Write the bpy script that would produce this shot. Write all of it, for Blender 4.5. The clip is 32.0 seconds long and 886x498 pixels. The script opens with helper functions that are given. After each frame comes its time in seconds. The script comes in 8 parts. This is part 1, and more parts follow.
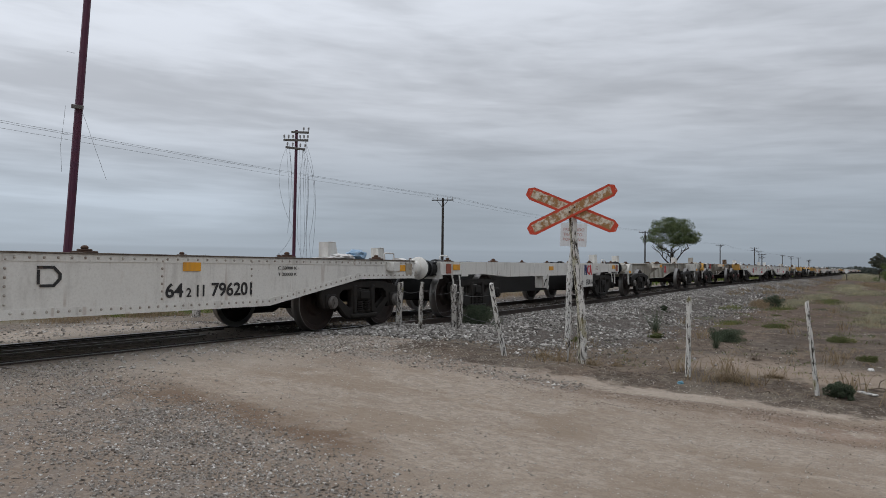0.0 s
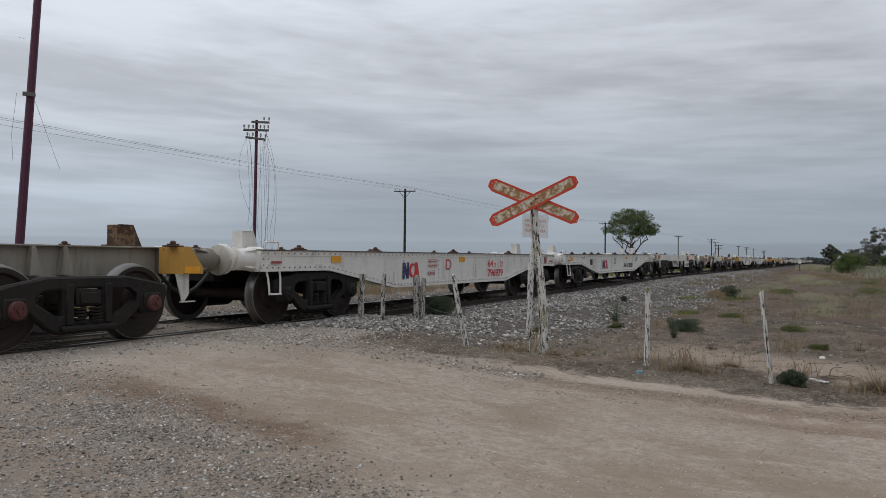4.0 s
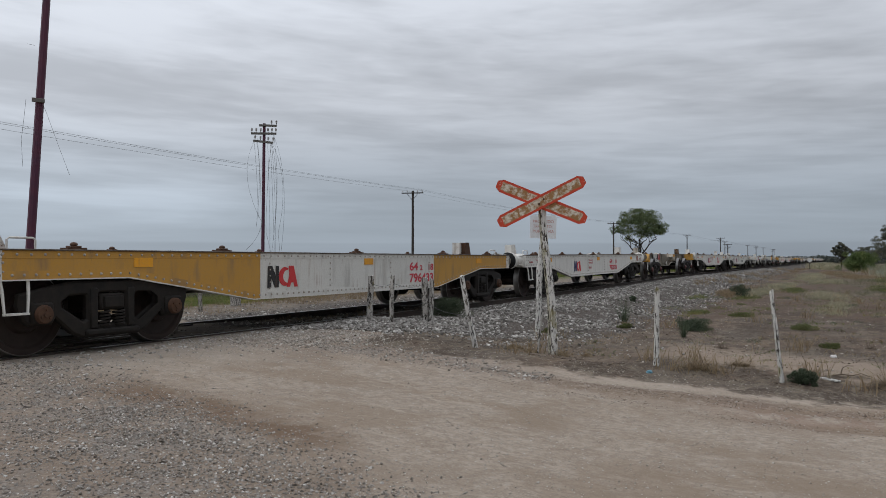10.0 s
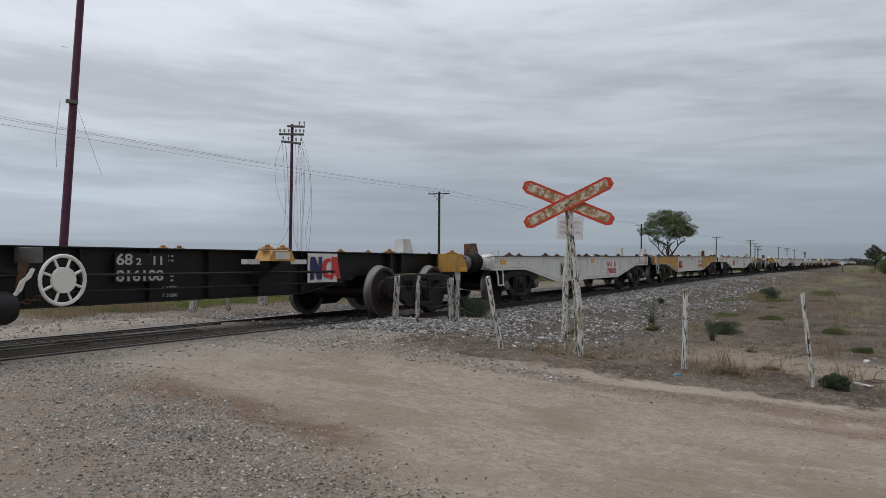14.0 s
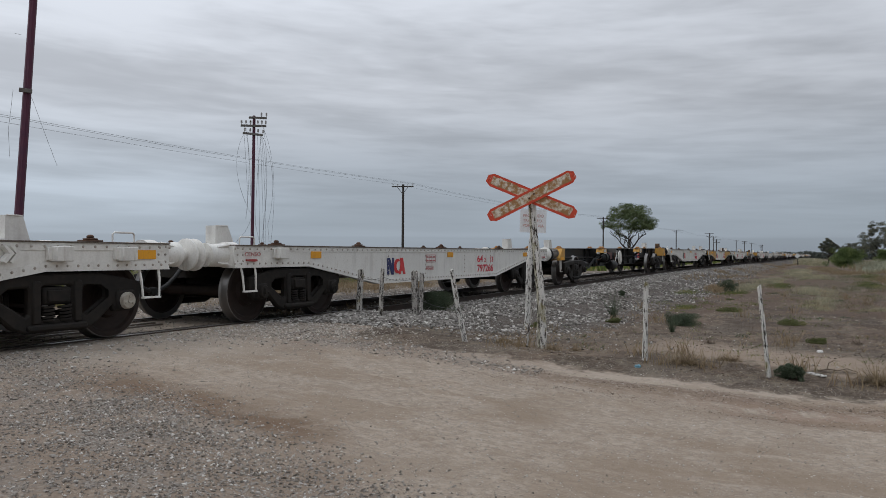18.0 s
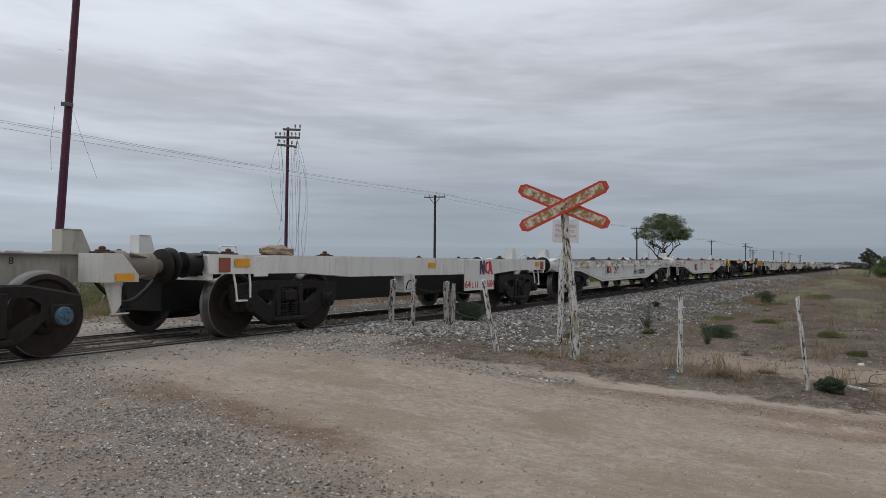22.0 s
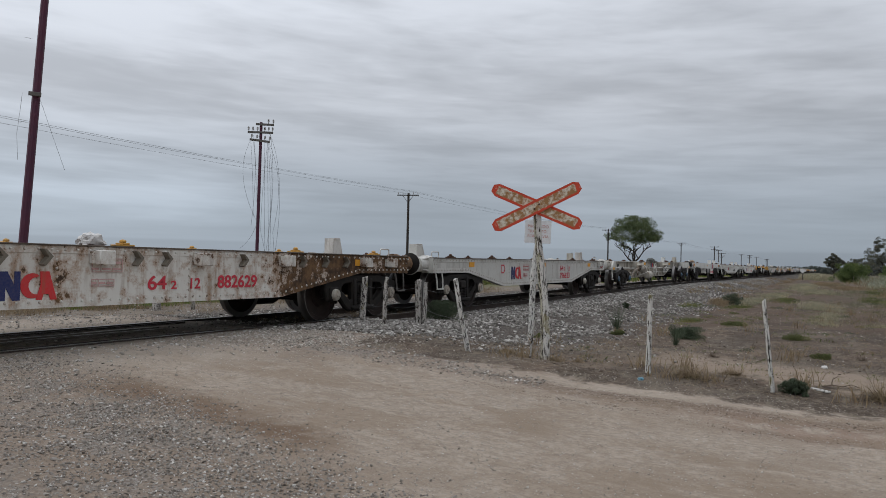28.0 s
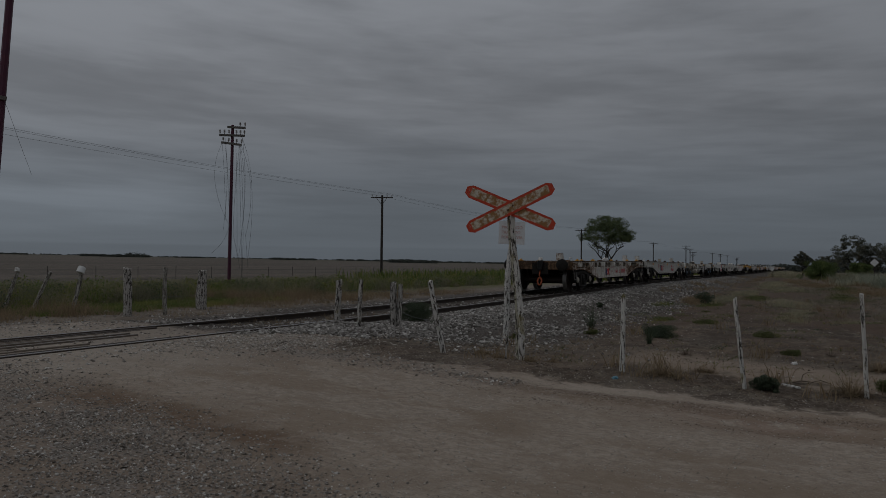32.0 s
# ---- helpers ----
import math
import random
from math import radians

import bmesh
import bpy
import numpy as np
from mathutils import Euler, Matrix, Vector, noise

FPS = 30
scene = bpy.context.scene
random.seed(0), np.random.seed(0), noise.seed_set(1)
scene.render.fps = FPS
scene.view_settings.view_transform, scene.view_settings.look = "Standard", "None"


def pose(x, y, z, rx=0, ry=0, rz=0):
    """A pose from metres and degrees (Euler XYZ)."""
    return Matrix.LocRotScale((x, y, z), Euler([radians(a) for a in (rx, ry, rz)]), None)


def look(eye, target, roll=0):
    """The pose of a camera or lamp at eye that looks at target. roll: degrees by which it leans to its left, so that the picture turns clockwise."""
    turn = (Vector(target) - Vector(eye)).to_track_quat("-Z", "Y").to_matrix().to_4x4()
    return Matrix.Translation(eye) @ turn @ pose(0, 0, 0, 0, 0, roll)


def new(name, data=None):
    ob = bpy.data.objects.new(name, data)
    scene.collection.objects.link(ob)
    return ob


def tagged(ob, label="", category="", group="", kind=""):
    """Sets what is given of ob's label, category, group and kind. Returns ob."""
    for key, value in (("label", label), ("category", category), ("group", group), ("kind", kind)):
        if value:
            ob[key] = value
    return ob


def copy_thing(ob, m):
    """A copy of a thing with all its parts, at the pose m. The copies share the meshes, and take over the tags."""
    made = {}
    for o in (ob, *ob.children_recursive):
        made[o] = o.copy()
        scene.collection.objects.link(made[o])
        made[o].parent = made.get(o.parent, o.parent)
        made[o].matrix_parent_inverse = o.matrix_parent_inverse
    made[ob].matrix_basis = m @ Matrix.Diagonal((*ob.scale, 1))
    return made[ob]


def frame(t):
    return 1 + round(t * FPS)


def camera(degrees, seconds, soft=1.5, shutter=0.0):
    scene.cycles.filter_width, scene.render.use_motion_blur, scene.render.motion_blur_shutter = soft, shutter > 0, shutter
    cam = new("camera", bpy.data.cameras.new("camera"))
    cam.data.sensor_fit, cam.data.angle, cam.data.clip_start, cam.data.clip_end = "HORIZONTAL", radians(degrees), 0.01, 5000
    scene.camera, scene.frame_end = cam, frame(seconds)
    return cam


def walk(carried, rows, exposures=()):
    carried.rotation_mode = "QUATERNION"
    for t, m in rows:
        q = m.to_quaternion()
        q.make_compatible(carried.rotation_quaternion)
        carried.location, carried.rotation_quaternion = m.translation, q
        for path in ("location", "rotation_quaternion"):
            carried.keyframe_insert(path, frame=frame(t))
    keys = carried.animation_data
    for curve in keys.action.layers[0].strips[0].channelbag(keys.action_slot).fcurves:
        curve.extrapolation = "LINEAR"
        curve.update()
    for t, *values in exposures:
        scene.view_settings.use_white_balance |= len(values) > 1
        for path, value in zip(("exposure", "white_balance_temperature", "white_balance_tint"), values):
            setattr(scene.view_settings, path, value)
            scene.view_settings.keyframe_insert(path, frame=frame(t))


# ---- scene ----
cam = camera(60.0, 32.0, soft=0.6)
EYE = 1.04  # above the railhead
# seconds, pitch, roll, yaw
PATH = (
    (0, 1.30, -0.65, -60.39), (0.5, 0.82, -0.28, -61.57), (1, 0.34, -0.75, -62.57),
    (1.5, 0.20, -1.38, -63.13), (2, 0.31, -1.45, -62.95), (2.5, 0.60, -1.10, -63.03),
    (4.5, 0.89, -0.40, -63.23), (5, 1.60, -0.40, -63.24), (5.5, 1.94, -0.14, -62.96),
    (6, 2.45, 0.01, -63.25), (6.5, 1.87, -0.38, -62.30), (7, 1.02, -0.79, -61.03),
    (7.5, 0.69, -1.00, -61.45), (8, 0.77, -0.82, -62.83), (8.5, 0.86, -0.36, -63.03),
    (9, 0.98, -0.04, -62.88), (9.5, 0.81, -0.11, -63.06), (10, 0.78, -0.07, -62.59),
    (10.5, 0.68, 0.13, -62.84), (11, 0.80, -0.05, -63.10), (11.5, 0.88, -0.49, -63.60),
    (12, 0.92, -0.95, -63.86), (12.5, 1.32, -0.84, -63.66), (13, 1.62, -0.60, -63.35),
    (13.5, 0.98, -0.39, -61.34), (14, 0.83, -0.38, -60.64), (14.5, 0.53, -0.59, -60.86),
    (15, 0.25, -0.82, -61.28), (15.5, -0.13, -1.23, -61.70), (17.5, 0.31, -0.35, -63.16),
    (18, 0.32, -0.38, -63.34), (18.5, 0.28, -0.58, -63.24), (19, 0.35, -0.63, -63.05),
    (19.5, 0.76, -0.59, -62.88), (20, 1.95, -0.62, -62.68), (20.5, 1.22, -0.80, -62.04),
    (21, 1.08, -0.86, -61.22), (21.5, 1.15, -0.58, -60.95), (22, 1.08, -0.42, -60.96),
    (22.5, 0.95, -0.61, -61.02), (23, 0.78, -1.21, -62.10), (23.5, 0.92, -1.75, -62.58),
    (24, 0.95, -1.76, -62.90), (24.5, 1.14, -1.23, -62.40), (25, 1.18, -0.91, -62.31),
    (25.5, 1.41, -1.11, -62.14), (27.5, 1.01, -1.29, -62.84), (28, 1.00, -1.29, -63.02),
    (28.5, 1.02, -1.38, -63.86), (29, 1.05, -1.38, -64.15), (29.5, 1.07, -0.99, -63.99),
    (30, 1.11, -0.72, -64.29), (30.5, 1.10, -0.61, -64.57), (31, 1.10, -0.81, -64.87),
    (31.5, 1.13, -0.88, -64.92), (32, 1.17, -0.65, -64.92),
)
FADE = [(0, 0.0), (31.0, 0.0), (31.1, -0.1), (31.2, -0.26), (31.3, -0.42), (31.5, -0.74), (31.7, -1.2), (31.9, -1.6), (32.0, -1.75)]
walk(cam, [(t, pose(0, 0, EYE, 90 + p, r, y)) for t, p, r, y in PATH], FADE)

# ---- sky and sun: a closed overcast, brightest overhead ----
world = bpy.data.worlds.new("overcast_sky")
scene.world = world
world.use_nodes = True
SUN_EL, SUN_AZ = 50.0, 340.0


class Net:
    """Short spelling for node trees."""

    def __init__(self, tree):
        self.t = tree
        tree.nodes.clear()

    def n(self, kind, sets=None, **links):
        node = self.t.nodes.new(kind)
        for k, v in (sets or {}).items():
            if k == "operation":
                node.operation = v
            elif k == "data_type":
                node.data_type = v
            elif k == "interpolation_type":
                node.interpolation_type = v
            elif k == "blend_type":
                node.blend_type = v
            elif k == "noise_dimensions":
                node.noise_dimensions = v
            elif k == "feature":
                node.feature = v
        for k, v in links.items():
            key = int(k[1:]) if k[0] == "i" and k[1:].isdigit() else k
            sock = node.inputs[key]
            if hasattr(v, "is_linked"):
                self.t.links.new(v, sock)
            else:
                sock.default_value = v
        return node

    def m(self, op, a, b=0.0, c=0.0):
        return self.n("ShaderNodeMath", {"operation": op}, i0=a, i1=b, i2=c).outputs[0]

    def ramp(self, v, a, b, lo=0.0, hi=1.0):
        return self.n("ShaderNodeMapRange", {"interpolation_type": "SMOOTHSTEP"}, i0=v, i1=a, i2=b, i3=lo, i4=hi).outputs[0]

    def noise(self, vec, scale, detail=4.0, rough=0.55, dist=0.0):
        return self.n("ShaderNodeTexNoise", {}, Vector=vec, Scale=scale, Detail=detail, Roughness=rough, Distortion=dist).outputs[0]

    def mix(self, f, a, b, kind="MIX"):
        n = self.n("ShaderNodeMix", {"data_type": "RGBA", "blend_type": kind}, i0=f)
        for i, v in ((6, a), (7, b)):
            if hasattr(v, "is_linked"):
                self.t.links.new(v, n.inputs[i])
            else:
                n.inputs[i].default_value = (*v, 1)
        return n.outputs[2]

    def scale(self, vec, x, y, z):
        return self.n("ShaderNodeVectorMath", {"operation": "MULTIPLY"}, i0=vec, i1=(x, y, z)).outputs[0]


def build_sky():
    w = Net(world.node_tree)
    way = w.n("ShaderNodeTexCoord").outputs["Generated"]
    s = w.n("ShaderNodeSeparateXYZ", {}, i0=way)
    x, y, z = s.outputs
    up = w.m("MAXIMUM", z, 0.0)
    deep = w.m("ADD", up, 0.07)
    flat = w.n("ShaderNodeCombineXYZ", {}, i0=w.m("DIVIDE", x, deep), i1=w.m("DIVIDE", y, deep), i2=0.0).outputs[0]
    turned = w.n("ShaderNodeVectorRotate", {}, Vector=flat, Angle=radians(-28)).outputs[0]
    big = w.noise(w.scale(turned, 1.0, 0.42, 1), 0.62, 4.0, 0.5, 0.8)
    # long level streaks, closer together towards the horizon
    round_ = w.m("ARCTAN2", y, x)
    rise = w.m("ADD", w.m("LOGARITHM", w.m("ADD", up, 0.15), 2.718), w.m("MULTIPLY", round_, -0.10))
    sheet = w.n("ShaderNodeCombineXYZ", {}, i0=round_, i1=rise, i2=0.0).outputs[0]
    bands = w.noise(w.scale(sheet, 2.9, 6.6, 1), 1.0, 5.0, 0.48, 0.5)
    fine = w.noise(w.scale(sheet, 7.5, 19.0, 1), 1.0, 3.0, 0.5, 0.5)
    wisp = w.noise(w.scale(sheet, 20.0, 50.0, 1), 1.0, 3.0, 0.5, 0.4)
    cloud = w.m("ADD", w.m("MULTIPLY", big, 0.22), w.m("ADD", w.m("MULTIPLY", bands, 0.48), w.m("ADD", w.m("MULTIPLY", fine, 0.22), w.m("MULTIPLY", wisp, 0.08))))
    cloud = w.ramp(cloud, 0.37, 0.63, 0.82, 1.16)
    glow = w.m("ADD", w.m("MULTIPLY", up, 1.03), 0.455)
    # the low haze is a touch bluer and darker
    haze = w.ramp(up, 0.01, 0.14, 0.0, 1.0)
    level = w.m("MULTIPLY", glow, w.m("ADD", w.m("MULTIPLY", w.m("SUBTRACT", cloud, 1.0), w.m("ADD", w.m("MULTIPLY", haze, 0.8), 0.2)), 1.0))
    # far blue land shows as a strip under the clouds
    level = w.m("MULTIPLY", level, w.ramp(z, 0.019, 0.023, 0.90, 1.0))
    # a lighter bank low over the field
    bank = w.m("MULTIPLY", w.m("MULTIPLY", w.ramp(round_, 0.55, 0.80), w.ramp(up, 0.025, 0.055)), w.ramp(up, 0.105, 0.075))
    level = w.m("MULTIPLY", level, w.m("ADD", w.m("MULTIPLY", bank, w.ramp(bands, 0.35, 0.6, 0.05, 0.15)), 1.0))
    # and a duller stretch beside it
    dull = w.m("MULTIPLY", w.m("MULTIPLY", w.ramp(round_, 0.30, 0.46), w.ramp(round_, 0.82, 0.66)), w.m("MULTIPLY", w.ramp(up, 0.015, 0.04), w.ramp(up, 0.20, 0.10)))
    level = w.m("MULTIPLY", level, w.m("SUBTRACT", 1.0, w.m("MULTIPLY", dull, 0.14)))
    # the veiled sun brightens its side of the sky
    sunward = w.m("ADD", w.m("MULTIPLY", x, math.sin(radians(SUN_AZ))), w.m("MULTIPLY", y, math.cos(radians(SUN_AZ))))
    level = w.m("MULTIPLY", level, w.m("ADD", w.m("MULTIPLY", sunward, 0.26), 0.97))
    tint = w.mix(w.ramp(up, 0.0, 0.22), (0.81, 0.945, 1.11), (0.935, 0.985, 1.075))
    grey = w.n("ShaderNodeCombineXYZ", {}, i0=level, i1=level, i2=level).outputs[0]
    over = w.mix(1.0, grey, tint, "MULTIPLY")
    sky = w.t.nodes.new("ShaderNodeTexSky")
    sky.sky_type, sky.sun_disc = "NISHITA", False
    sky.sun_elevation, sky.sun_rotation = radians(SUN_EL), radians(SUN_AZ)
    clear = w.scale(sky.outputs[0], 0.1, 0.1, 0.1)
    both = w.mix(0.94, clear, over)
    bg = w.n("ShaderNodeBackground", {}, Color=both, Strength=SKY_LEVEL)
    out = w.n("ShaderNodeOutputWorld")
    w.t.links.new(bg.outputs[0], out.inputs[0])


SKY_LEVEL = 0.86
build_sky()
sun = new("sun", bpy.data.lights.new("sun", "SUN"))
sun.data.energy, sun.data.angle, sun.data.color = 0.5, radians(25), (1, 0.97, 0.93)
sun.matrix_world = look((60 * math.sin(radians(SUN_AZ)), 60 * math.cos(radians(SUN_AZ)), 72), (0, 0, 0))


# ---- materials ----
def material(name, build, rough=0.8, metal=0.0, spec=0.4):
    """build(net, object-space vector, per-object random) gives colour, height or None, roughness or None."""
    mat = bpy.data.materials.new(name)
    mat.use_nodes = True
    w = Net(mat.node_tree)
    vec = w.n("ShaderNodeTexCoord").outputs["Object"]
    rnd = w.n("ShaderNodeObjectInfo").outputs["Random"]
    color, height, rgh = build(w, vec, rnd)
    b = w.n("ShaderNodeBsdfPrincipled", {}, Roughness=rough if rgh is None else rgh, Metallic=metal)
    b.inputs["Specular IOR Level"].default_value = spec
    if hasattr(color, "is_linked"):
        w.t.links.new(color, b.inputs["Base Color"])
    else:
        b.inputs["Base Color"].default_value = (*color, 1)
    if height is not None:
        h, strength, dist = height
        bump = w.n("ShaderNodeBump", {}, Height=h, Strength=strength, Distance=dist)
        w.t.links.new(bump.outputs[0], b.inputs["Normal"])
    out = w.n("ShaderNodeOutputMaterial")
    w.t.links.new(b.outputs[0], out.inputs[0])
    return mat


def offset(w, vec, rnd, amount=37.0):
    o = w.m("MULTIPLY", rnd, amount)
    return w.n("ShaderNodeVectorMath", {"operation": "ADD"}, i0=vec, i1=w.n("ShaderNodeCombineXYZ", {}, i0=o, i1=o, i2=o).outputs[0]).outputs[0]


def paint(name, base, rust=0.3, grime=0.35, under=(0.13, 0.06, 0.03), rough=0.55):
    """Old gloss paint: chips down to rust, long runs of grime, faded blotches."""

    def build(w, vec, rnd):
        v = offset(w, vec, rnd)
        blot = w.noise(v, 1.3, 4)
        runs = w.noise(w.scale(v, 5.3, 5.3, 1.1), 1.0, 7, 0.62)
        chip = w.noise(v, 9.0, 8, 0.7)
        col = w.mix(w.ramp(blot, 0.3, 0.75, 0, 0.22), base, tuple(c * 0.72 for c in base))
        col = w.mix(w.m("MULTIPLY", w.ramp(runs, 0.48, 0.72), grime), col, (0.16, 0.125, 0.095))
        dust = w.noise(v, 40.0, 3)
        col = w.mix(w.ramp(dust, 0.35, 0.75, 0, 0.14), col, (0.23, 0.19, 0.15))
        lim = 0.74 - 0.28 * rust
        spots = w.ramp(w.m("ADD", w.m("MULTIPLY", chip, 0.7), w.m("MULTIPLY", blot, 0.3)), lim - 0.03, lim + 0.03)
        edge = w.ramp(w.m("ADD", w.m("MULTIPLY", chip, 0.7), w.m("MULTIPLY", blot, 0.3)), lim - 0.12, lim, 0, 0.35 * min(1, rust * 2))
        col = w.mix(edge, col, (0.30, 0.16, 0.075))
        drip = w.m("MULTIPLY", w.ramp(w.noise(w.scale(v, 11.0, 11.0, 0.7), 1.0, 6, 0.6), 0.56, 0.70), w.ramp(w.noise(v, 2.3, 3), 0.42, 0.62))
        col = w.mix(w.m("MULTIPLY", drip, min(0.85, 0.25 + 1.1 * rust)), col, (0.25, 0.135, 0.07))
        speck = w.ramp(w.noise(w.scale(v, 1, 1, 0.7), 26.0, 5, 0.7), 0.66, 0.70, 0, min(1.0, 0.35 + rust))
        col = w.mix(speck, col, (0.12, 0.06, 0.035))
        rustc = w.mix(w.noise(v, 30, 4), under, tuple(min(1, c * 2.6) for c in under))
        col = w.mix(spots, col, rustc)
        return col, (w.m("SUBTRACT", dust, w.m("MULTIPLY", spots, 0.8)), 0.25, 0.004), w.m("ADD", w.m("MULTIPLY", spots, 0.3), rough)

    return material(name, build, spec=0.35)


def plain(name, base, vary=0.35, size=12.0, rough=0.75, metal=0.0, second=None, bump=0.3, dist=0.004, spec=0.4):
    def build(w, vec, rnd):
        v = offset(w, vec, rnd)
        a, b = w.noise(v, size, 6, 0.6), w.noise(v, size * 0.13, 3)
        other = second or tuple(c * 0.5 for c in base)
        f = w.m("ADD", w.m("MULTIPLY", w.ramp(a, 0.3, 0.72), 0.6), w.m("MULTIPLY", w.ramp(b, 0.3, 0.7), 0.4))
        return w.mix(w.m("MULTIPLY", f, vary * 2 if vary < 0.5 else 1.0), base, other), (a, bump, dist), None

    return material(name, build, rough, metal, spec)


def eaten_ends(w, vec, rnd):
    """White paint that gives way to rust towards both ends of the wagon."""
    x = w.n("ShaderNodeSeparateXYZ", {}, i0=vec).outputs[0]
    blot, chip = w.noise(vec, 1.5, 4), w.noise(vec, 8.0, 9, 0.72)
    runs = w.noise(w.scale(vec, 6.0, 6.0, 0.9), 1.0, 7, 0.62)
    col = w.mix(w.ramp(blot, 0.3, 0.75, 0, 0.3), (0.70, 0.68, 0.63), (0.48, 0.45, 0.40))
    col = w.mix(w.ramp(runs, 0.46, 0.70, 0, 0.7), col, (0.23, 0.15, 0.09))
    eaten = w.m("MAXIMUM", w.ramp(x, 1.6, 4.0), w.ramp(x, -2.6, -4.8, 0.0, 0.62))
    lim = w.m("SUBTRACT", 0.575, w.m("MULTIPLY", eaten, 0.15))
    mixed = w.m("ADD", w.m("MULTIPLY", chip, 0.55), w.m("ADD", w.m("MULTIPLY", blot, 0.25), w.m("MULTIPLY", runs, 0.2)))
    near = w.m("SUBTRACT", mixed, lim)
    col = w.mix(w.ramp(near, -0.10, 0.0, 0, 0.6), col, (0.32, 0.17, 0.08))
    spots = w.ramp(near, -0.012, 0.02)
    rustc = w.mix(w.ramp(w.noise(vec, 5.0, 6, 0.7), 0.35, 0.65), (0.05, 0.03, 0.019), (0.18, 0.10, 0.048))
    return w.mix(spots, col, rustc), (w.m("SUBTRACT", chip, w.m("MULTIPLY", spots, 0.6)), 0.35, 0.005), w.m("ADD", w.m("MULTIPLY", spots, 0.3), 0.55)


WHITE = paint("white_paint", (0.745, 0.722, 0.67), 0.19, 0.26)
CLEAN = paint("clean_white_paint", (0.76, 0.745, 0.70), 0.10, 0.22)
CHIPPED = paint("chipped_white_paint", (0.70, 0.685, 0.635), 0.25, 0.36)
WHITE2 = paint("dull_white_paint", (0.62, 0.605, 0.56), 0.30, 0.4)
CREAM = paint("cream_paint", (0.44, 0.41, 0.35), 0.30, 0.8)
RUSTYCREAM = paint("rust_eaten_cream", (0.40, 0.355, 0.28), 0.50, 0.8, (0.085, 0.04, 0.02))
RUSTY = paint("peeling_white_paint", (0.70, 0.68, 0.63), 0.60, 0.55, (0.06, 0.032, 0.018))
EATEN = material("white_paint_eaten_by_rust", eaten_ends, spec=0.35)
DARKRUST = paint("dark_rusted_plate", (0.13, 0.08, 0.045), 0.85, 0.6, (0.04, 0.025, 0.016), 0.8)
OCHRE = paint("ochre_paint", (0.52, 0.275, 0.05), 0.24, 0.5)
GEARWHITE = paint("grimy_gear_white", (0.50, 0.47, 0.41), 0.38, 0.85)
DUNRIG = paint("dun_rigging", (0.27, 0.235, 0.19), 0.42, 0.7)
TAUPE = paint("taupe_paint", (0.165, 0.146, 0.115), 0.32, 0.6)
BEIGE = paint("dirty_beige_paint", (0.30, 0.275, 0.23), 0.28, 0.75)
BLACK = plain("black_paint", (0.010, 0.0098, 0.0098), 0.4, 7, 0.5, 0.0, (0.017, 0.016, 0.0155), 0.2, spec=0.22)
ORANGE = paint("orange_reflector", (0.80, 0.36, 0.02), 0.05, 0.2)
BRICK = paint("dull_red_plate", (0.30, 0.075, 0.04), 0.1, 0.3)
MAROONRED = paint("dull_red_lever", (0.36, 0.045, 0.045), 0.15, 0.25)
MAROON = paint("maroon_box", (0.085, 0.022, 0.02), 0.1, 0.2)
# rivets darker than the paint: their small shadows are put into the colour
RIVET = plain("grimy_rivets", (0.56, 0.53, 0.475), 0.5, 9, 0.6, 0.0, (0.24, 0.185, 0.14))
EDGE = plain("rusty_flange", (0.17, 0.14, 0.115), 0.6, 14, 0.85, 0.0, (0.06, 0.042, 0.03))
RED = paint("red_lettering", (0.58, 0.035, 0.06), 0.22, 0.1)
INK = paint("black_lettering", (0.018, 0.018, 0.02), 0.1, 0.1)
PALEPRINT = paint("bleached_red_lettering", (0.58, 0.36, 0.34), 0.25, 0.2)
PINKPRINT = paint("faded_red_lettering", (0.50, 0.17, 0.17), 0.15, 0.15)
FAINT = paint("faded_lettering", (0.52, 0.40, 0.37), 0.1, 0.1)
NAVY = paint("navy_marking", (0.018, 0.028, 0.12), 0.1, 0.1)
SCARLET = paint("scarlet_marking", (0.60, 0.035, 0.04), 0.22, 0.1)
IRON = plain("bogie_iron", (0.013, 0.012, 0.0112), 0.5, 14, 0.72, 0.0, (0.027, 0.022, 0.018), spec=0.2)
WHEEL = plain("wheel_disc", (0.044, 0.029, 0.024), 0.5, 7, 0.68, 0.0, (0.020, 0.015, 0.013), spec=0.25)
TREAD = plain("worn_steel_tread", (0.22, 0.21, 0.20), 0.2, 20, 0.42, 0.85, (0.2, 0.19, 0.18), 0.1)
RUST = plain("rust_brown", (0.10, 0.048, 0.026), 0.5, 22, 0.85, 0.0, (0.05, 0.028, 0.018))
RAIL = plain("rusted_rail", (0.060, 0.042, 0.032), 0.4, 20, 0.75, 0.0, (0.03, 0.024, 0.02))
RUBBER = plain("black_rubber", (0.015, 0.015, 0.015), 0.2, 20, 0.6)
STEEL = plain("dusty_steel", (0.17, 0.155, 0.14), 0.4, 15, 0.55, 0.4)
RAILTOP = plain("dull_rail_top", (0.20, 0.18, 0.165), 0.3, 20, 0.34, 0.6, (0.09, 0.075, 0.065), 0.1)
DUSTY = plain("dusty_timber", (0.24, 0.20, 0.16), 0.5, 10, 0.95, 0.0, (0.12, 0.096, 0.075), 0.5, 0.006)
WORNSTRIP = plain("worn_strip", (0.11, 0.088, 0.071), 0.5, 9, 0.42, 0.35, (0.20, 0.168, 0.14), 0.4, 0.004)
SLEEPER = plain("grey_timber", (0.10, 0.078, 0.06), 0.5, 14, 0.9, 0.0, (0.045, 0.036, 0.03), 0.6, 0.01)
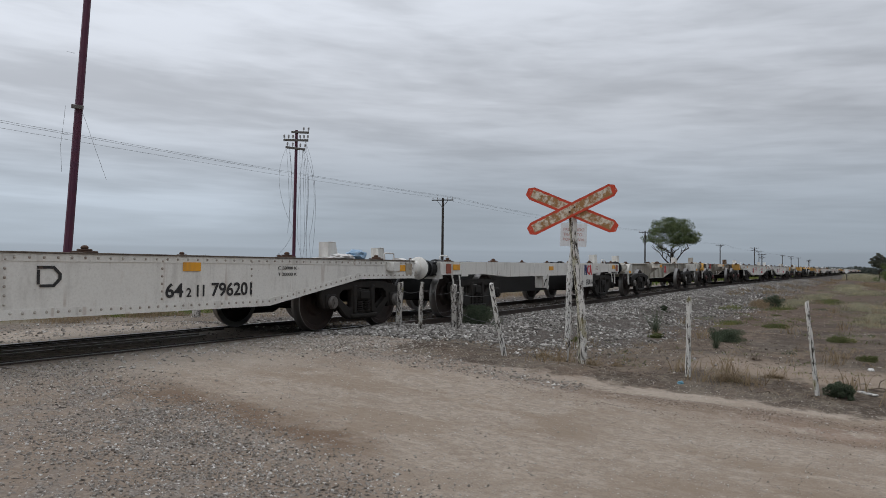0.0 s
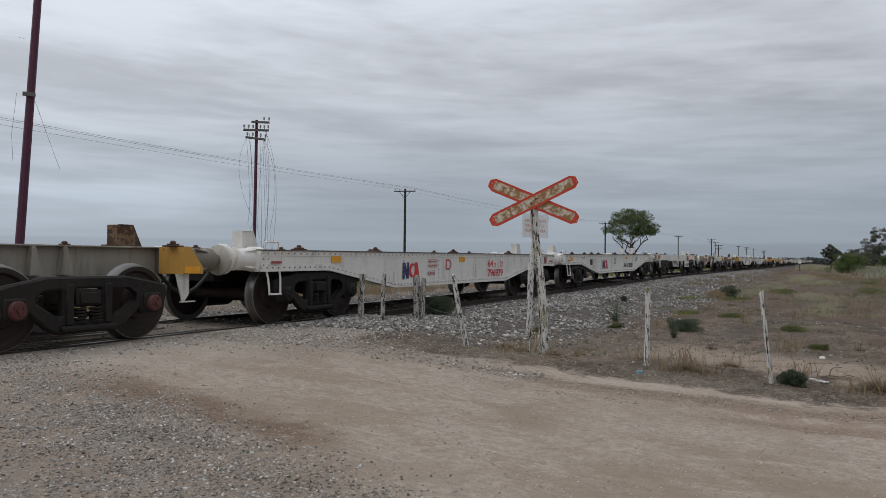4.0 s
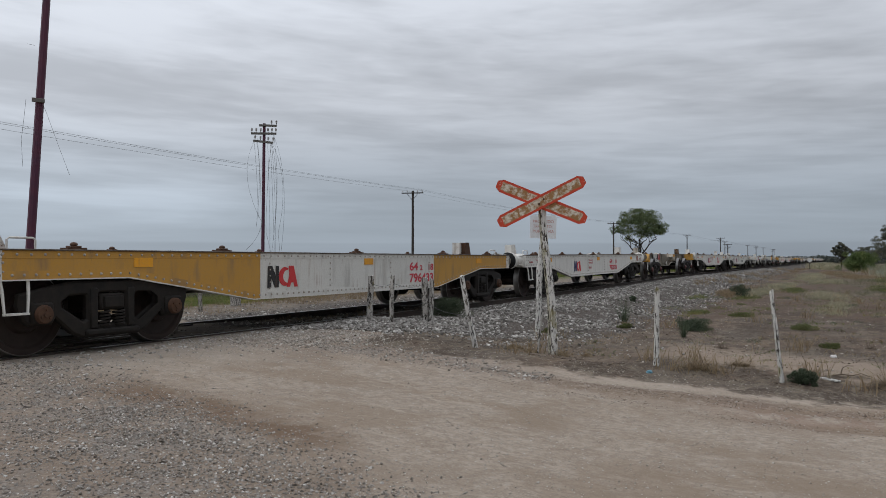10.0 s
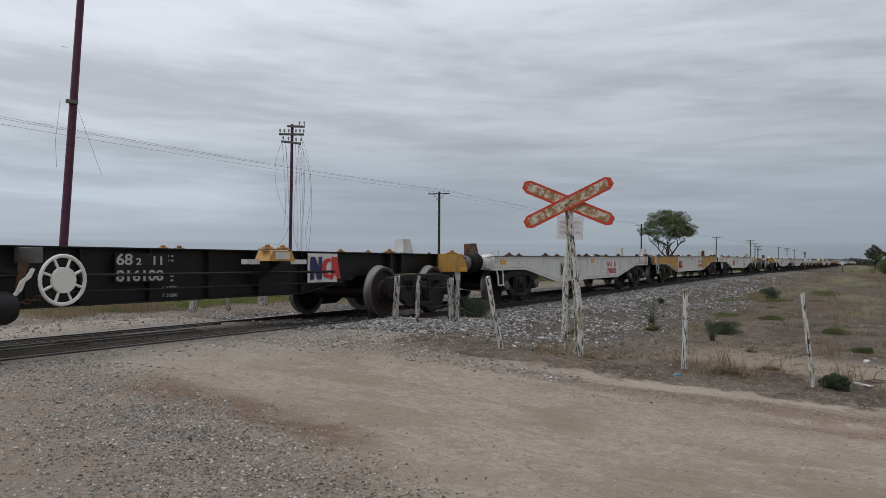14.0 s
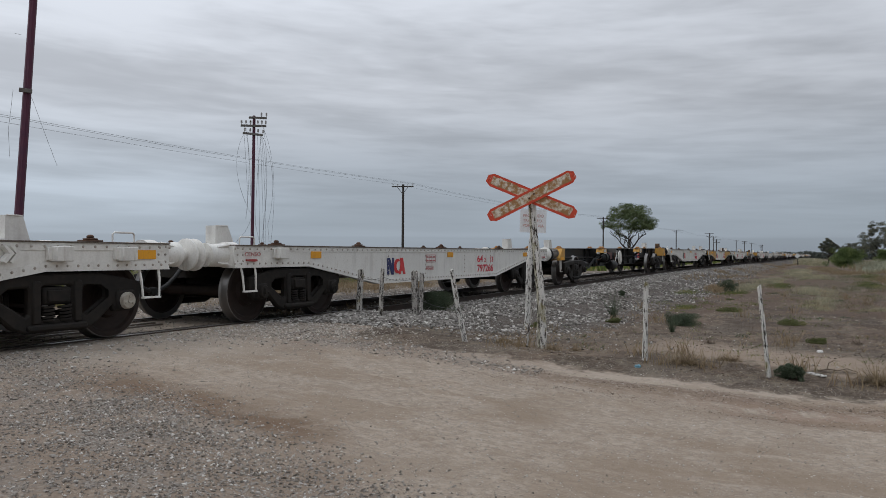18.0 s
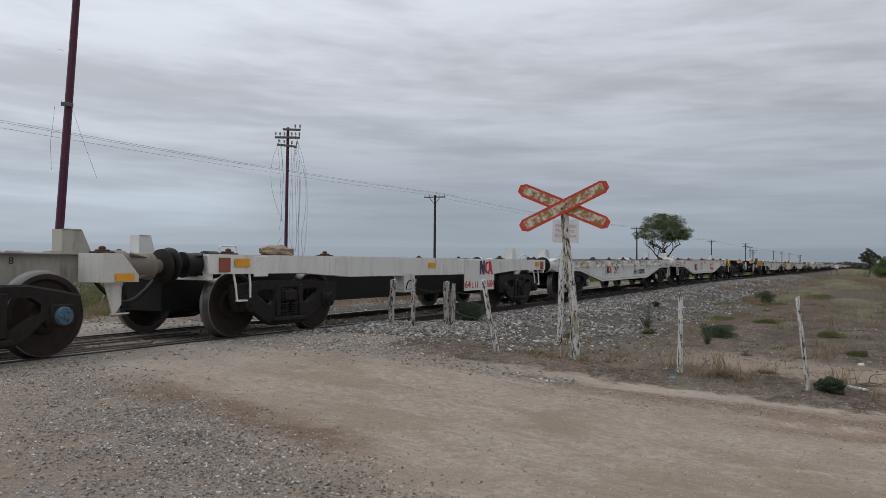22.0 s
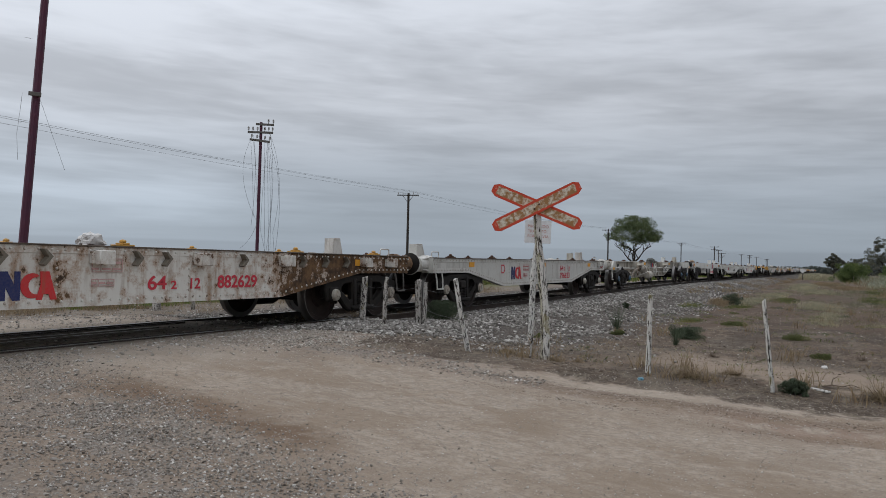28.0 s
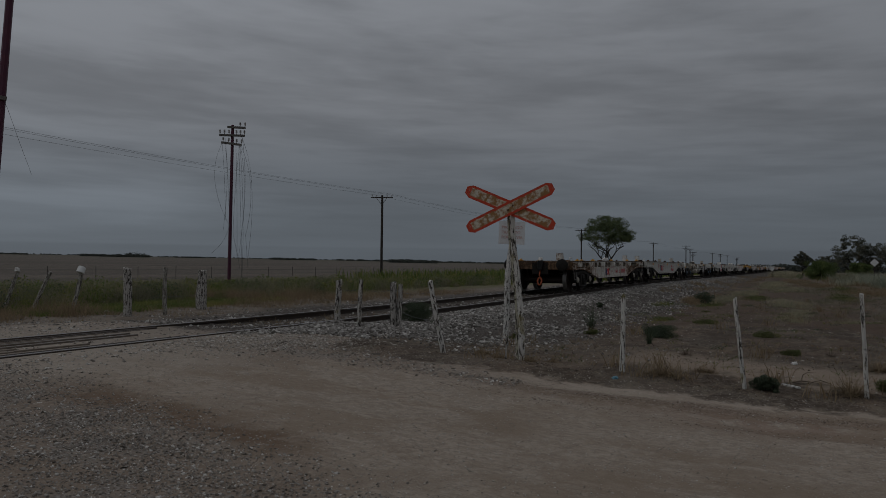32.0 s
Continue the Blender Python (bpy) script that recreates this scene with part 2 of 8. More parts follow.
POLE = plain("maroon_steel_pole", (0.095, 0.020, 0.040), 0.4, 6, 0.6, 0.0, (0.055, 0.016, 0.04))
GREYPOLE = plain("weathered_pole", (0.055, 0.045, 0.04), 0.4, 6, 0.85)
WIRE = plain("dull_wire", (0.09, 0.09, 0.09), 0.2, 3, 0.6)
GLASS = plain("insulator_ceramic", (0.35, 0.33, 0.32), 0.3, 5, 0.3)
BLUEBAG = plain("blue_plastic_bag", (0.10, 0.24, 0.40), 0.3, 20, 0.5, 0.0, (0.45, 0.52, 0.58), 0.8, 0.02)
TEALBAG = plain("teal_plastic", (0.05, 0.19, 0.26), 0.4, 30, 0.5, 0.0, (0.20, 0.32, 0.36), 0.8, 0.02)
WHITEBAG = plain("white_plastic_bag", (0.62, 0.60, 0.57), 0.3, 20, 0.5, 0.0, (0.42, 0.40, 0.38), 0.8, 0.02)
DARKBAG = plain("dark_plastic_bag", (0.03, 0.035, 0.03), 0.3, 20, 0.45, 0.0, (0.07, 0.075, 0.06), 0.8, 0.02)
TANBAG = plain("tan_sacking", (0.30, 0.22, 0.14), 0.3, 20, 0.8, 0.0, (0.18, 0.13, 0.09), 0.8, 0.02)
TWIGS = plain("dry_twigs", (0.20, 0.155, 0.115), 0.4, 9, 0.95, 0.0, (0.10, 0.075, 0.055))
BARK = plain("tree_bark", (0.055, 0.043, 0.034), 0.5, 9, 0.95, 0.0, (0.03, 0.025, 0.02), 0.7, 0.02)


def old_post(name, white, bare, gone=0.0):
    def build(w, vec, rnd):
        v = offset(w, vec, rnd)
        grain = w.noise(w.scale(v, 30, 30, 2.2), 1.0, 6, 0.65)
        flake = w.noise(w.scale(v, 30, 30, 8.5), 1.0, 8, 0.76)
        crack = w.noise(w.scale(v, 55, 55, 1.6), 1.0, 4, 0.6)
        wood = w.mix(w.ramp(grain, 0.3, 0.7), bare, tuple(c * 0.15 for c in bare))
        col = w.mix(w.ramp(flake, 0.52 - gone, 0.56 - gone), white, wood)
        col = w.mix(w.ramp(crack, 0.60, 0.66), col, (0.02, 0.016, 0.013))
        lich = w.ramp(w.noise(v, 4.0, 4), 0.62, 0.70, 0, 0.6)
        col = w.mix(lich, col, (0.20, 0.17, 0.05))
        return col, (w.m("ADD", grain, w.m("ADD", w.m("MULTIPLY", flake, -0.5), w.m("MULTIPLY", crack, -1.2))), 0.9, 0.012), None

    return material(name, build, 0.9)


POST = old_post("peeling_whitewash_post", (0.60, 0.58, 0.54), (0.13, 0.11, 0.09))
PALEPOST = old_post("bleached_grey_post", (0.34, 0.325, 0.29), (0.2, 0.175, 0.145), 0.04)
LICHEN = old_post("lichened_post", (0.46, 0.43, 0.34), (0.11, 0.095, 0.06), 0.03)
GREYPOST = old_post("grey_weathered_post", (0.42, 0.395, 0.36), (0.09, 0.075, 0.062), 0.02)


def worn_sign(w, vec, rnd):
    """Board with a red border and a rusted pale middle; local x runs along the board, z across."""
    s = w.n("ShaderNodeSeparateXYZ", {}, i0=vec)
    n = w.noise(vec, 11, 7, 0.7)
    pale = w.mix(w.ramp(n, 0.39, 0.57), (0.66, 0.60, 0.49), (0.32, 0.165, 0.06))
    wob = w.m("ADD", w.m("ABSOLUTE", s.outputs[2]), w.m("MULTIPLY", w.m("SUBTRACT", w.noise(vec, 14, 4), 0.5), 0.035))
    endw = w.m("ADD", w.m("ABSOLUTE", s.outputs[0]), w.m("MULTIPLY", w.m("SUBTRACT", w.noise(vec, 12, 4), 0.5), 0.05))
    rim = w.m("MAXIMUM", w.ramp(wob, 0.052, 0.060), w.ramp(endw, 0.555, 0.570))
    red = w.mix(w.ramp(w.noise(vec, 23, 6, 0.7), 0.55, 0.68), (0.56, 0.062, 0.026), (0.34, 0.07, 0.03))
    red = w.mix(w.ramp(w.noise(vec, 16, 6, 0.7), 0.64, 0.68), red, (0.5, 0.42, 0.36))
    return w.mix(rim, pale, red), (n, 0.4, 0.004), None


SIGNRED = material("red_bordered_sign", worn_sign, 0.6)


# ---- mesh helpers ----
def mesh_of(bm, name, mats, smooth=True):
    bmesh.ops.recalc_face_normals(bm, faces=bm.faces[:])
    me = bpy.data.meshes.new(name)
    bm.to_mesh(me)
    bm.free()
    for m in (mats if isinstance(mats, (list, tuple)) else [mats]):
        me.materials.append(m)
    if smooth and len(me.polygons):
        me.polygons.foreach_set("use_smooth", [True] * len(me.polygons))
        me.set_sharp_from_angle(angle=radians(38))
    return me


def part(name, data, mat, parent, label="", at=(0, 0, 0), rot=None):
    """One mesh object under a thing or a part; data is a bmesh or a ready mesh."""
    me = data if isinstance(data, bpy.types.Mesh) else mesh_of(data, name, mat)
    ob = new(name, me)
    ob.parent = parent
    ob.location = at
    if rot:
        ob.rotation_euler = [radians(a) for a in rot]
    if label:
        ob["label"] = label
    return ob


def box(bm, x0, x1, y0, y1, z0, z1, bev=0.0, mat=0):
    vs = [bm.verts.new((x, y, z)) for x in (x0, x1) for y in (y0, y1) for z in (z0, z1)]
    fs = [bm.faces.new([vs[i] for i in q]) for q in ((0, 1, 3, 2), (4, 6, 7, 5), (0, 4, 5, 1), (2, 3, 7, 6), (0, 2, 6, 4), (1, 5, 7, 3))]
    for f in fs:
        f.material_index = mat
    if bev:
        es = {e for f in fs for e in f.edges}
        bmesh.ops.bevel(bm, geom=list(es), offset=bev, segments=1, affect="EDGES")
    return bm


def prism(bm, poly, y0, y1, mat=0):
    """A flat outline in x and z, drawn out along y."""
    a = [bm.verts.new((x, y0, z)) for x, z in poly]
    b = [bm.verts.new((x, y1, z)) for x, z in poly]
    fs = [bm.faces.new(a), bm.faces.new(b[::-1])]
    n = len(poly)
    for i in range(n):
        j = (i + 1) % n
        fs.append(bm.faces.new((a[i], b[i], b[j], a[j])))
    for f in fs:
        f.material_index = mat
    return bm


def lathe(bm, prof, segs=24, axis="y", at=(0, 0, 0), mats=None):
    """prof: (along the axis, radius)."""
    rings = []
    for h, r in prof:
        ring = []
        for k in range(segs):
            a = 2 * math.pi * k / segs
            c, s = r * math.cos(a), r * math.sin(a)
            p = (c, h, s) if axis == "y" else (h, c, s) if axis == "x" else (c, s, h)
            ring.append(bm.verts.new((p[0] + at[0], p[1] + at[1], p[2] + at[2])))
        rings.append(ring)
    for i in range(len(rings) - 1):
        for k in range(segs):
            j = (k + 1) % segs
            f = bm.faces.new((rings[i][k], rings[i][j], rings[i + 1][j], rings[i + 1][k]))
            f.material_index = mats[i] if mats else 0
    for ring in (rings[0], rings[-1]):
        bm.faces.new(ring)
    return bm


def tube(bm, pts, r, segs=6, taper=None):
    pts = [Vector(p) for p in pts]
    rings = []
    for i, p in enumerate(pts):
        d = (pts[min(i + 1, len(pts) - 1)] - pts[max(i - 1, 0)]).normalized()
        u = d.orthogonal().normalized() if i == 0 else (u - d * u.dot(d)).normalized()
        v = d.cross(u)
        q = r if taper is None else r + (taper - r) * i / (len(pts) - 1)
        rings.append([bm.verts.new(p + (u * math.cos(a) + v * math.sin(a)) * q) for a in (2 * math.pi * k / segs for k in range(segs))])
    for i in range(len(rings) - 1):
        for k in range(segs):
            j = (k + 1) % segs
            bm.faces.new((rings[i][k], rings[i][j], rings[i + 1][j], rings[i + 1][k]))
    bm.faces.new(rings[0][::-1])
    bm.faces.new(rings[-1])
    return bm


def plate2d(name, outer, holes, thick, bev, mat):
    """A thick plate with holes, outlined in x and z and centred on y = 0."""
    cu = bpy.data.curves.new(name, "CURVE")
    cu.dimensions, cu.fill_mode, cu.extrude, cu.bevel_depth, cu.bevel_resolution = "2D", "BOTH", thick / 2, bev, 0
    for ring in [outer] + holes:
        sp = cu.splines.new("POLY")
        sp.points.add(len(ring) - 1)
        for p, (x, z) in zip(sp.points, ring):
            p.co = (x, z, 0, 1)
        sp.use_cyclic_u = True
    tmp = bpy.data.objects.new(name, cu)
    me = bpy.data.meshes.new_from_object(tmp)
    bpy.data.objects.remove(tmp)
    me.transform(Matrix.Rotation(radians(90), 4, "X"))
    me.materials.clear()
    me.materials.append(mat)
    me.name = name
    return me


def lettering(text, height, mat, width=None, bold=0.0):
    """Flat painted characters 3 mm proud, standing in x and z, read from -y, from the left lower corner."""
    cu = bpy.data.curves.new("lettering", "FONT")
    cu.body, cu.size, cu.extrude, cu.offset = text, height / 0.7, 0.0015, bold * height
    tmp = bpy.data.objects.new("lettering", cu)
    me = bpy.data.meshes.new_from_object(tmp)
    bpy.data.objects.remove(tmp)
    me.transform(Matrix.Rotation(radians(90), 4, "X"))
    if width:
        xs = [v.co.x for v in me.vertices]
        me.transform(Matrix.Diagonal((width / (max(xs) - min(xs)), 1, 1, 1)) @ Matrix.Translation((-min(xs), 0, 0)))
    me.materials.clear()
    me.materials.append(mat)
    return me


def from_arrays(name, verts, faces, mats, smooth=False, index=None):
    me = bpy.data.meshes.new(name)
    me.from_pydata(verts.tolist() if hasattr(verts, "tolist") else verts, [], faces.tolist() if hasattr(faces, "tolist") else faces)
    for m in mats:
        me.materials.append(m)
    if index is not None:
        me.polygons.foreach_set("material_index", index)
    if smooth:
        me.polygons.foreach_set("use_smooth", [True] * len(me.polygons))
    return me


# ---- the plan: the track runs along x at y = TRACK, the railhead at the crossing is z = 0 ----
TRACK, GAUGE = 8.66, 1.746
RNG = np.random.default_rng(4)


def ease(a, b, v):
    u = np.clip((np.asarray(v, float) - a) / (b - a), 0, 1)
    return u * u * (3 - 2 * u)


def rail_z(x):
    return 0.22 * ease(13, 48, x)


# low heaps of bulldozed soil on the scrub: x, y, half lengths, height
MOUNDS = ((24.0, -0.7, 1.3, 0.7, 0.16), (20.5, -1.6, 1.0, 0.9, 0.10), (30.0, -2.0, 2.5, 0.8, 0.16), (96.0, 2.6, 4.0, 1.6, 0.42), (44.0, 0.6, 3.0, 1.0, 0.14), (60.0, -3.4, 5.0, 1.6, 0.22), (27.0, 1.5, 1.6, 0.6, 0.08))


def ground_z(x, y):
    """Level of the earth: the track bed, its shoulder, the dirt road up to the crossing, the flats."""
    x, y = np.asarray(x, float), np.asarray(y, float)
    near = TRACK - y
    side = np.abs(near)
    road = ease(10.6, 9.0, x)
    # open ground beside the line
    flat_near = -0.30 - 0.06 * ease(3, -3, y) + 0.04 * ease(20, 60, x)
    flat_far = -0.10 - 0.12 * ease(14, 24, y)
    flat = np.where(near > 0, flat_near, flat_far)
    bed = rail_z(x) - 0.055 - 0.055 * ease(10.0, 12.6, x) - 0.05 * ease(0.0, 0.6, side) * ease(0.75, 0.55, side)
    foot = 4.3 + 0.5 * ease(18, 50, x)
    line = bed + (flat - bed) * ease(1.55, foot, side)
    cross = np.where(near > 0, -0.02 - 0.36 * ease(1.0, 9.5, near), -0.02 - 0.12 * ease(1.2, 6, -near))
    cross = cross - 0.02 * ease(0.8, 0.6, side)
    z = line * (1 - road) + cross * road
    knoll = 0.10 * np.exp(-((x - 10.9) ** 2 / 0.7 + (y - 7.0) ** 2 / 0.35))
    for mx, my, lx, ly, mh in MOUNDS:
        knoll = knoll + mh * np.exp(-((x - mx) / lx) ** 2 - ((y - my) / ly) ** 2)
    # the plain climbs very gently away from the line
    climb = 0.0098 * np.clip(y - 45, 0, 1155)
    return z + knoll + climb


def wobble(x, y):
    r = np.zeros_like(x)
    for kx, ky, a, p in ((1.9, 0.7, 0.010, 0.3), (0.8, 2.3, 0.009, 1.7), (3.7, 2.9, 0.006, 4.1), (0.31, 0.43, 0.02, 2.2), (6.3, 4.7, 0.004, 0.9), (5.1, 8.3, 0.004, 5.2)):
        r += a * np.sin(kx * x + ky * y + p) * np.cos(ky * x * 0.7 - kx * y * 0.9 + p * 2)
    return r


def earth(x, y):
    side = np.abs(np.asarray(y, float) - TRACK)
    return ground_z(x, y) + wobble(np.asarray(x, float), np.asarray(y, float)) * ease(1.0, 2.0, side)


def ground_look(w, vec, rnd):
    s = w.n("ShaderNodeSeparateXYZ", {}, i0=vec)
    x, y = s.outputs[0], s.outputs[1]
    broad, mid, fine = w.noise(vec, 0.55, 5), w.noise(vec, 3.0, 6, 0.65), w.noise(vec, 26.0, 6, 0.7)
    grit = w.n("ShaderNodeTexVoronoi", {}, Vector=vec, Scale=34.0)
    cell, tone = grit.outputs["Distance"], w.n("ShaderNodeSeparateXYZ", {}, i0=grit.outputs["Color"]).outputs[0]
    jit = w.m("SUBTRACT", mid, 0.5)
    jx = w.m("ADD", x, w.m("MULTIPLY", jit, 1.6))
    jy = w.m("ADD", y, w.m("MULTIPLY", w.m("SUBTRACT", broad, 0.5), 2.0))
    # dry dirt of the road, with paler dust and darker damp
    road = w.mix(w.ramp(broad, 0.3, 0.7), (0.325, 0.262, 0.203), (0.27, 0.212, 0.162))
    road = w.mix(w.ramp(mid, 0.42, 0.66, 0, 0.5), road, (0.172, 0.128, 0.093))
    road = w.mix(w.ramp(fine, 0.5, 0.75, 0, 0.5), road, (0.29, 0.243, 0.195))
    grain = w.noise(vec, 11.0, 9, 0.78)
    road = w.mix(w.ramp(grain, 0.42, 0.56, 0.0, 0.72), road, (0.135, 0.101, 0.075))
    road = w.mix(w.ramp(w.noise(w.scale(vec, 1, 0.6, 1), 19.0, 8, 0.75), 0.49, 0.58, 0.0, 0.72), road, (0.37, 0.315, 0.255))
    patch = w.ramp(w.noise(vec, 1.15, 8, 0.7), 0.51, 0.60, 0, 0.7)
    road = w.mix(patch, road, (0.165, 0.118, 0.080))
    sand = w.ramp(w.noise(vec, 120.0, 3, 0.6), 0.42, 0.62, 0, 0.5)
    road = w.mix(sand, road, (0.30, 0.255, 0.205))
    speck = w.n("ShaderNodeTexVoronoi", {}, Vector=vec, Scale=58.0)
    dot = w.n("ShaderNodeSeparateXYZ", {}, i0=speck.outputs["Color"])
    lit = w.m("MULTIPLY", w.ramp(dot.outputs[0], 0.45, 0.55), w.ramp(speck.outputs["Distance"], 0.5, 0.25))
    road = w.mix(w.m("MULTIPLY", lit, 0.8), road, w.mix(dot.outputs[1], (0.11, 0.092, 0.076), (0.34, 0.31, 0.275)))
    # wheel ruts along the road, curving in from the right
    rut = w.m("ADD", x, w.m("ADD", w.m("MULTIPLY", w.m("POWER", w.m("MAXIMUM", w.m("SUBTRACT", 3.0, y), 0.0), 2.0), -0.016), w.m("MULTIPLY", jit, 0.45)))
    drawn = w.n("ShaderNodeCombineXYZ", {}, i0=w.m("MULTIPLY", rut, 3.0), i1=w.m("MULTIPLY", y, 0.55), i2=0.0).outputs[0]
    streak = w.noise(drawn, 2.6, 5, 0.6)
    wide = w.noise(drawn, 0.75, 4, 0.5)
    lane = w.m("MULTIPLY", w.ramp(rut, 7.52, 7.74), w.ramp(rut, 8.22, 7.98))
    second = w.m("MULTIPLY", w.m("MULTIPLY", w.ramp(rut, 6.95, 7.12), w.ramp(rut, 7.42, 7.28)), w.ramp(y, 1.2, 0.2))
    lane = w.m("MULTIPLY", w.m("MAXIMUM", lane, second), w.ramp(y, 4.2, 2.2))
    lane = w.m("MULTIPLY", lane, w.ramp(w.m("ADD", w.m("MULTIPLY", streak, 0.65), w.m("MULTIPLY", mid, 0.35)), 0.36, 0.48))
    lane = w.m("MULTIPLY", lane, w.ramp(grain, 0.40, 0.53, 0.4, 1.0))
    road = w.mix(w.m("MULTIPLY", lane, 0.95), road, (0.098, 0.060, 0.042))
    ruddy = w.m("MULTIPLY", w.m("MULTIPLY", w.ramp(rut, 7.0, 7.3), w.ramp(rut, 8.1, 7.8)), w.m("MULTIPLY", w.ramp(y, 1.6, 0.4), w.ramp(mid, 0.42, 0.56, 0.0, 0.6)))
    road = w.mix(ruddy, road, (0.158, 0.088, 0.058))
    ridge = w.m("MULTIPLY", w.m("MULTIPLY", w.ramp(rut, 8.10, 8.25), w.ramp(rut, 8.62, 8.42)), w.ramp(y, 3.4, 2.6))
    road = w.mix(w.m("MULTIPLY", ridge, 0.5), road, (0.345, 0.29, 0.235))
    tread = w.m("MULTIPLY", w.ramp(streak, 0.50, 0.60), w.ramp(wide, 0.45, 0.60))
    road = w.mix(w.m("MULTIPLY", tread, 0.34), road, (0.155, 0.108, 0.073))
    road = w.mix(w.m("MULTIPLY", w.ramp(streak, 0.48, 0.36), 0.15), road, (0.33, 0.275, 0.218))
    mottle = w.m("MULTIPLY", w.ramp(w.noise(w.scale(vec, 1.5, 0.8, 1), 0.9, 9, 0.72), 0.49, 0.57), w.ramp(w.noise(vec, 0.35, 3), 0.38, 0.52))
    road = w.mix(w.m("MULTIPLY", mottle, 0.6), road, (0.155, 0.106, 0.066))
    # dark reddish damp band that crosses the approach
    band = w.m("ADD", w.m("ADD", w.m("MULTIPLY", y, -0.13), x), w.m("MULTIPLY", jit, 0.55))
    stain = w.m("MULTIPLY", w.ramp(band, 3.52, 3.86), w.ramp(band, 4.40, 4.06))
    stain = w.m("MULTIPLY", stain, w.m("MULTIPLY", w.ramp(y, 2.7, 3.4), w.ramp(y, 6.2, 5.2)))
    road = w.mix(0.20, road, (0.48, 0.40, 0.32))
    # grey gravel: the near corner and the skirt of the crossing
    stones = w.mix(tone, (0.135, 0.118, 0.102), (0.31, 0.285, 0.255))
    stones = w.mix(w.ramp(cell, 0.25, 0.62, 0, 0.75), stones, (0.125, 0.099, 0.080))
    stones = w.mix(w.ramp(w.noise(vec, 2.1, 6, 0.65), 0.38, 0.53, 0.15, 0.9), stones, (0.205, 0.153, 0.112))
    stones = w.mix(0.05, stones, (0.47, 0.43, 0.385))
    gx = w.m("ADD", w.m("SUBTRACT", x, w.m("MULTIPLY", y, 0.32)), w.m("MULTIPLY", jit, 2.4))
    gravel = w.m("MULTIPLY", w.ramp(gx, 3.35, 2.6), w.ramp(jy, 7.0, 5.4, 0.25, 1.0))
    skirt = w.m("MULTIPLY", w.ramp(jx, 6.3, 8.0), w.m("MULTIPLY", w.ramp(jy, 4.6, 5.6), w.ramp(y, 11.5, 10.5)))
    heap = w.m("MULTIPLY", w.m("MULTIPLY", w.ramp(jx, 7.45, 7.8), w.ramp(jx, 8.6, 8.2)), w.ramp(y, 2.4, 4.6, 0.0, 0.8))
    skirt = w.m("MAXIMUM", skirt, heap)
    gravel = w.m("MAXIMUM", gravel, skirt)
    gravel = w.m("MULTIPLY", gravel, w.ramp(w.m("ADD", w.m("MULTIPLY", fine, 0.5), w.m("MULTIPLY", tone, 0.5)), 0.22, 0.5, 0.25, 1.0))
    col = w.mix(gravel, road, stones)
    col = w.mix(w.m("MULTIPLY", stain, w.ramp(mid, 0.36, 0.54, 0.25, 0.8)), col, (0.128, 0.078, 0.046))
    # pale dust ground up along the crossing
    dust = w.m("MULTIPLY", w.m("MULTIPLY", w.ramp(jy, 5.4, 7.0), w.ramp(y, 12.5, 11.0)), w.ramp(jx, 10.4, 8.8))
    col = w.mix(w.m("MULTIPLY", dust, w.ramp(mid, 0.3, 0.7, 0.65, 0.3)), col, (0.34, 0.295, 0.245))
    # scrub soil right of the road
    soil = w.mix(w.ramp(w.noise(w.scale(vec, 0.7, 1.2, 1), 0.8, 8, 0.68), 0.43, 0.57), (0.150, 0.106, 0.075), (0.060, 0.043, 0.031))
    soil = w.mix(w.ramp(mid, 0.47, 0.68, 0, 0.5), soil, (0.165, 0.13, 0.097))
    soil = w.mix(w.ramp(fine, 0.46, 0.6, 0, 0.6), soil, (0.058, 0.043, 0.032))
    soil = w.mix(w.ramp(grain, 0.48, 0.60, 0, 0.55), soil, (0.19, 0.158, 0.122))
    soil = w.mix(w.ramp(w.noise(w.scale(vec, 0.5, 1.6, 1), 4.0, 8, 0.75), 0.50, 0.60, 0, 0.55), soil, (0.20, 0.165, 0.122))
    litter = w.ramp(w.noise(w.scale(vec, 0.8, 1.3, 1), 2.4, 9, 0.72), 0.47, 0.56, 0, 0.65)
    soil = w.mix(w.m("MULTIPLY", litter, w.ramp(x, 10, 14, 0.5, 0.9)), soil, (0.058, 0.041, 0.029))
    grey = w.ramp(w.noise(vec, 0.45, 6, 0.6), 0.50, 0.60, 0, 0.3)
    soil = w.mix(grey, soil, (0.145, 0.122, 0.098))
    # a trodden pale strip behind the fence
    trod = w.m("ADD", w.m("SUBTRACT", jx, w.m("MULTIPLY", y, 0.30)), w.m("MULTIPLY", jit, 0.5))
    trod = w.m("MULTIPLY", w.m("MULTIPLY", w.ramp(trod, 9.9, 10.4), w.ramp(trod, 12.4, 11.4)), w.ramp(jy, 3.2, 1.8))
    soil = w.mix(w.m("MULTIPLY", trod, w.ramp(mid, 0.36, 0.50, 0.5, 0.95)), soil, (0.262, 0.205, 0.156))
    dark = w.ramp(w.noise(w.scale(vec, 0.45, 1.0, 1), 1.1, 9, 0.72), 0.50, 0.555, 0, 0.75)
    soil = w.mix(w.m("MULTIPLY", dark, w.ramp(x, 13, 19)), soil, (0.052, 0.037, 0.028))
    straw = w.ramp(w.noise(w.scale(vec, 1, 1, 1), 0.16, 5), 0.52, 0.62)
    soil = w.mix(w.m("MULTIPLY", straw, w.ramp(x, 24, 60, 0, 0.75)), soil, (0.235, 0.185, 0.115))
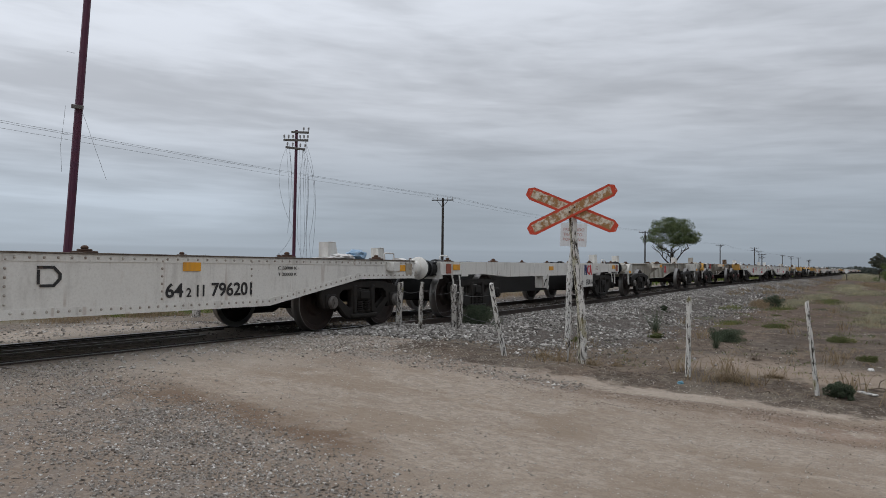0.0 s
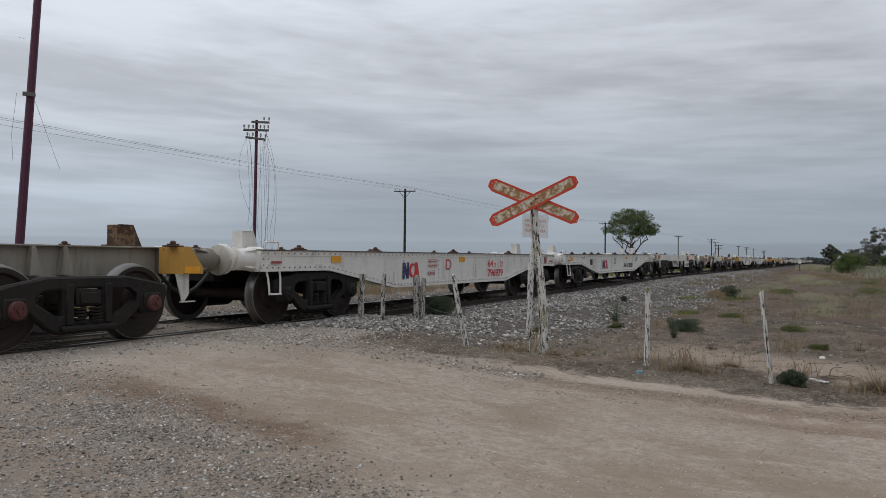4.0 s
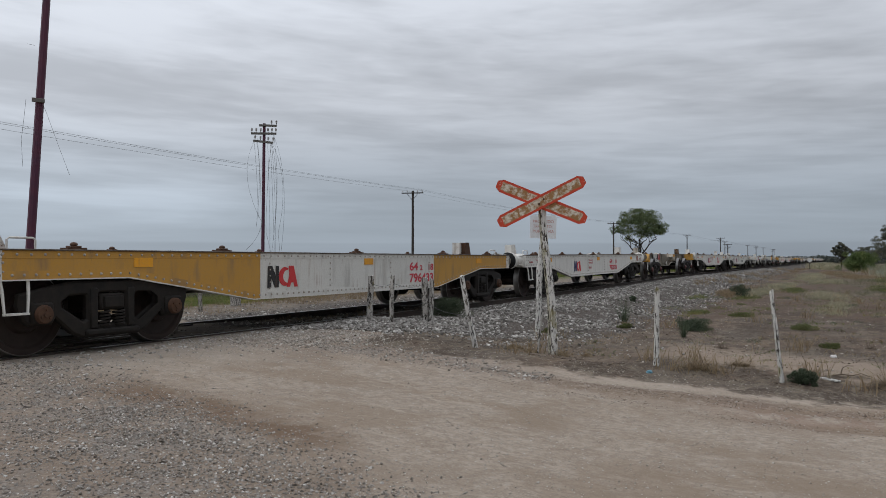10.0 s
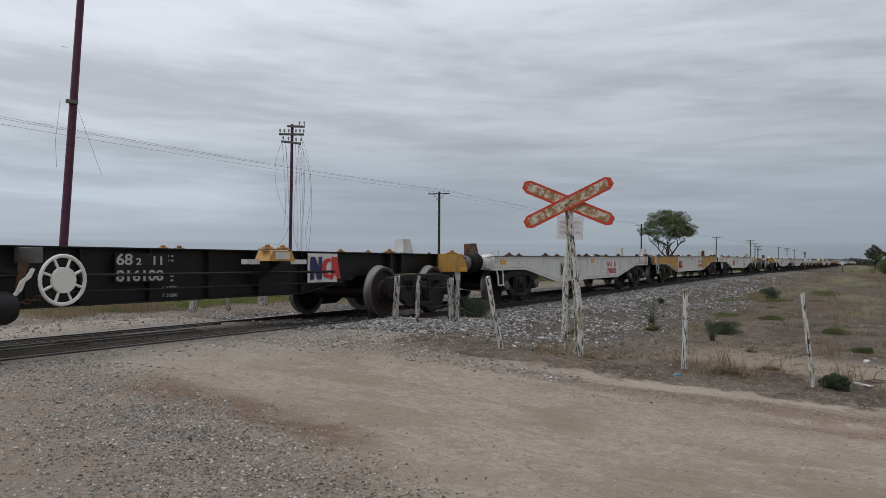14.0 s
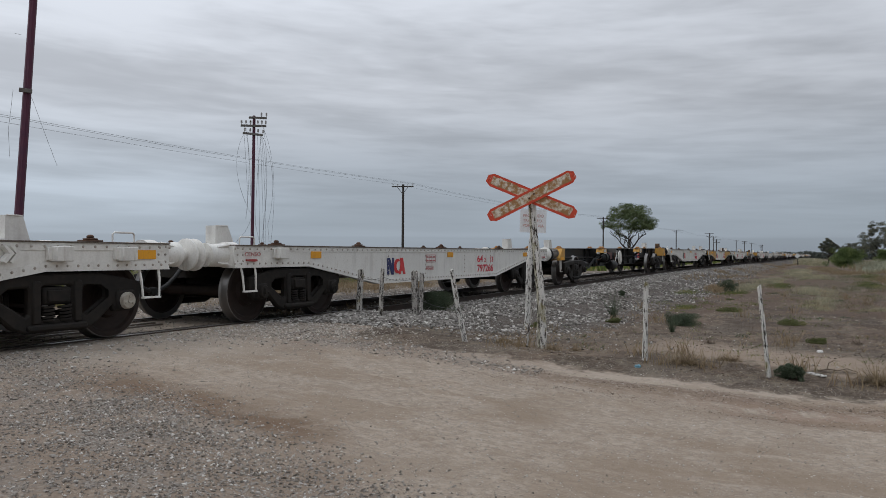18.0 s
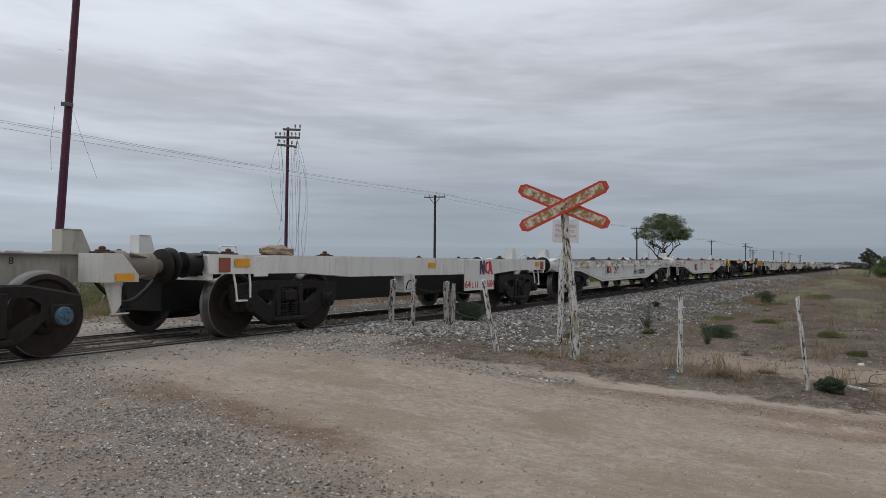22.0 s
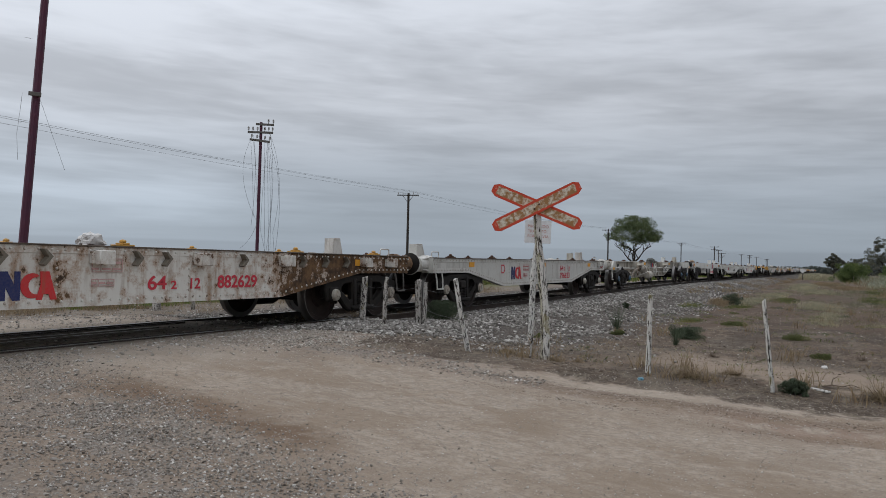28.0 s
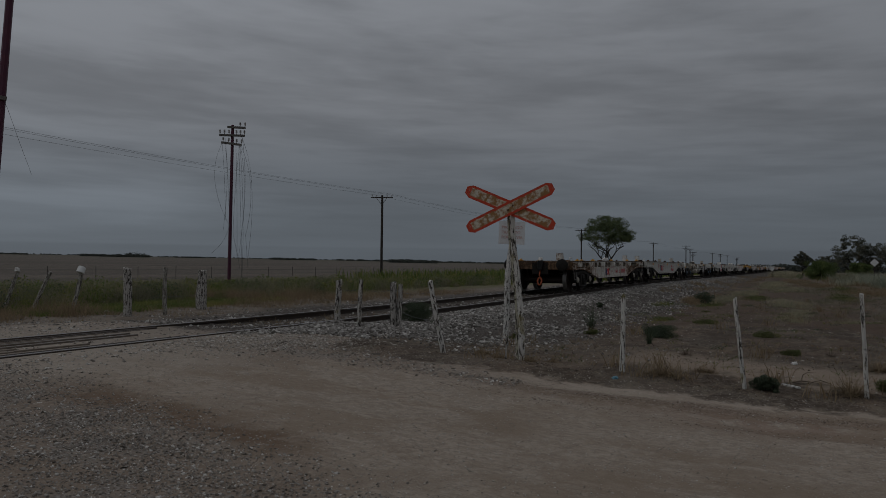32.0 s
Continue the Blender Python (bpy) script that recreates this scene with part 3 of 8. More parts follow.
    bare = w.ramp(w.noise(w.scale(vec, 0.6, 1.6, 1), 0.22, 7, 0.65), 0.47, 0.54, 0, 0.85)
    soil = w.mix(w.m("MULTIPLY", bare, w.ramp(x, 12, 18)), soil, (0.098, 0.067, 0.048))
    green = w.ramp(w.noise(vec, 0.33, 7, 0.65), 0.53, 0.60, 0, 0.5)
    soil = w.mix(w.m("MULTIPLY", green, w.m("MULTIPLY", w.ramp(x, 24, 40, 0.0, 0.6), w.ramp(y, 4.0, 0.0))), soil, (0.085, 0.092, 0.038))
    edge = w.m("ADD", jx, w.m("MULTIPLY", w.m("SUBTRACT", fine, 0.5), 0.35))
    col = w.mix(w.m("MULTIPLY", w.ramp(w.m("ADD", edge, w.m("SUBTRACT", w.ramp(y, 3.4, 4.2, 0.0, 0.25), w.ramp(y, 5.3, 6.6, 0.0, 2.2))), 8.40, 8.75), w.ramp(y, 7.5, 7.0)), col, soil)
    # everything right of the crossing, the bed included
    bed = w.mix(tone, (0.075, 0.066, 0.058), (0.22, 0.205, 0.186))
    bed = w.mix(w.ramp(cell, 0.2, 0.6, 0, 0.9), bed, (0.058, 0.044, 0.035))
    away = w.m("ABSOLUTE", w.m("SUBTRACT", jy, TRACK))
    reach = w.m("ADD", w.m("ADD", 0.9, w.ramp(jx, 9.0, 10.4, 0.0, 1.7)), w.m("SUBTRACT", w.ramp(jx, 10.8, 12.8, 0.0, 2.6), w.ramp(jx, 25, 70, 0.0, 1.2)))
    over = w.m("SUBTRACT", away, reach)
    col = w.mix(w.m("MULTIPLY", w.ramp(jx, 9.6, 10.4), w.ramp(over, -0.6, 0.3)), col, soil)
    col = w.mix(w.m("MULTIPLY", w.ramp(jx, 9.2, 9.9), w.ramp(over, 0.2, -0.7)), col, bed)
    # darker strip between the rails, stronger away from the crossing
    inner = w.ramp(w.m("ABSOLUTE", w.m("SUBTRACT", y, TRACK)), 1.15, 0.85)
    col = w.mix(w.m("MULTIPLY", inner, w.ramp(x, 7.5, 13.5, 0.0, 0.8)), col, (0.068, 0.055, 0.044))
    # beyond the line: pale verge, grass belt, bare ploughed field, far plain
    verge = w.mix(w.ramp(mid, 0.4, 0.6), (0.20, 0.165, 0.13), (0.14, 0.113, 0.088))
    col = w.mix(w.ramp(jy, 11.2, 12.2), col, verge)
    belt = w.mix(w.ramp(mid, 0.38, 0.62), (0.09, 0.098, 0.042), (0.155, 0.132, 0.075))
    col = w.mix(w.m("MULTIPLY", w.ramp(jy, 13.5, 15.5), w.ramp(jx, 6.0, 9.0)), col, belt)
    field = w.mix(w.ramp(w.noise(w.scale(vec, 0.02, 0.35, 1), 1.0, 4), 0.35, 0.65), (0.118, 0.096, 0.076), (0.080, 0.066, 0.054))
    clod = w.noise(w.scale(vec, 1.0, 0.5, 1), 1.6, 6, 0.75)
    field = w.mix(w.ramp(clod, 0.46, 0.58, 0, 0.75), field, (0.185, 0.155, 0.128))
    field = w.mix(w.ramp(w.noise(w.scale(vec, 0.05, 1.0, 1), 0.11, 3), 0.45, 0.60, 0, 0.6), field, (0.078, 0.066, 0.050))
    col = w.mix(w.ramp(jy, 36, 42), col, field)
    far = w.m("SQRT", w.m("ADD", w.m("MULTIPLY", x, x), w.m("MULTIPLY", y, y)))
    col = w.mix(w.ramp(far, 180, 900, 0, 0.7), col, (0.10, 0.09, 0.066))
    height = w.m("ADD", w.m("ADD", w.m("MULTIPLY", grain, 0.7), w.m("MULTIPLY", fine, 0.5)), w.m("MULTIPLY", w.m("MULTIPLY", cell, gravel), -0.8))
    return col, (height, 0.55, 0.02), None


GROUND = material("dirt_and_gravel", ground_look, 0.95, 0, 0.2)


def axis_lines(lo, a, b, hi, step, grow=1.22):
    v, s, out = a, step, []
    while v < b:
        out.append(v)
        v += step
    while v < hi:
        out.append(v)
        s *= grow
        v += s
    out.append(hi)
    v, s = a, step
    while True:
        s *= grow
        v -= s
        if v < lo:
            break
        out.append(v)
    out.append(lo)
    return np.array(sorted(out))


def build_ground():
    xs = axis_lines(-4500, 1.0, 32.0, 4500, 0.16, 1.12)
    ys = axis_lines(-4500, -3.0, 20.0, 4500, 0.16, 1.12)
    gx, gy = np.meshgrid(xs, ys, indexing="ij")
    gz = earth(gx, gy)
    verts = np.stack([gx.ravel(), gy.ravel(), gz.ravel()], 1)
    n, m = len(xs), len(ys)
    i, j = np.meshgrid(np.arange(n - 1), np.arange(m - 1), indexing="ij")
    a = (i * m + j).ravel()
    faces = np.stack([a, a + m, a + m + 1, a + 1], 1)
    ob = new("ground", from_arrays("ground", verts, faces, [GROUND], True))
    return tagged(ob, "dry dirt ground with gravel, a dusty road and a ballasted track bed", "ground", kind="structure")


ground = build_ground()


# ---- the track ----
def build_track():
    track = tagged(new("railway_track"), "rusty broad-gauge railway track over a dirt level crossing", "railway track", kind="structure")
    xs = np.concatenate([np.arange(-60, 0, 10.0), np.arange(0, 70, 1.0), np.arange(70, 1400, 20.0)])
    prof = [(-0.07, -0.16), (0.07, -0.16), (0.07, -0.145), (0.012, -0.13), (0.012, -0.04), (0.036, -0.03), (0.036, -0.004), (0.028, 0.0), (-0.028, 0.0), (-0.036, -0.004), (-0.036, -0.03), (-0.012, -0.04), (-0.012, -0.13), (-0.07, -0.145)]
    for s in (-1, 1):
        n = len(prof)
        z = rail_z(xs)
        verts = [(x, TRACK + s * GAUGE / 2 + a, h + b) for x, h in zip(xs, z) for a, b in prof]
        faces, idx = [], []
        for i in range(len(xs) - 1):
            for k in range(n):
                faces.append((i * n + k, i * n + (k + 1) % n, (i + 1) * n + (k + 1) % n, (i + 1) * n + k))
                idx.append(1 if k in (6, 7, 8) else 0)
        part("rail", from_arrays("rail", verts, faces, [RAIL, RAILTOP], False, idx), None, track)
        # guard rail inside the crossing
        y = TRACK + s * (GAUGE / 2 - 0.17)
        bm = bmesh.new()
        box(bm, -12, 9.2 if s > 0 else 8.4, y - 0.030, y + 0.030, -0.12, -0.008, 0.008)
        part("guard_rail", bm, RAIL, track)
    # worn strips let into the dust between the rails
    for y, end, wide in ((8.02, 8.45, 0.028), (8.30, 7.05, 0.022), (8.52, 6.2, 0.018), (8.74, 8.25, 0.024), (9.0, 8.35, 0.024), (9.18, 7.2, 0.018), (9.34, 9.0, 0.026)):
        x = -12.0
        while x < end:
            to = min(x + 3.6, end)
            bm = bmesh.new()
            box(bm, x, to - 0.02, y - wide, y + wide, -0.12, -0.014 - RNG.uniform(0, 0.010), 0.005)
            part("guard_strip", bm, DUSTY if wide < 0.024 else WORNSTRIP, track)
            x = to
    bm = bmesh.new()
    box(bm, -0.12, 0.12, -1.35, 1.35, -0.16, 0.0, 0.012)
    me = mesh_of(bm, "sleeper", SLEEPER)
    for k in range(110):
        x = 10.2 + 0.62 * k
        part("sleeper", me, None, track, at=(x + RNG.uniform(-0.03, 0.03), TRACK + RNG.uniform(-0.03, 0.03), float(rail_z(x)) - 0.135), rot=(0, 0, RNG.uniform(-1.5, 1.5)))
    return track


build_track()


# ---- the train ----
LETTER = {}


def cached(key, make):
    if key not in LETTER:
        LETTER[key] = make()
    return LETTER[key]


def arc(cx, cz, r, a0, a1, n=6):
    return [(cx + r * math.cos(radians(a0 + (a1 - a0) * i / n)), cz + r * math.sin(radians(a0 + (a1 - a0) * i / n))) for i in range(n + 1)]


WHEEL_R, BASE = 0.457, 1.78


def wheelset_mesh():
    bm = bmesh.new()
    for s in (-1, 1):
        y = s * 0.873
        prof = [(0.075, 0.10), (0.075, 0.19), (0.02, 0.22), (0.03, 0.36), (0.062, 0.385), (0.066, 0.44), (0.06, 0.452), (-0.035, WHEEL_R), (-0.05, 0.470), (-0.062, 0.484), (-0.072, 0.478), (-0.074, 0.39), (-0.04, 0.37), (-0.045, 0.22), (-0.085, 0.19), (-0.085, 0.10)]
        lathe(bm, [(y + s * h, r) for h, r in prof], 44, "y", mats=[0, 0, 0, 0, 0, 1, 1, 1, 1, 1, 1, 0, 0, 0, 0])
    lathe(bm, [(-1.14, 0.065), (-0.95, 0.075), (-0.90, 0.10), (-0.76, 0.095), (0, 0.085), (0.76, 0.095), (0.90, 0.10), (0.95, 0.075), (1.14, 0.065)], 16)
    return mesh_of(bm, "wheelset", [WHEEL, TREAD])


def side_frame_mesh(kind):
    """Cast side frame: bow top chord, sloping tension arms, spring window, journal jaws."""
    h = BASE / 2
    if kind == "arch":
        outer = [(-h - 0.23, 0.10), (-h - 0.22, 0.20), (-h - 0.02, 0.245), (-0.52, 0.315), (0.52, 0.315), (h + 0.02, 0.245), (h + 0.22, 0.20), (h + 0.23, 0.10), (h + 0.17, -0.06), (h + 0.11, -0.10), (h - 0.12, -0.10), (h - 0.17, -0.02), (0.50, -0.215), (0.36, -0.275), (-0.36, -0.275), (-0.50, -0.215), (-h + 0.17, -0.02), (-h + 0.12, -0.10), (-h - 0.11, -0.10), (-h - 0.17, -0.06)]
    else:
        outer = [(-h - 0.26, 0.16), (-h - 0.24, 0.245), (-0.6, 0.30), (0.6, 0.30), (h + 0.24, 0.245), (h + 0.26, 0.16), (h + 0.18, -0.07), (h - 0.15, -0.10), (0.46, -0.26), (0.34, -0.30), (-0.34, -0.30), (-0.46, -0.26), (-h + 0.15, -0.10), (-h - 0.18, -0.07)]
    win = [(-0.20, -0.17), (0.20, -0.17), (0.20, 0.20), (0.16, 0.225), (-0.16, 0.225), (-0.20, 0.20)]
    rt = [(0.31, -0.10), (0.37, -0.14), (0.66, 0.05), (0.66, 0.13), (0.56, 0.20), (0.34, 0.21), (0.31, 0.17)]
    if kind != "arch":
        rt = [(0.31, 0.02), (0.40, -0.06), (0.66, 0.10), (0.68, 0.17), (0.62, 0.20), (0.36, 0.20), (0.31, 0.16)]
    lf = [(-x, z) for x, z in rt][::-1]
    me = plate2d("side_frame", outer, [win, rt, lf], 0.06, 0.022, IRON)
    bm = bmesh.new()
    bm.from_mesh(me)
    for s in (-1, 1):
        box(bm, s * h - 0.13, s * h + 0.13, -0.085, 0.085, -0.10, 0.125, 0.02)
        box(bm, s * 0.25 - 0.05, s * 0.25 + 0.05, -0.075, 0.075, -0.20, 0.26, 0.015)
    box(bm, -0.36, 0.36, -0.10, 0.10, -0.275, -0.205, 0.02)
    return mesh_of(bm, "side_frame", IRON)


def spring_mesh():
    bm = bmesh.new()
    for x in (-0.10, 0.10):
        for y in (-0.03,):
            pts = [(x + 0.062 * math.cos(a), y + 0.062 * math.sin(a), -0.19 + 0.036 * a / 6.283) for a in np.arange(0, 6.283 * 5.2, 0.7)]
            tube(bm, pts, 0.015, 5)
    return mesh_of(bm, "coil_spring", IRON)


def bolster_mesh():
    bm = bmesh.new()
    box(bm, -0.17, 0.17, -1.2, 1.2, 0.0, 0.19, 0.02)
    box(bm, -0.13, 0.13, -1.23, -1.19, 0.03, 0.16, 0.01)
    box(bm, -0.13, 0.13, 1.19, 1.23, 0.03, 0.16, 0.01)
    lathe(bm, [(0.19, 0.2), (0.29, 0.2)], 16, "z")
    return mesh_of(bm, "bolster", IRON)


def brake_beam_mesh():
    bm = bmesh.new()
    for s in (-1, 1):
        box(bm, s * 0.36 - 0.03, s * 0.36 + 0.03, -0.85, 0.85, -0.16, -0.10, 0.01)
        for y in (-0.873, 0.873):
            box(bm, s * 0.40 - 0.035, s * 0.40 + 0.035, y - 0.05, y + 0.05, -0.18, 0.13, 0.015)
    return mesh_of(bm, "brake_beam", IRON)


def cap_mesh(mat):
    bm = bmesh.new()
    lathe(bm, [(0.05, 0.10), (-0.055, 0.10), (-0.075, 0.088), (-0.078, 0.03), (-0.095, 0.028), (-0.095, 0.0)], 18)
    for k in range(3):
        a = 2.09 * k + 0.5
        lathe(bm, [(-0.07, 0.017), (-0.092, 0.015)], 6, "y", (0.056 * math.cos(a), 0, 0.056 * math.sin(a)))
    return mesh_of(bm, "axle_cap", mat)


def add_bogie(wagon, x, cap, kind="arch"):
    """A three-piece bogie; its origin is at axle height."""
    bogie = new("bogie")
    bogie.parent = wagon
    bogie.location = (x, 0, WHEEL_R)
    part("bolster", cached("bolster", bolster_mesh), None, bogie)
    part("brake_beam", cached("brake", brake_beam_mesh), None, bogie)
    frame_me = cached("frame" + kind, lambda: side_frame_mesh(kind))
    for s in (-1, 1):
        part("side_frame", frame_me, None, bogie, at=(0, 1.14 * s, 0))
        part("spring_nest", cached("spring", spring_mesh), None, bogie, at=(0, 1.14 * s, 0))
        for e in (-1, 1):
            part("axle_cap", cached("cap" + cap.name, lambda: cap_mesh(cap)), None, bogie, at=(e * BASE / 2, 1.20 * s, 0), rot=(0, RNG.uniform(0, 100), 0 if s < 0 else 180))
    for e in (-1, 1):
        WHEELS.append(part("wheelset", cached("wheelset", wheelset_mesh), None, bogie, at=(e * BASE / 2, 0, 0)))
    return bogie


WHEELS, WAGONS, HALF = [], [], {}


def buffer_meshes(head, body):
    bm = bmesh.new()
    lathe(bm, [(-0.16, 0.185), (0.02, 0.185), (0.03, 0.16), (0.34, 0.15), (0.36, 0.165), (0.41, 0.165), (0.41, 0.09), (0.58, 0.085)], 20, "x")
    stem = mesh_of(bm, "buffer", body)
    bm = bmesh.new()
    lathe(bm, [(0.55, 0.06), (0.575, 0.195), (0.585, 0.215), (0.61, 0.218), (0.632, 0.195), (0.645, 0.1), (0.65, 0.0)], 28, "x")
    headm = mesh_of(bm, "buffer_head", head)
    bm = bmesh.new()
    prism(bm, [(0.02, 0.12), (0.02, 0.22), (0.27, 0.165), (0.27, 0.12)], -0.012, 0.012)
    return stem, headm, mesh_of(bm, "buffer_rib", body)


def add_buffers(wagon, half, head, body, y=0.98, z=1.0, right=None):
    for k in (-1, 1):
        hm, bo = right if right and k > 0 else (head, body)
        a, b, rib = cached("buf%s%s" % (hm.name, bo.name), lambda: buffer_meshes(hm, bo))
        for s in (-1, 1):
            bf = part("buffer", a, None, wagon, at=(k * (half - 0.65), s * y, z), rot=(0, 0, 0 if k > 0 else 180))
            part("buffer_head", b, None, bf)
            for q in (45, 135, 225, 315):
                part("buffer_rib", rib, None, bf, rot=(q, 0, 0))


def twistlock_mesh(mat):
    bm = bmesh.new()
    box(bm, -0.12, 0.12, -0.075, 0.075, 0, 0.02, 0.006)
    box(bm, -0.065, 0.065, -0.055, 0.055, 0.018, 0.042, 0.008)
    lathe(bm, [(0.04, 0.03), (0.05, 0.042), (0.066, 0.040), (0.08, 0.022), (0.083, 0.0)], 10, "z")
    return mesh_of(bm, "twistlock", mat)


def add_twistlocks(wagon, xs, z, y, mat):
    for x in xs:
        for s in (-1, 1):
            part("twistlock", cached("tl" + mat.name, lambda: twistlock_mesh(mat)), None, wagon, at=(x, s * y, z), rot=(0, 0, 0 if s < 0 else 180))


def guide_mesh(mat, lean):
    """Upright end guide: two bent plates with a sloping flank."""
    bm = bmesh.new()
    prism(bm, [(-0.13, 0), (0.15 + lean, 0), (0.06 + 0.5 * lean, 0.28), (-0.13, 0.28)], -0.008, 0.008)
    box(bm, -0.145, -0.130, -0.008, 0.18, 0, 0.278)
    tube(bm, [(-0.13, -0.012, 0.278), (0.05 + 0.5 * lean, -0.012, 0.278)], 0.008, 5)
    box(bm, -0.30, -0.16, -0.02, 0.1, 0, 0.02)
    return mesh_of(bm, "end_guide", mat)


def add_guides(wagon, xs, z, mat, y=-0.75):
    for x, side in xs:
        lean = 0.10 if side else 0.0
        part("end_guide", cached("gd%s%s" % (mat.name, side), lambda: guide_mesh(mat, lean)), None, wagon, at=(x, y, z))


def step_mesh(mat):
    bm = bmesh.new()
    tube(bm, [(-0.15, 0.0, 0.0), (-0.14, -0.03, -0.14), (-0.125, -0.045, -0.36), (0.125, -0.045, -0.36), (0.14, -0.03, -0.14), (0.15, 0.0, 0.0)], 0.017, 6)
    box(bm, -0.13, 0.13, -0.075, -0.02, -0.372, -0.352)
    return mesh_of(bm, "foot_step", mat)


def grab_mesh(mat):
    bm = bmesh.new()
    tube(bm, [(-0.16, 0, 0), (-0.16, 0, 0.10), (-0.13, 0, 0.12), (0.13, 0, 0.12), (0.16, 0, 0.10), (0.16, 0, 0)], 0.012, 6)
    return mesh_of(bm, "grab_rail", mat)


def plate_mesh(name, w, h, mat):
    bm = bmesh.new()
    box(bm, -w / 2, w / 2, -0.004, 0.004, -h / 2, h / 2)
    return mesh_of(bm, name, mat)


def add_plate(wagon, name, x, z, w, h, mat, y):
    part(name, cached("%s%s%.2f%.2f" % (name, mat.name, w, h), lambda: plate_mesh(name, w, h, mat)), None, wagon, at=(x, y, z))


def pocket_mesh(mat):
    bm = bmesh.new()
    box(bm, -0.105, 0.105, -0.13, 0.0, -0.115, 0.05, 0.008)
    box(bm, -0.15, -0.10, -0.05, 0.0, -0.10, 0.04, 0.005)
    return mesh_of(bm, "stake_pocket", mat)


def lug_mesh(mat, ears=(0.0, 0.07)):
    """Folding tie-down lug: slanting ears under the flange."""
    bm = bmesh.new()
    for x in ears:
        prism(bm, [(x - 0.07, 0.05), (x - 0.04, 0.05), (x + 0.045, -0.028), (x - 0.042, -0.13), (x - 0.072, -0.112), (x - 0.005, -0.032)], -0.09, -0.004)
    return mesh_of(bm, "tie_lug", mat)


def logo_parts(wagon, x, z, h, y, first, second, third=None):
    """Painted mark as plain shapes: a dark notched block, a red crescent, a red wedge."""
    third = third or second

    def dark():
        bm = bmesh.new()
        prism(bm, [(x * h, z * h) for x, z in ((0, 0), (0.25, 0), (0.25, 0.46), (0.50, 0), (0.78, 0), (0.78, 1), (0.56, 1), (0.56, 0.54), (0.31, 1), (0, 1))], -0.0035, 0.0)
        return mesh_of(bm, "marking", first, False)

    def ring():
        bm = bmesh.new()
        prism(bm, arc(1.22 * h, 0.5 * h, 0.44 * h, 52, 308, 18) + arc(1.38 * h, 0.5 * h, 0.30 * h, 275, 85, 10), -0.0038, 0.0)
        return mesh_of(bm, "marking", second, False)

    def wedge():
        bm = bmesh.new()
        prism(bm, [(x * h, z * h) for x, z in ((1.36, 0), (1.60, 0), (1.66, 0.2), (1.86, 0.2), (1.92, 0), (2.18, 0), (1.86, 1), (1.50, 1), (1.54, 0.55))], -0.0042, 0.0)
        return mesh_of(bm, "marking", third, False)

    for tag, mk in (("d", dark), ("r", ring), ("w", wedge)):
        part("marking", cached("logo%s%.2f%s%s" % (tag, h, first.name, second.name), mk), None, wagon, at=(x, y, z))


def characters(me, mat):
    """Cut a line of lettering into one mesh for each character."""
    boss = list(range(len(me.vertices)))

    def root(i):
        while boss[i] != i:
            boss[i] = boss[boss[i]]
            i = boss[i]
        return i

    for e in me.edges:
        boss[root(e.vertices[0])] = root(e.vertices[1])
    # pieces that stand one above the other belong to one character
    span = {}
    for v in me.vertices:
        r = root(v.index)
        lo, hi = span.get(r, (9e9, -9e9))
        span[r] = (min(lo, v.co.x), max(hi, v.co.x))
    groups = []
    for r, (lo, hi) in sorted(span.items(), key=lambda kv: kv[1]):
        if groups and lo < groups[-1][1] - 0.5 * (hi - lo):
            groups[-1][0].add(r)
            groups[-1][1] = max(groups[-1][1], hi)
        else:
            groups.append([{r}, hi])
    out = []
    for rs, _ in groups:
        ids = [v.index for v in me.vertices if root(v.index) in rs]
        at = {i: k for k, i in enumerate(ids)}
        faces = [[at[i] for i in p.vertices] for p in me.polygons if root(p.vertices[0]) in rs]
        out.append(from_arrays("character", [tuple(me.vertices[i].co) for i in ids], faces, [mat]))
    return out


def write(wagon, text, x, z, height, width, mat, y, bold=0.02):
    if not text:
        return
    for me in characters(lettering(text, height, mat, width, bold), mat):
        part("character", me, None, wagon, at=(x, y, z))


def write_class(wagon, text, x, z, h, width, ink, y, wide=True):
    """Class figures: a large pair, a small check figure, a second pair."""
    a, b, c = text.split()
    for piece, at, part_width, tall in ((a, 0.0, 0.34, 1.0), (b, 0.42, 0.11, 0.62), (c, 0.80, 0.20, 0.80)) if wide else ((a, 0.0, 0.42, 1.0), (b, 0.50, 0.12, 0.64), (c, 0.76, 0.19, 0.86)):
        write(wagon, piece, x + width * at, z, h * tall, width * part_width, ink, y, 0.028)


def half_link_mesh():
    bm = bmesh.new()
    tube(bm, [(0.0, 0, 0), (0.25, 0, -0.02), (0.45, 0, -0.09), (0.66, 0, -0.12)], 0.035, 7)
    box(bm, -0.10, 0.12, -0.09, 0.09, -0.11, 0.11, 0.02)
    for dy in (-0.03, 0.03):
        tube(bm, [(0.42, dy, -0.08), (0.50, dy, -0.2), (0.58, dy, -0.09)], 0.018, 6)
    return mesh_of(bm, "coupling", IRON)


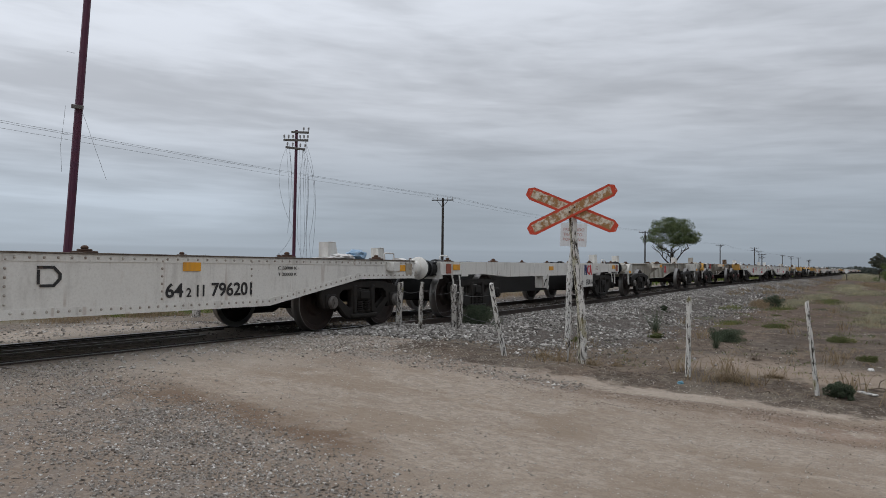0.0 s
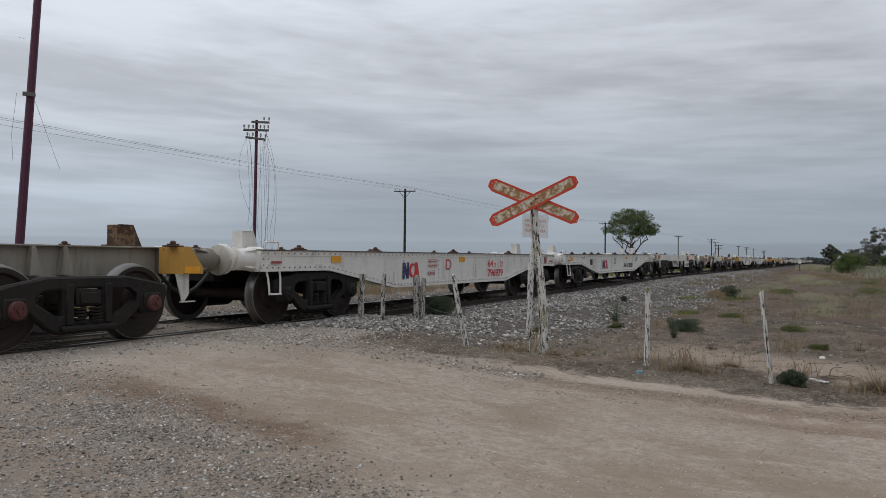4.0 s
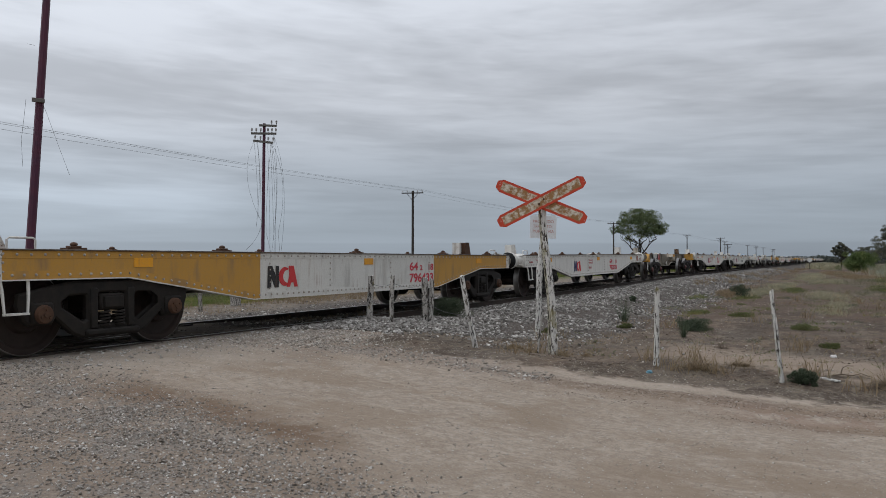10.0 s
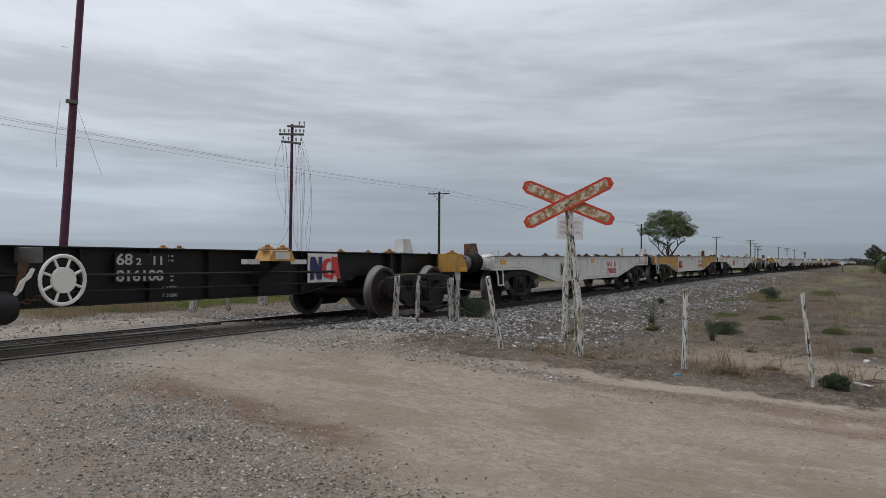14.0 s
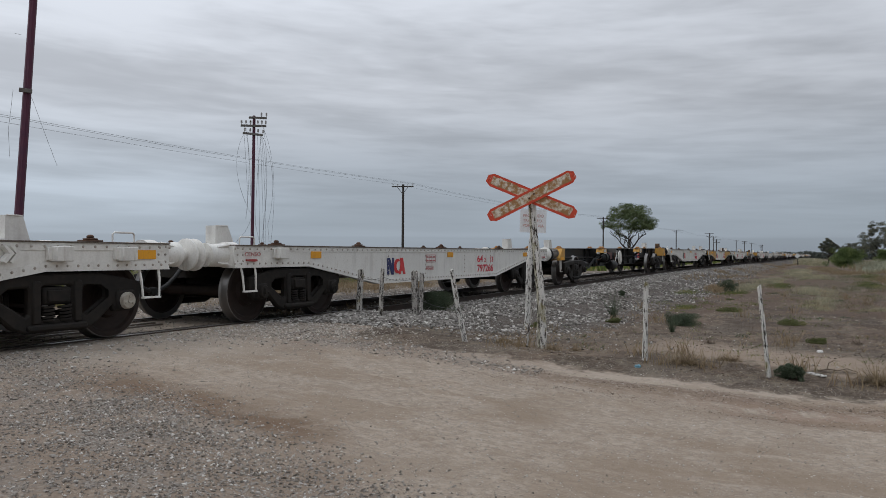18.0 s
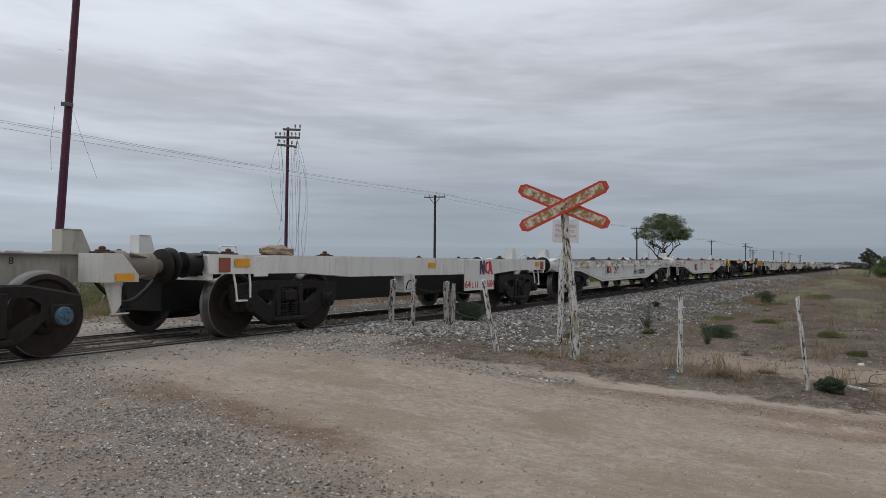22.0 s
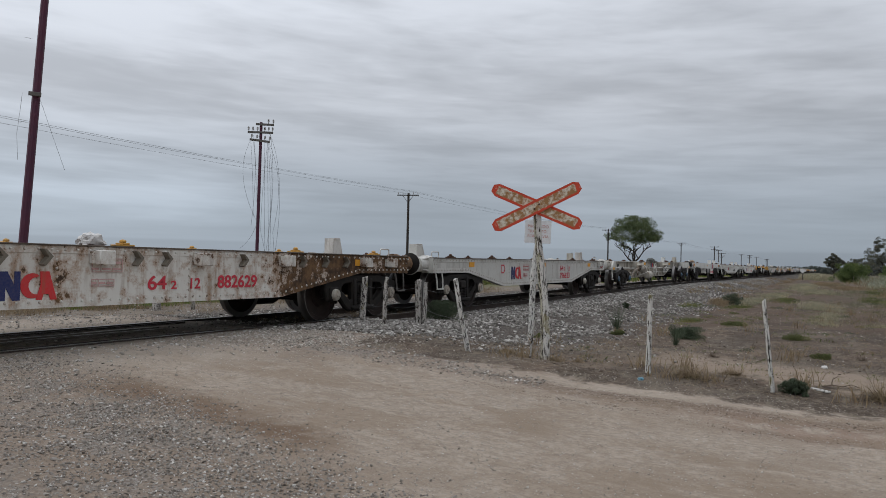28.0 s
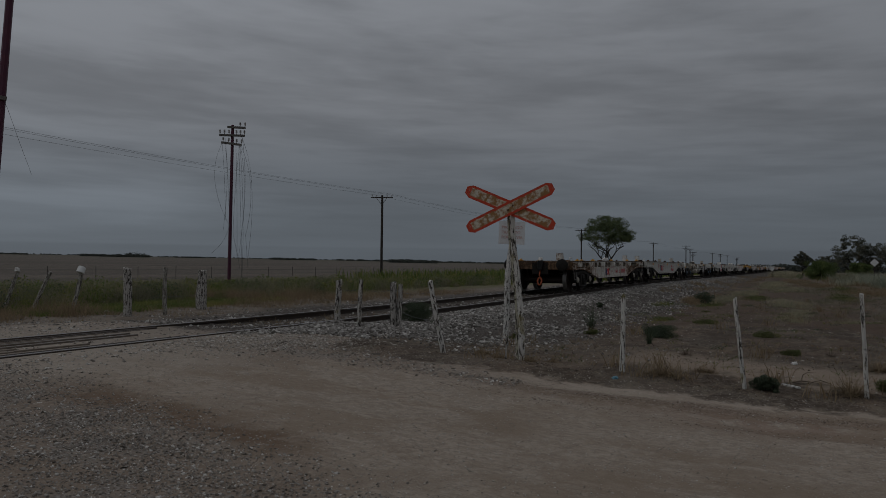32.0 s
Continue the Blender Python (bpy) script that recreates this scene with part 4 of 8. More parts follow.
def hose_mesh(side):
    """Air hose from the end beam down to the joint at the middle of the gap."""
    bm = bmesh.new()
    tube(bm, [(-0.04, side * 0.30, -0.10), (0.06, side * 0.30, -0.16), (0.20, side * 0.30, -0.30), (0.36, side * 0.30, -0.42), (0.52, side * 0.30, -0.48), (0.62, side * 0.30, -0.49)], 0.030, 8)
    lathe(bm, [(-0.05, 0.032), (-0.04, 0.045), (0.04, 0.045), (0.05, 0.032)], 10, "x", (0.06, side * 0.30, -0.16))
    box(bm, 0.54, 0.62, side * 0.30 - 0.04, side * 0.30 + 0.04, -0.54, -0.44, 0.01)
    return mesh_of(bm, "air_hose", RUBBER)


def add_couplings(wagon, end, ends=(-1, 1)):
    for k in ends:
        part("coupling", cached("link", half_link_mesh), None, wagon, at=(k * end, 0, 0.98), rot=(0, 0, 0 if k > 0 else 180))
        part("air_hose", cached("hose%d" % k, lambda: hose_mesh(-k)), None, wagon, at=(k * end, 0, 0.98), rot=(0, 0, 0 if k > 0 else 180))


SIDE = -1.22


def belly_profile(h0, h1, hl, top, low, end_low):
    return [(-hl, end_low), (-h1, end_low), (-h0, low), (h0, low), (h1, end_low), (hl, end_low), (hl, top), (-hl, top)]


def rivets_mesh(h0, h1, hl, top, low, end_low, mat):
    pts = []

    def run(x0, z0, x1, z1, step, lift=0.0):
        n = max(1, int(math.hypot(x1 - x0, z1 - z0) / step))
        for i in range(n + 1):
            pts.append((x0 + (x1 - x0) * i / n, z0 + (z1 - z0) * i / n, lift))

    run(-h0, low + 0.05, h0, low + 0.05, 0.125, 0.008)
    for s in (-1, 1):
        run(s * h0, low + 0.05, s * h1, end_low + 0.045, 0.125, 0.008)
        run(s * h1, end_low + 0.045, s * hl, end_low + 0.045, 0.125, 0.008)
        for k in range(3):
            run(s * (hl - 0.06), end_low + 0.08, s * (hl - 0.06), top - 0.05, 0.07)
        run(s * (hl - 0.17), end_low + 0.08, s * (hl - 0.17), top - 0.05, 0.07)
        run(s * (h0 - 0.35), low + 0.14, s * (h0 - 0.35), top - 0.08, 0.085)
        run(s * 0.95, low + 0.14, s * 0.95, top - 0.08, 0.085)
    run(-hl, top - 0.058, hl, top - 0.058, 0.155, 0.008)
    r, verts, faces = 0.0175, [], []
    for x, z, lift in pts:
        b = len(verts)
        for k in range(6):
            a = k * 1.047
            verts.append((x + r * math.cos(a), SIDE - 0.001 - lift, z + r * math.sin(a)))
        for k in range(6):
            a = k * 1.047
            verts.append((x + 0.6 * r * math.cos(a), SIDE - 0.014 - lift, z + 0.6 * r * math.sin(a)))
        for k in range(6):
            j = (k + 1) % 6
            faces.append((b + k, b + j, b + 6 + j, b + 6 + k))
        faces.append(tuple(b + 6 + k for k in range(6)))
    return from_arrays("rivets", verts, faces, [mat], True)


def whole_run(zones, hl, white):
    """Fill the unpainted stretches between the zones with the wagon's own white."""
    out, x = [], -hl
    for a, b, m in sorted(zones, key=lambda q: q[0]):
        if a > x + 0.01:
            out.append((x, a, white))
        out.append((a, b, m))
        x = b
    if x < hl - 0.01:
        out.append((x, hl, white))
    return out


def fishbelly(white, label, spec):
    """Riveted flat wagon with deep fish-bellied side sills."""
    wg = tagged(new("container_flat_wagon"), label, "flat wagon", "wagons of the train")
    h0, h1, hl, top, low, el = 2.80, 4.95, 6.66, 1.145, 0.475, 0.83
    ends = spec.get("ends")
    zones = spec.get("zones") or [(-hl, hl, white)]
    for s in (-1, 1):
        bm = bmesh.new()
        prism(bm, belly_profile(h0, h1, hl, top - 0.012, low, el), s * 1.205, s * 1.22)
        for a, b, z0, z1 in ((-h0, h0, low, low), (-h1, -h0, el, low), (h0, h1, low, el), (-hl, -h1, el, el), (h1, hl, el, el)):
            fl = bmesh.new()
            prism(fl, [(a, z0 - 0.014), (b, z1 - 0.014), (b, z1), (a, z0)], min(s * 1.10, s * 1.235), max(s * 1.10, s * 1.235))
            part("bottom_flange", fl, white, wg)
        part("side_sill", bm, white, wg)
        bm = bmesh.new()
        box(bm, -hl, hl, min(s * 1.08, s * 1.25), max(s * 1.08, s * 1.25), top - 0.016, top, 0.004)
        part("top_flange", bm, EDGE, wg)
    def low_at(x):
        x = abs(x)
        return low if x <= h0 else el if x >= h1 else low + (el - low) * (x - h0) / (h1 - h0)

    # riveted angles along the top and bottom edges of the side
    for a, b, m in whole_run(zones, hl, white):
        bm = bmesh.new()
        box(bm, a, b, SIDE - 0.008, SIDE + 0.001, top - 0.10, top - 0.017, 0.002)
        part("top_angle", bm, m, wg)
        xs = [a] + [x for x in (-h1, -h0, h0, h1) if a < x < b] + [b]
        bm = bmesh.new()
        prism(bm, [(x, low_at(x) + 0.001) for x in xs] + [(x, low_at(x) + 0.088) for x in reversed(xs)], SIDE - 0.008, SIDE + 0.001)
        part("bottom_angle", bm, m, wg)
    tagged(part("rivets", cached("riv" + white.name, lambda: rivets_mesh(h0, h1, hl, top, low, el, spec.get("rivet", RIVET))), None, wg), kind="stuff")
    for a, b, m in zones:
        if m is white:
            continue
        bm = bmesh.new()
        cut = [(x, z) for x, z in ((-h1, el), (-h0, low), (h0, low), (h1, el)) if a < x < b]

        poly = [(a, low_at(a))] + cut + [(b, low_at(b)), (b, top - 0.015), (a, top - 0.015)]
        prism(bm, poly, SIDE - 0.004, SIDE + 0.002)
        part("painted_panel", bm, m, wg)
    bm = bmesh.new()
    box(bm, -hl, hl, -0.30, 0.30, 0.66, 1.09)
    for x in np.linspace(-hl + 0.4, hl - 0.4, 11):
        box(bm, x - 0.05, x + 0.05, -1.20, 1.20, 0.98, 1.10)
    part("underframe", bm, IRON, wg)
    bm = bmesh.new()
    box(bm, -hl, hl, -1.10, 1.10, 1.102, 1.116)
    part("deck", bm, RUST, wg)
    endm = spec.get("end_paint", white)
    for k in (-1, 1):
        bm = bmesh.new()
        box(bm, min(k * (hl - 0.1), k * hl), max(k * (hl - 0.1), k * hl), -1.2, 1.2, 0.83, 1.13, 0.01)
        part("end_beam", bm, endm, wg)
    add_buffers(wg, 7.24, spec.get("head", white), spec.get("buffer", white))
    add_couplings(wg, hl, (1,) if spec.get("tail") else (-1, 1))
    for x in (-5.16, 5.12):
        add_bogie(wg, x, spec.get("cap", STEEL), spec.get("frame", "arch"))
    lock = spec.get("lock", RUST)
    add_twistlocks(wg, (-5.6, -3.3, 0.0, 3.3, 5.6), top, 1.1, lock)
    add_guides(wg, spec.get("guides", ((-6.4, 1), (4.95, 0))), top, spec.get("guide_paint", white))
    tread_paint = spec.get("step_paint", white)
    steps = cached("step" + tread_paint.name, lambda: step_mesh(tread_paint))
    grabs = cached("grab" + white.name, lambda: grab_mesh(white))
    for k in (-1, 1):
        if k < 0 or spec.get("right_step"):
            part("foot_step", steps, None, wg, at=(k * 6.36, -1.2, 0.84))
        if k > 0 or spec.get("right_step"):
            part("foot_step", steps, None, wg, at=(k * 6.36, 1.2, 0.84), rot=(0, 0, 180))
        part("grab_rail", grabs, None, wg, at=(k * 6.15, -1.0, top))
    for x in spec.get("reflect", (-4.75, 0.2, 4.86)):
        add_plate(wg, "reflector", x, 1.0, 0.28, 0.11, ORANGE, SIDE - 0.008)
    if spec.get("redplate"):
        add_plate(wg, "red_plate", spec.get("red_x", 5.86), 0.985, 0.2, 0.2, spec.get("red", BRICK), SIDE - 0.008)
    if spec.get("lugs"):
        fit, lug_paint = spec.get("fitting", white), spec.get("lug_paint", white)
        lug = cached("lug" + lug_paint.name, lambda: lug_mesh(lug_paint, spec.get("ears", (0.0, 0.07))))
        pok = cached("pok" + fit.name, lambda: pocket_mesh(fit))
        for x in (-5.9, -4.2, -2.3, -0.4, 1.15, 2.9, 5.1, 5.96):
            part("stake_pocket", pok, None, wg, at=(x, SIDE, 1.04))
        for x in (-5.3, -4.7, -3.4, -2.8, -1.6, -1.1, 0.1, 0.55, 1.95, 3.3, 3.9, 4.5):
            part("tie_lug", lug, None, wg, at=(x, SIDE, 1.04))
    else:
        pok = cached("pok" + white.name, lambda: pocket_mesh(white))
        for x in spec.get("pockets", ()):
            part("stake_pocket", pok, None, wg, at=(x, SIDE, 1.06))
    num = spec.get("number")
    ink = spec.get("ink", RED)
    y = SIDE - 0.006
    if num and len(num) == 2:
        nx = spec.get("num_x", 1.66)
        write_class(wg, num[0], nx, 0.825, 0.155, 0.96, ink, y)
        write(wg, num[1], nx, 0.595, 0.165, 0.96, ink, y, 0.030)
    elif num:
        nx, nw = spec.get("num_x", 1.0), spec.get("num_w", 1.46)
        cls, own = num[0].rsplit(" ", 1)
        write_class(wg, cls, nx, 0.63, 0.165, nw * 0.44, ink, y, nw > 1.6)
        write(wg, own, nx + nw * (0.60 if nw > 1.6 else 0.5), 0.63, 0.165, nw * (0.40 if nw > 1.6 else 0.5), ink, y, 0.030)
    if num:
        lx, lz, lh = spec.get("logo_at", (-2.5, 0.62, 0.32))
        c1, c2 = spec.get("logo", (NAVY, SCARLET))
        logo_parts(wg, lx, lz, lh, y, c1, c2)
        if spec.get("notch", True):
            bm = bmesh.new()
            x0 = spec.get("notch_x", -0.62)
            prism(bm, [(0, 0), (0.19, 0), (0.27, 0.08), (0.27, 0.14), (0.19, 0.22), (0, 0.22), (0, 0.19), (0.175, 0.19), (0.235, 0.13), (0.235, 0.09), (0.175, 0.03), (0.03, 0.03), (0.03, 0.0)], -0.0035, 0)
            part("marking", bm, ink, wg, at=(x0, y, 0.78))
            bm = bmesh.new()
            box(bm, 0, 0.03, -0.0035, 0, 0, 0.15)
            part("marking", bm, ink, wg, at=(x0, y, 0.81))
        faint = FAINT if ink is INK else PALEPRINT if white is EATEN else PINKPRINT
        print_x = spec.get("print_x", -1.45 if spec.get("notch", True) else -0.92)
        for z0, wide, rows in ((0.84, 0.42, 2), (0.68, 0.31, 1)) if spec.get("print", True) else ():
            bm = bmesh.new()
            tall = 0.075 * rows
            for a, b, c, d in ((0, wide, 0, 0.009), (0, wide, tall, tall + 0.009), (0, 0.009, 0.009, tall), (wide - 0.009, wide, 0.009, tall), (wide * 0.28, wide * 0.28 + 0.008, 0.009, tall)):
                box(bm, a, b, -0.003, 0, c, d)
            part("print_border", bm, faint, wg, at=(print_x, y, z0))
            for k in range(rows):
                for q, (a, b) in enumerate(((0.03, 0.22), (0.33, 0.60), (0.66, 0.94))):
                    bm = bmesh.new()
                    box(bm, a * wide, b * wide, -0.003, 0, 0, 0.026)
                    part("small_print", bm, faint, wg, at=(print_x, y, z0 + 0.025 + 0.073 * k))
        if spec.get("load"):
            write(wg, "C 50000 K", 2.98, 0.97, 0.045, 0.4, INK, y, 0.0)
            write(wg, "T 20000 K", 2.98, 0.88, 0.045, 0.4, INK, y, 0.0)
    for k in spec.get("levers", (-1, 1)):
        bm = bmesh.new()
        prism(bm, [(-0.11, -0.010), (0.05, -0.022), (0.11, -0.016), (0.115, 0.008), (0.06, 0.016), (-0.11, 0.012)], -0.03, 0.0)
        part("brake_lever", bm, spec.get("lever_paint", MAROONRED), wg, at=(k * 6.33, SIDE - 0.01, spec.get("lever_z", 0.955)), rot=(0, 0, 0))
    HALF[wg.name] = 7.24
    return wg


def box_side(white, label, spec):
    """Flat wagon with shallow welded box side beams and a deep lettered panel."""
    wg = tagged(new("container_flat_wagon"), label, "flat wagon", "wagons of the train")
    hl, top = 5.86, 1.14
    for s in (-1, 1):
        bm = bmesh.new()
        y0, y1 = sorted((s * 1.02, s * 1.23))
        prism(bm, [(-hl, 0.88), (-4.0, 0.88), (-2.8, 0.81), (2.8, 0.81), (4.0, 0.88), (hl, 0.88), (hl, top), (-hl, top)], y0, y1)
        for x in (-3.2, -1.1, 1.1, 3.2, -4.9, 4.9):
            box(bm, x - 0.14, x + 0.14, min(s * 1.22, s * 1.238), max(s * 1.22, s * 1.238), 0.84, 1.12, 0.004)
        part("side_beam", bm, white, wg)
    bm = bmesh.new()
    box(bm, -hl, hl, -0.35, 0.35, 0.37, 1.08)
    part("centre_sill", bm, BLACK, wg)
    for x in np.linspace(-hl + 0.3, hl - 0.3, 7):
        for s in (-1, 1):
            bm = bmesh.new()
            box(bm, x - 0.06, x + 0.06, min(s * 0.352, s * 1.018), max(s * 0.352, s * 1.018), 0.9, 1.08)
            part("cross_bearer", bm, BLACK, wg)
    px = spec.get("panel", 1.0)
    bm = bmesh.new()
    box(bm, px + 0.13, px + 1.58, -1.245, -1.225, 0.46, 1.12, 0.004)
    part("number_panel", bm, white, wg)
    bm = bmesh.new()
    box(bm, px - 2.24, px - 1.86, -1.235, -1.0, 0.50, 0.81, 0.01)
    tube(bm, [(px - 2.0, -1.25, 0.46), (px - 2.0, -1.25, 0.84)], 0.022, 6)
    part("tool_box", bm, WHITE2, wg)
    for k in (-1, 1):
        bm = bmesh.new()
        box(bm, min(k * (hl - 0.1), k * hl), max(k * (hl - 0.1), k * hl), -1.2, 1.2, 0.80, 1.13, 0.01)
        part("end_beam", bm, white, wg)
    add_buffers(wg, 6.34, BLACK, BLACK)
    add_couplings(wg, hl)
    for x in (-4.25, 4.25):
        add_bogie(wg, x, IRON, "flat")
    add_twistlocks(wg, (-5.4, -3.3, 3.3, 5.4), top, 1.1, RUST)
    add_guides(wg, ((-5.4, 0),), top, white, 0.5)
    add_guides(wg, ((4.95, 0),), top, white)
    steps = cached("step" + white.name, lambda: step_mesh(white))
    grabs = cached("grab" + white.name, lambda: grab_mesh(white))
    for k in (-1, 1):
        part("foot_step", steps, None, wg, at=(k * 5.25, -1.2, 0.88))
        part("grab_rail", grabs, None, wg, at=(k * 5.2, -0.9, top))
        add_plate(wg, "reflector", k * 5.28, 1.03, 0.28, 0.11, ORANGE, -1.242)
        add_plate(wg, "red_plate", k * 5.60, 1.0, 0.2, 0.19, BRICK, -1.242)
    add_plate(wg, "reflector", -0.12, 1.0, 0.28, 0.1, ORANGE, -1.242)
    bm = bmesh.new()
    tube(bm, [(px - 2.04 + 0.15 * math.cos(t), -1.243, 0.52 + 0.20 * math.sin(t)) for t in np.linspace(0.2, 2.94, 12)], 0.012, 5)
    part("hand_brake_wheel", bm, IRON, wg)
    y = -1.248
    cls, own = spec["number"]
    write_class(wg, cls, px + 0.14, 0.52, 0.15, 0.64, spec.get("ink", RED), y, False)
    write(wg, own, px + 0.98, 0.52, 0.15, 0.58, spec.get("ink", RED), y, 0.02)
    logo_parts(wg, px + 0.84, 0.80, 0.30, y, NAVY, SCARLET)
    write(wg, "C 50000", px + 1.85, 1.03, 0.04, 0.24, FAINT, -1.235, 0.0)
    write(wg, "T 20000", px + 1.85, 0.95, 0.04, 0.24, FAINT, -1.235, 0.0)
    HALF[wg.name] = 6.34
    return wg


def wheel_ring_mesh(mat, thin=False):
    """Spoked hand brake wheel."""
    bm = bmesh.new()
    rim, spoke, hub = (0.012, 0.008, 0.12) if thin else (0.022, 0.016, 0.14)
    pts = [(0.26 * math.cos(a), 0, 0.26 * math.sin(a)) for a in np.linspace(0, 2 * math.pi, 25)]
    tube(bm, pts, rim, 6)
    for k in range(6 if thin else 8):
        a = k * (1.047 if thin else 0.785)
        tube(bm, [(0.04 * math.cos(a), 0, 0.04 * math.sin(a)), (0.25 * math.cos(a), 0, 0.25 * math.sin(a))], spoke, 5)
    lathe(bm, [(-0.03, hub), (0.01, hub), (0.04, 0.06), (0.05, 0.02)], 18)
    return mesh_of(bm, "hand_brake_wheel", mat)


def spine(body, corner, label, spec):
    """Skeletal wagon: one deep ribbed spine, short end arms with corner boxes, bare bogies."""
    wg = tagged(new("skeletal_container_wagon"), label, "skeletal wagon", "wagons of the train")
    hl, bc = spec["hl"], spec["bc"]
    top, y = spec.get("top", 1.13), 0.62
    deep = spec.get("deep", 0.43)
    a, b = bc - 1.5, bc - spec.get("run", 2.9)
    for s in (-1, 1):
        bm = bmesh.new()
        prism(bm, [(-hl, 0.80), (-a, 0.74), (-b, deep), (b, deep), (a, 0.74), (hl, 0.80), (hl, top), (-hl, top)], min(s * y, s * (y - 0.02)), max(s * y, s * (y - 0.02)))
        box(bm, -hl, hl, min(s * (y - 0.1), s * (y + 0.08)), max(s * (y - 0.1), s * (y + 0.08)), top - 0.02, top, 0.004)
        box(bm, -b, b, min(s * (y - 0.1), s * (y + 0.07)), max(s * (y - 0.1), s * (y + 0.07)), deep - 0.018, deep)
        for k in (-1, 1):
            prism(bm, [(k * b, deep - 0.018), (k * a, 0.722), (k * a, 0.74), (k * b, deep)], min(s * (y - 0.1), s * (y + 0.07)), max(s * (y - 0.1), s * (y + 0.07)))
        n = spec.get("ribs", 11)
        for x in np.linspace(-b, b, n):
            box(bm, x - 0.008, x + 0.008, min(s * y, s * (y + 0.07)), max(s * y, s * (y + 0.07)), deep, top - 0.02)
        for k in (-1, 1):
            for d in (-0.35, 0.05):
                prism(bm, [(k * (bc + d) - 0.05, 0.80), (k * (bc + d) + 0.11, 0.80), (k * (bc + d) + 0.02, top - 0.02), (k * (bc + d) - 0.02, top - 0.02)], min(s * y, s * (y + 0.10)), max(s * y, s * (y + 0.10)))
        part("spine_web", bm, body, wg)
    bm = bmesh.new()
    box(bm, -hl, hl, -y + 0.03, y - 0.03, 0.80, 1.05)
    part("spine_core", bm, spec.get("core", body), wg)
    for k in (-1, 1):
        # cross head with its corner boxes
        bm = bmesh.new()
        box(bm, min(k * (hl - 0.28), k * hl), max(k * (hl - 0.28), k * hl), -0.95, 0.95, 0.80, top, 0.01)
        part("end_beam", bm, spec.get("beam", corner), wg)
        for s in (-1, 1):
            bm = bmesh.new()
            ym = s * 1.23
            n = k * (hl - spec.get("corner_long", 0.50)), k * (hl - 0.25), k * (hl - 0.02)
            prism(bm, [(n[0], 0.80), (n[2], 0.80), (n[2], 0.88), (n[1], top), (n[0], top)], min(s * 0.80, ym), max(s * 0.80, ym))
            part("corner_box", bm, corner, wg)
            add_plate(wg, "reflector", k * (hl - 0.22), 0.855, 0.26, 0.085, ORANGE, s * 1.236)
            bm = bmesh.new()
            prism(bm, [(-0.13, 0.0), (0.10, 0.0), (0.10, -0.26), (0.02, -0.36), (-0.02, -0.36), (-0.05, -0.26)], -0.008, 0.008)
            box(bm, -0.04, 0.20, -0.02, 0.10 if s > 0 else 0.02, -0.37, -0.355)
            part("step_bracket", bm, WHITE2, wg, at=(k * (hl - 0.30), s * 1.15, 0.80))
    add_buffers(wg, hl + 0.57, spec.get("head", STEEL), spec.get("buffer", TAUPE), 0.98, 0.98, spec.get("right_buffer"))
    add_couplings(wg, hl)
    for x in (-bc, bc):
        add_bogie(wg, x, spec.get("cap", STEEL), spec.get("frame", "arch"))
    lock = spec.get("lock", RUST)
    add_twistlocks(wg, (-hl + 0.38, hl - 0.38), top, 1.05, lock)
    if spec.get("locks", True):
        add_twistlocks(wg, (-bc + 0.2, bc - 0.2), top, 0.58, lock)
    for gx, side, gy, gm in spec.get("guides", ((-hl + 1.25, 0, -0.5, WHITE), (hl - 1.25, 1, -0.5, WHITE))):
        add_guides(wg, ((gx, side),), top, gm, gy)
    mids = spec.get("arms", (-b * 0.32, b * 0.32))
    for x in mids:
        for s in (-1, 1):
            bm = bmesh.new()
            p = [(x - 0.02, s * y, 0.62), (x - 0.02, s * 1.2, 1.0), (x - 0.02, s * 1.2, top - 0.01), (x - 0.02, s * y, top - 0.01)]
            q = [(u + 0.04, v, z) for u, v, z in p]
            va, vb = [bm.verts.new(c) for c in p], [bm.verts.new(c) for c in q]
            bm.faces.new(va), bm.faces.new(vb[::-1])
            for i in range(4):
                j = (i + 1) % 4
                bm.faces.new((va[i], vb[i], vb[j], va[j]))
            part("cross_web", bm, body, wg)
            bm = bmesh.new()
            y0, y1 = sorted((s * 0.95, s * 1.22))
            prism(bm, [(x - 0.29, top - 0.16), (x + 0.29, top - 0.16), (x + 0.20, top - 0.01), (x - 0.20, top - 0.01)], y0, y1)
            part("cross_arm", bm, spec.get("arm", body), wg)
            add_plate(wg, "reflector", x, top - 0.085, 0.3, 0.1, spec.get("arm_plate", ORANGE), s * 1.226)
        if spec.get("locks", True):
            add_twistlocks(wg, (x - 0.16, x + 0.16), top, 1.08, lock)
        if spec.get("arm_plate"):
            for d in (-0.52, 0.50):
                add_plate(wg, "arm_plate", x + d, top - 0.17, 0.36, 0.07, spec["arm_plate"], -1.10)
    if spec.get("tank"):
        x = spec["tank"]
        bm = bmesh.new()
        lathe(bm, [(-0.45, 0.07), (-0.43, 0.13), (-0.36, 0.158), (0.36, 0.158), (0.43, 0.13), (0.45, 0.07)], 20, "x")
        part("air_reservoir", bm, RUSTYCREAM, wg, "rust-eaten cream air reservoir", at=(x, -0.95, 0.92))
        bm = bmesh.new()
        tube(bm, [(x + 0.25, -0.95, 0.78), (x + 0.22, -0.8, 0.66), (x + 0.1, -0.66, 0.60)], 0.016, 6)
        part("air_pipe", bm, spec.get("beam", body), wg)
        add_plate(wg, "pale_patch_plate", x + 0.62, 0.83, 0.36, 0.48, WHITE2, -y - 0.006)
    pan = spec.get("panel")
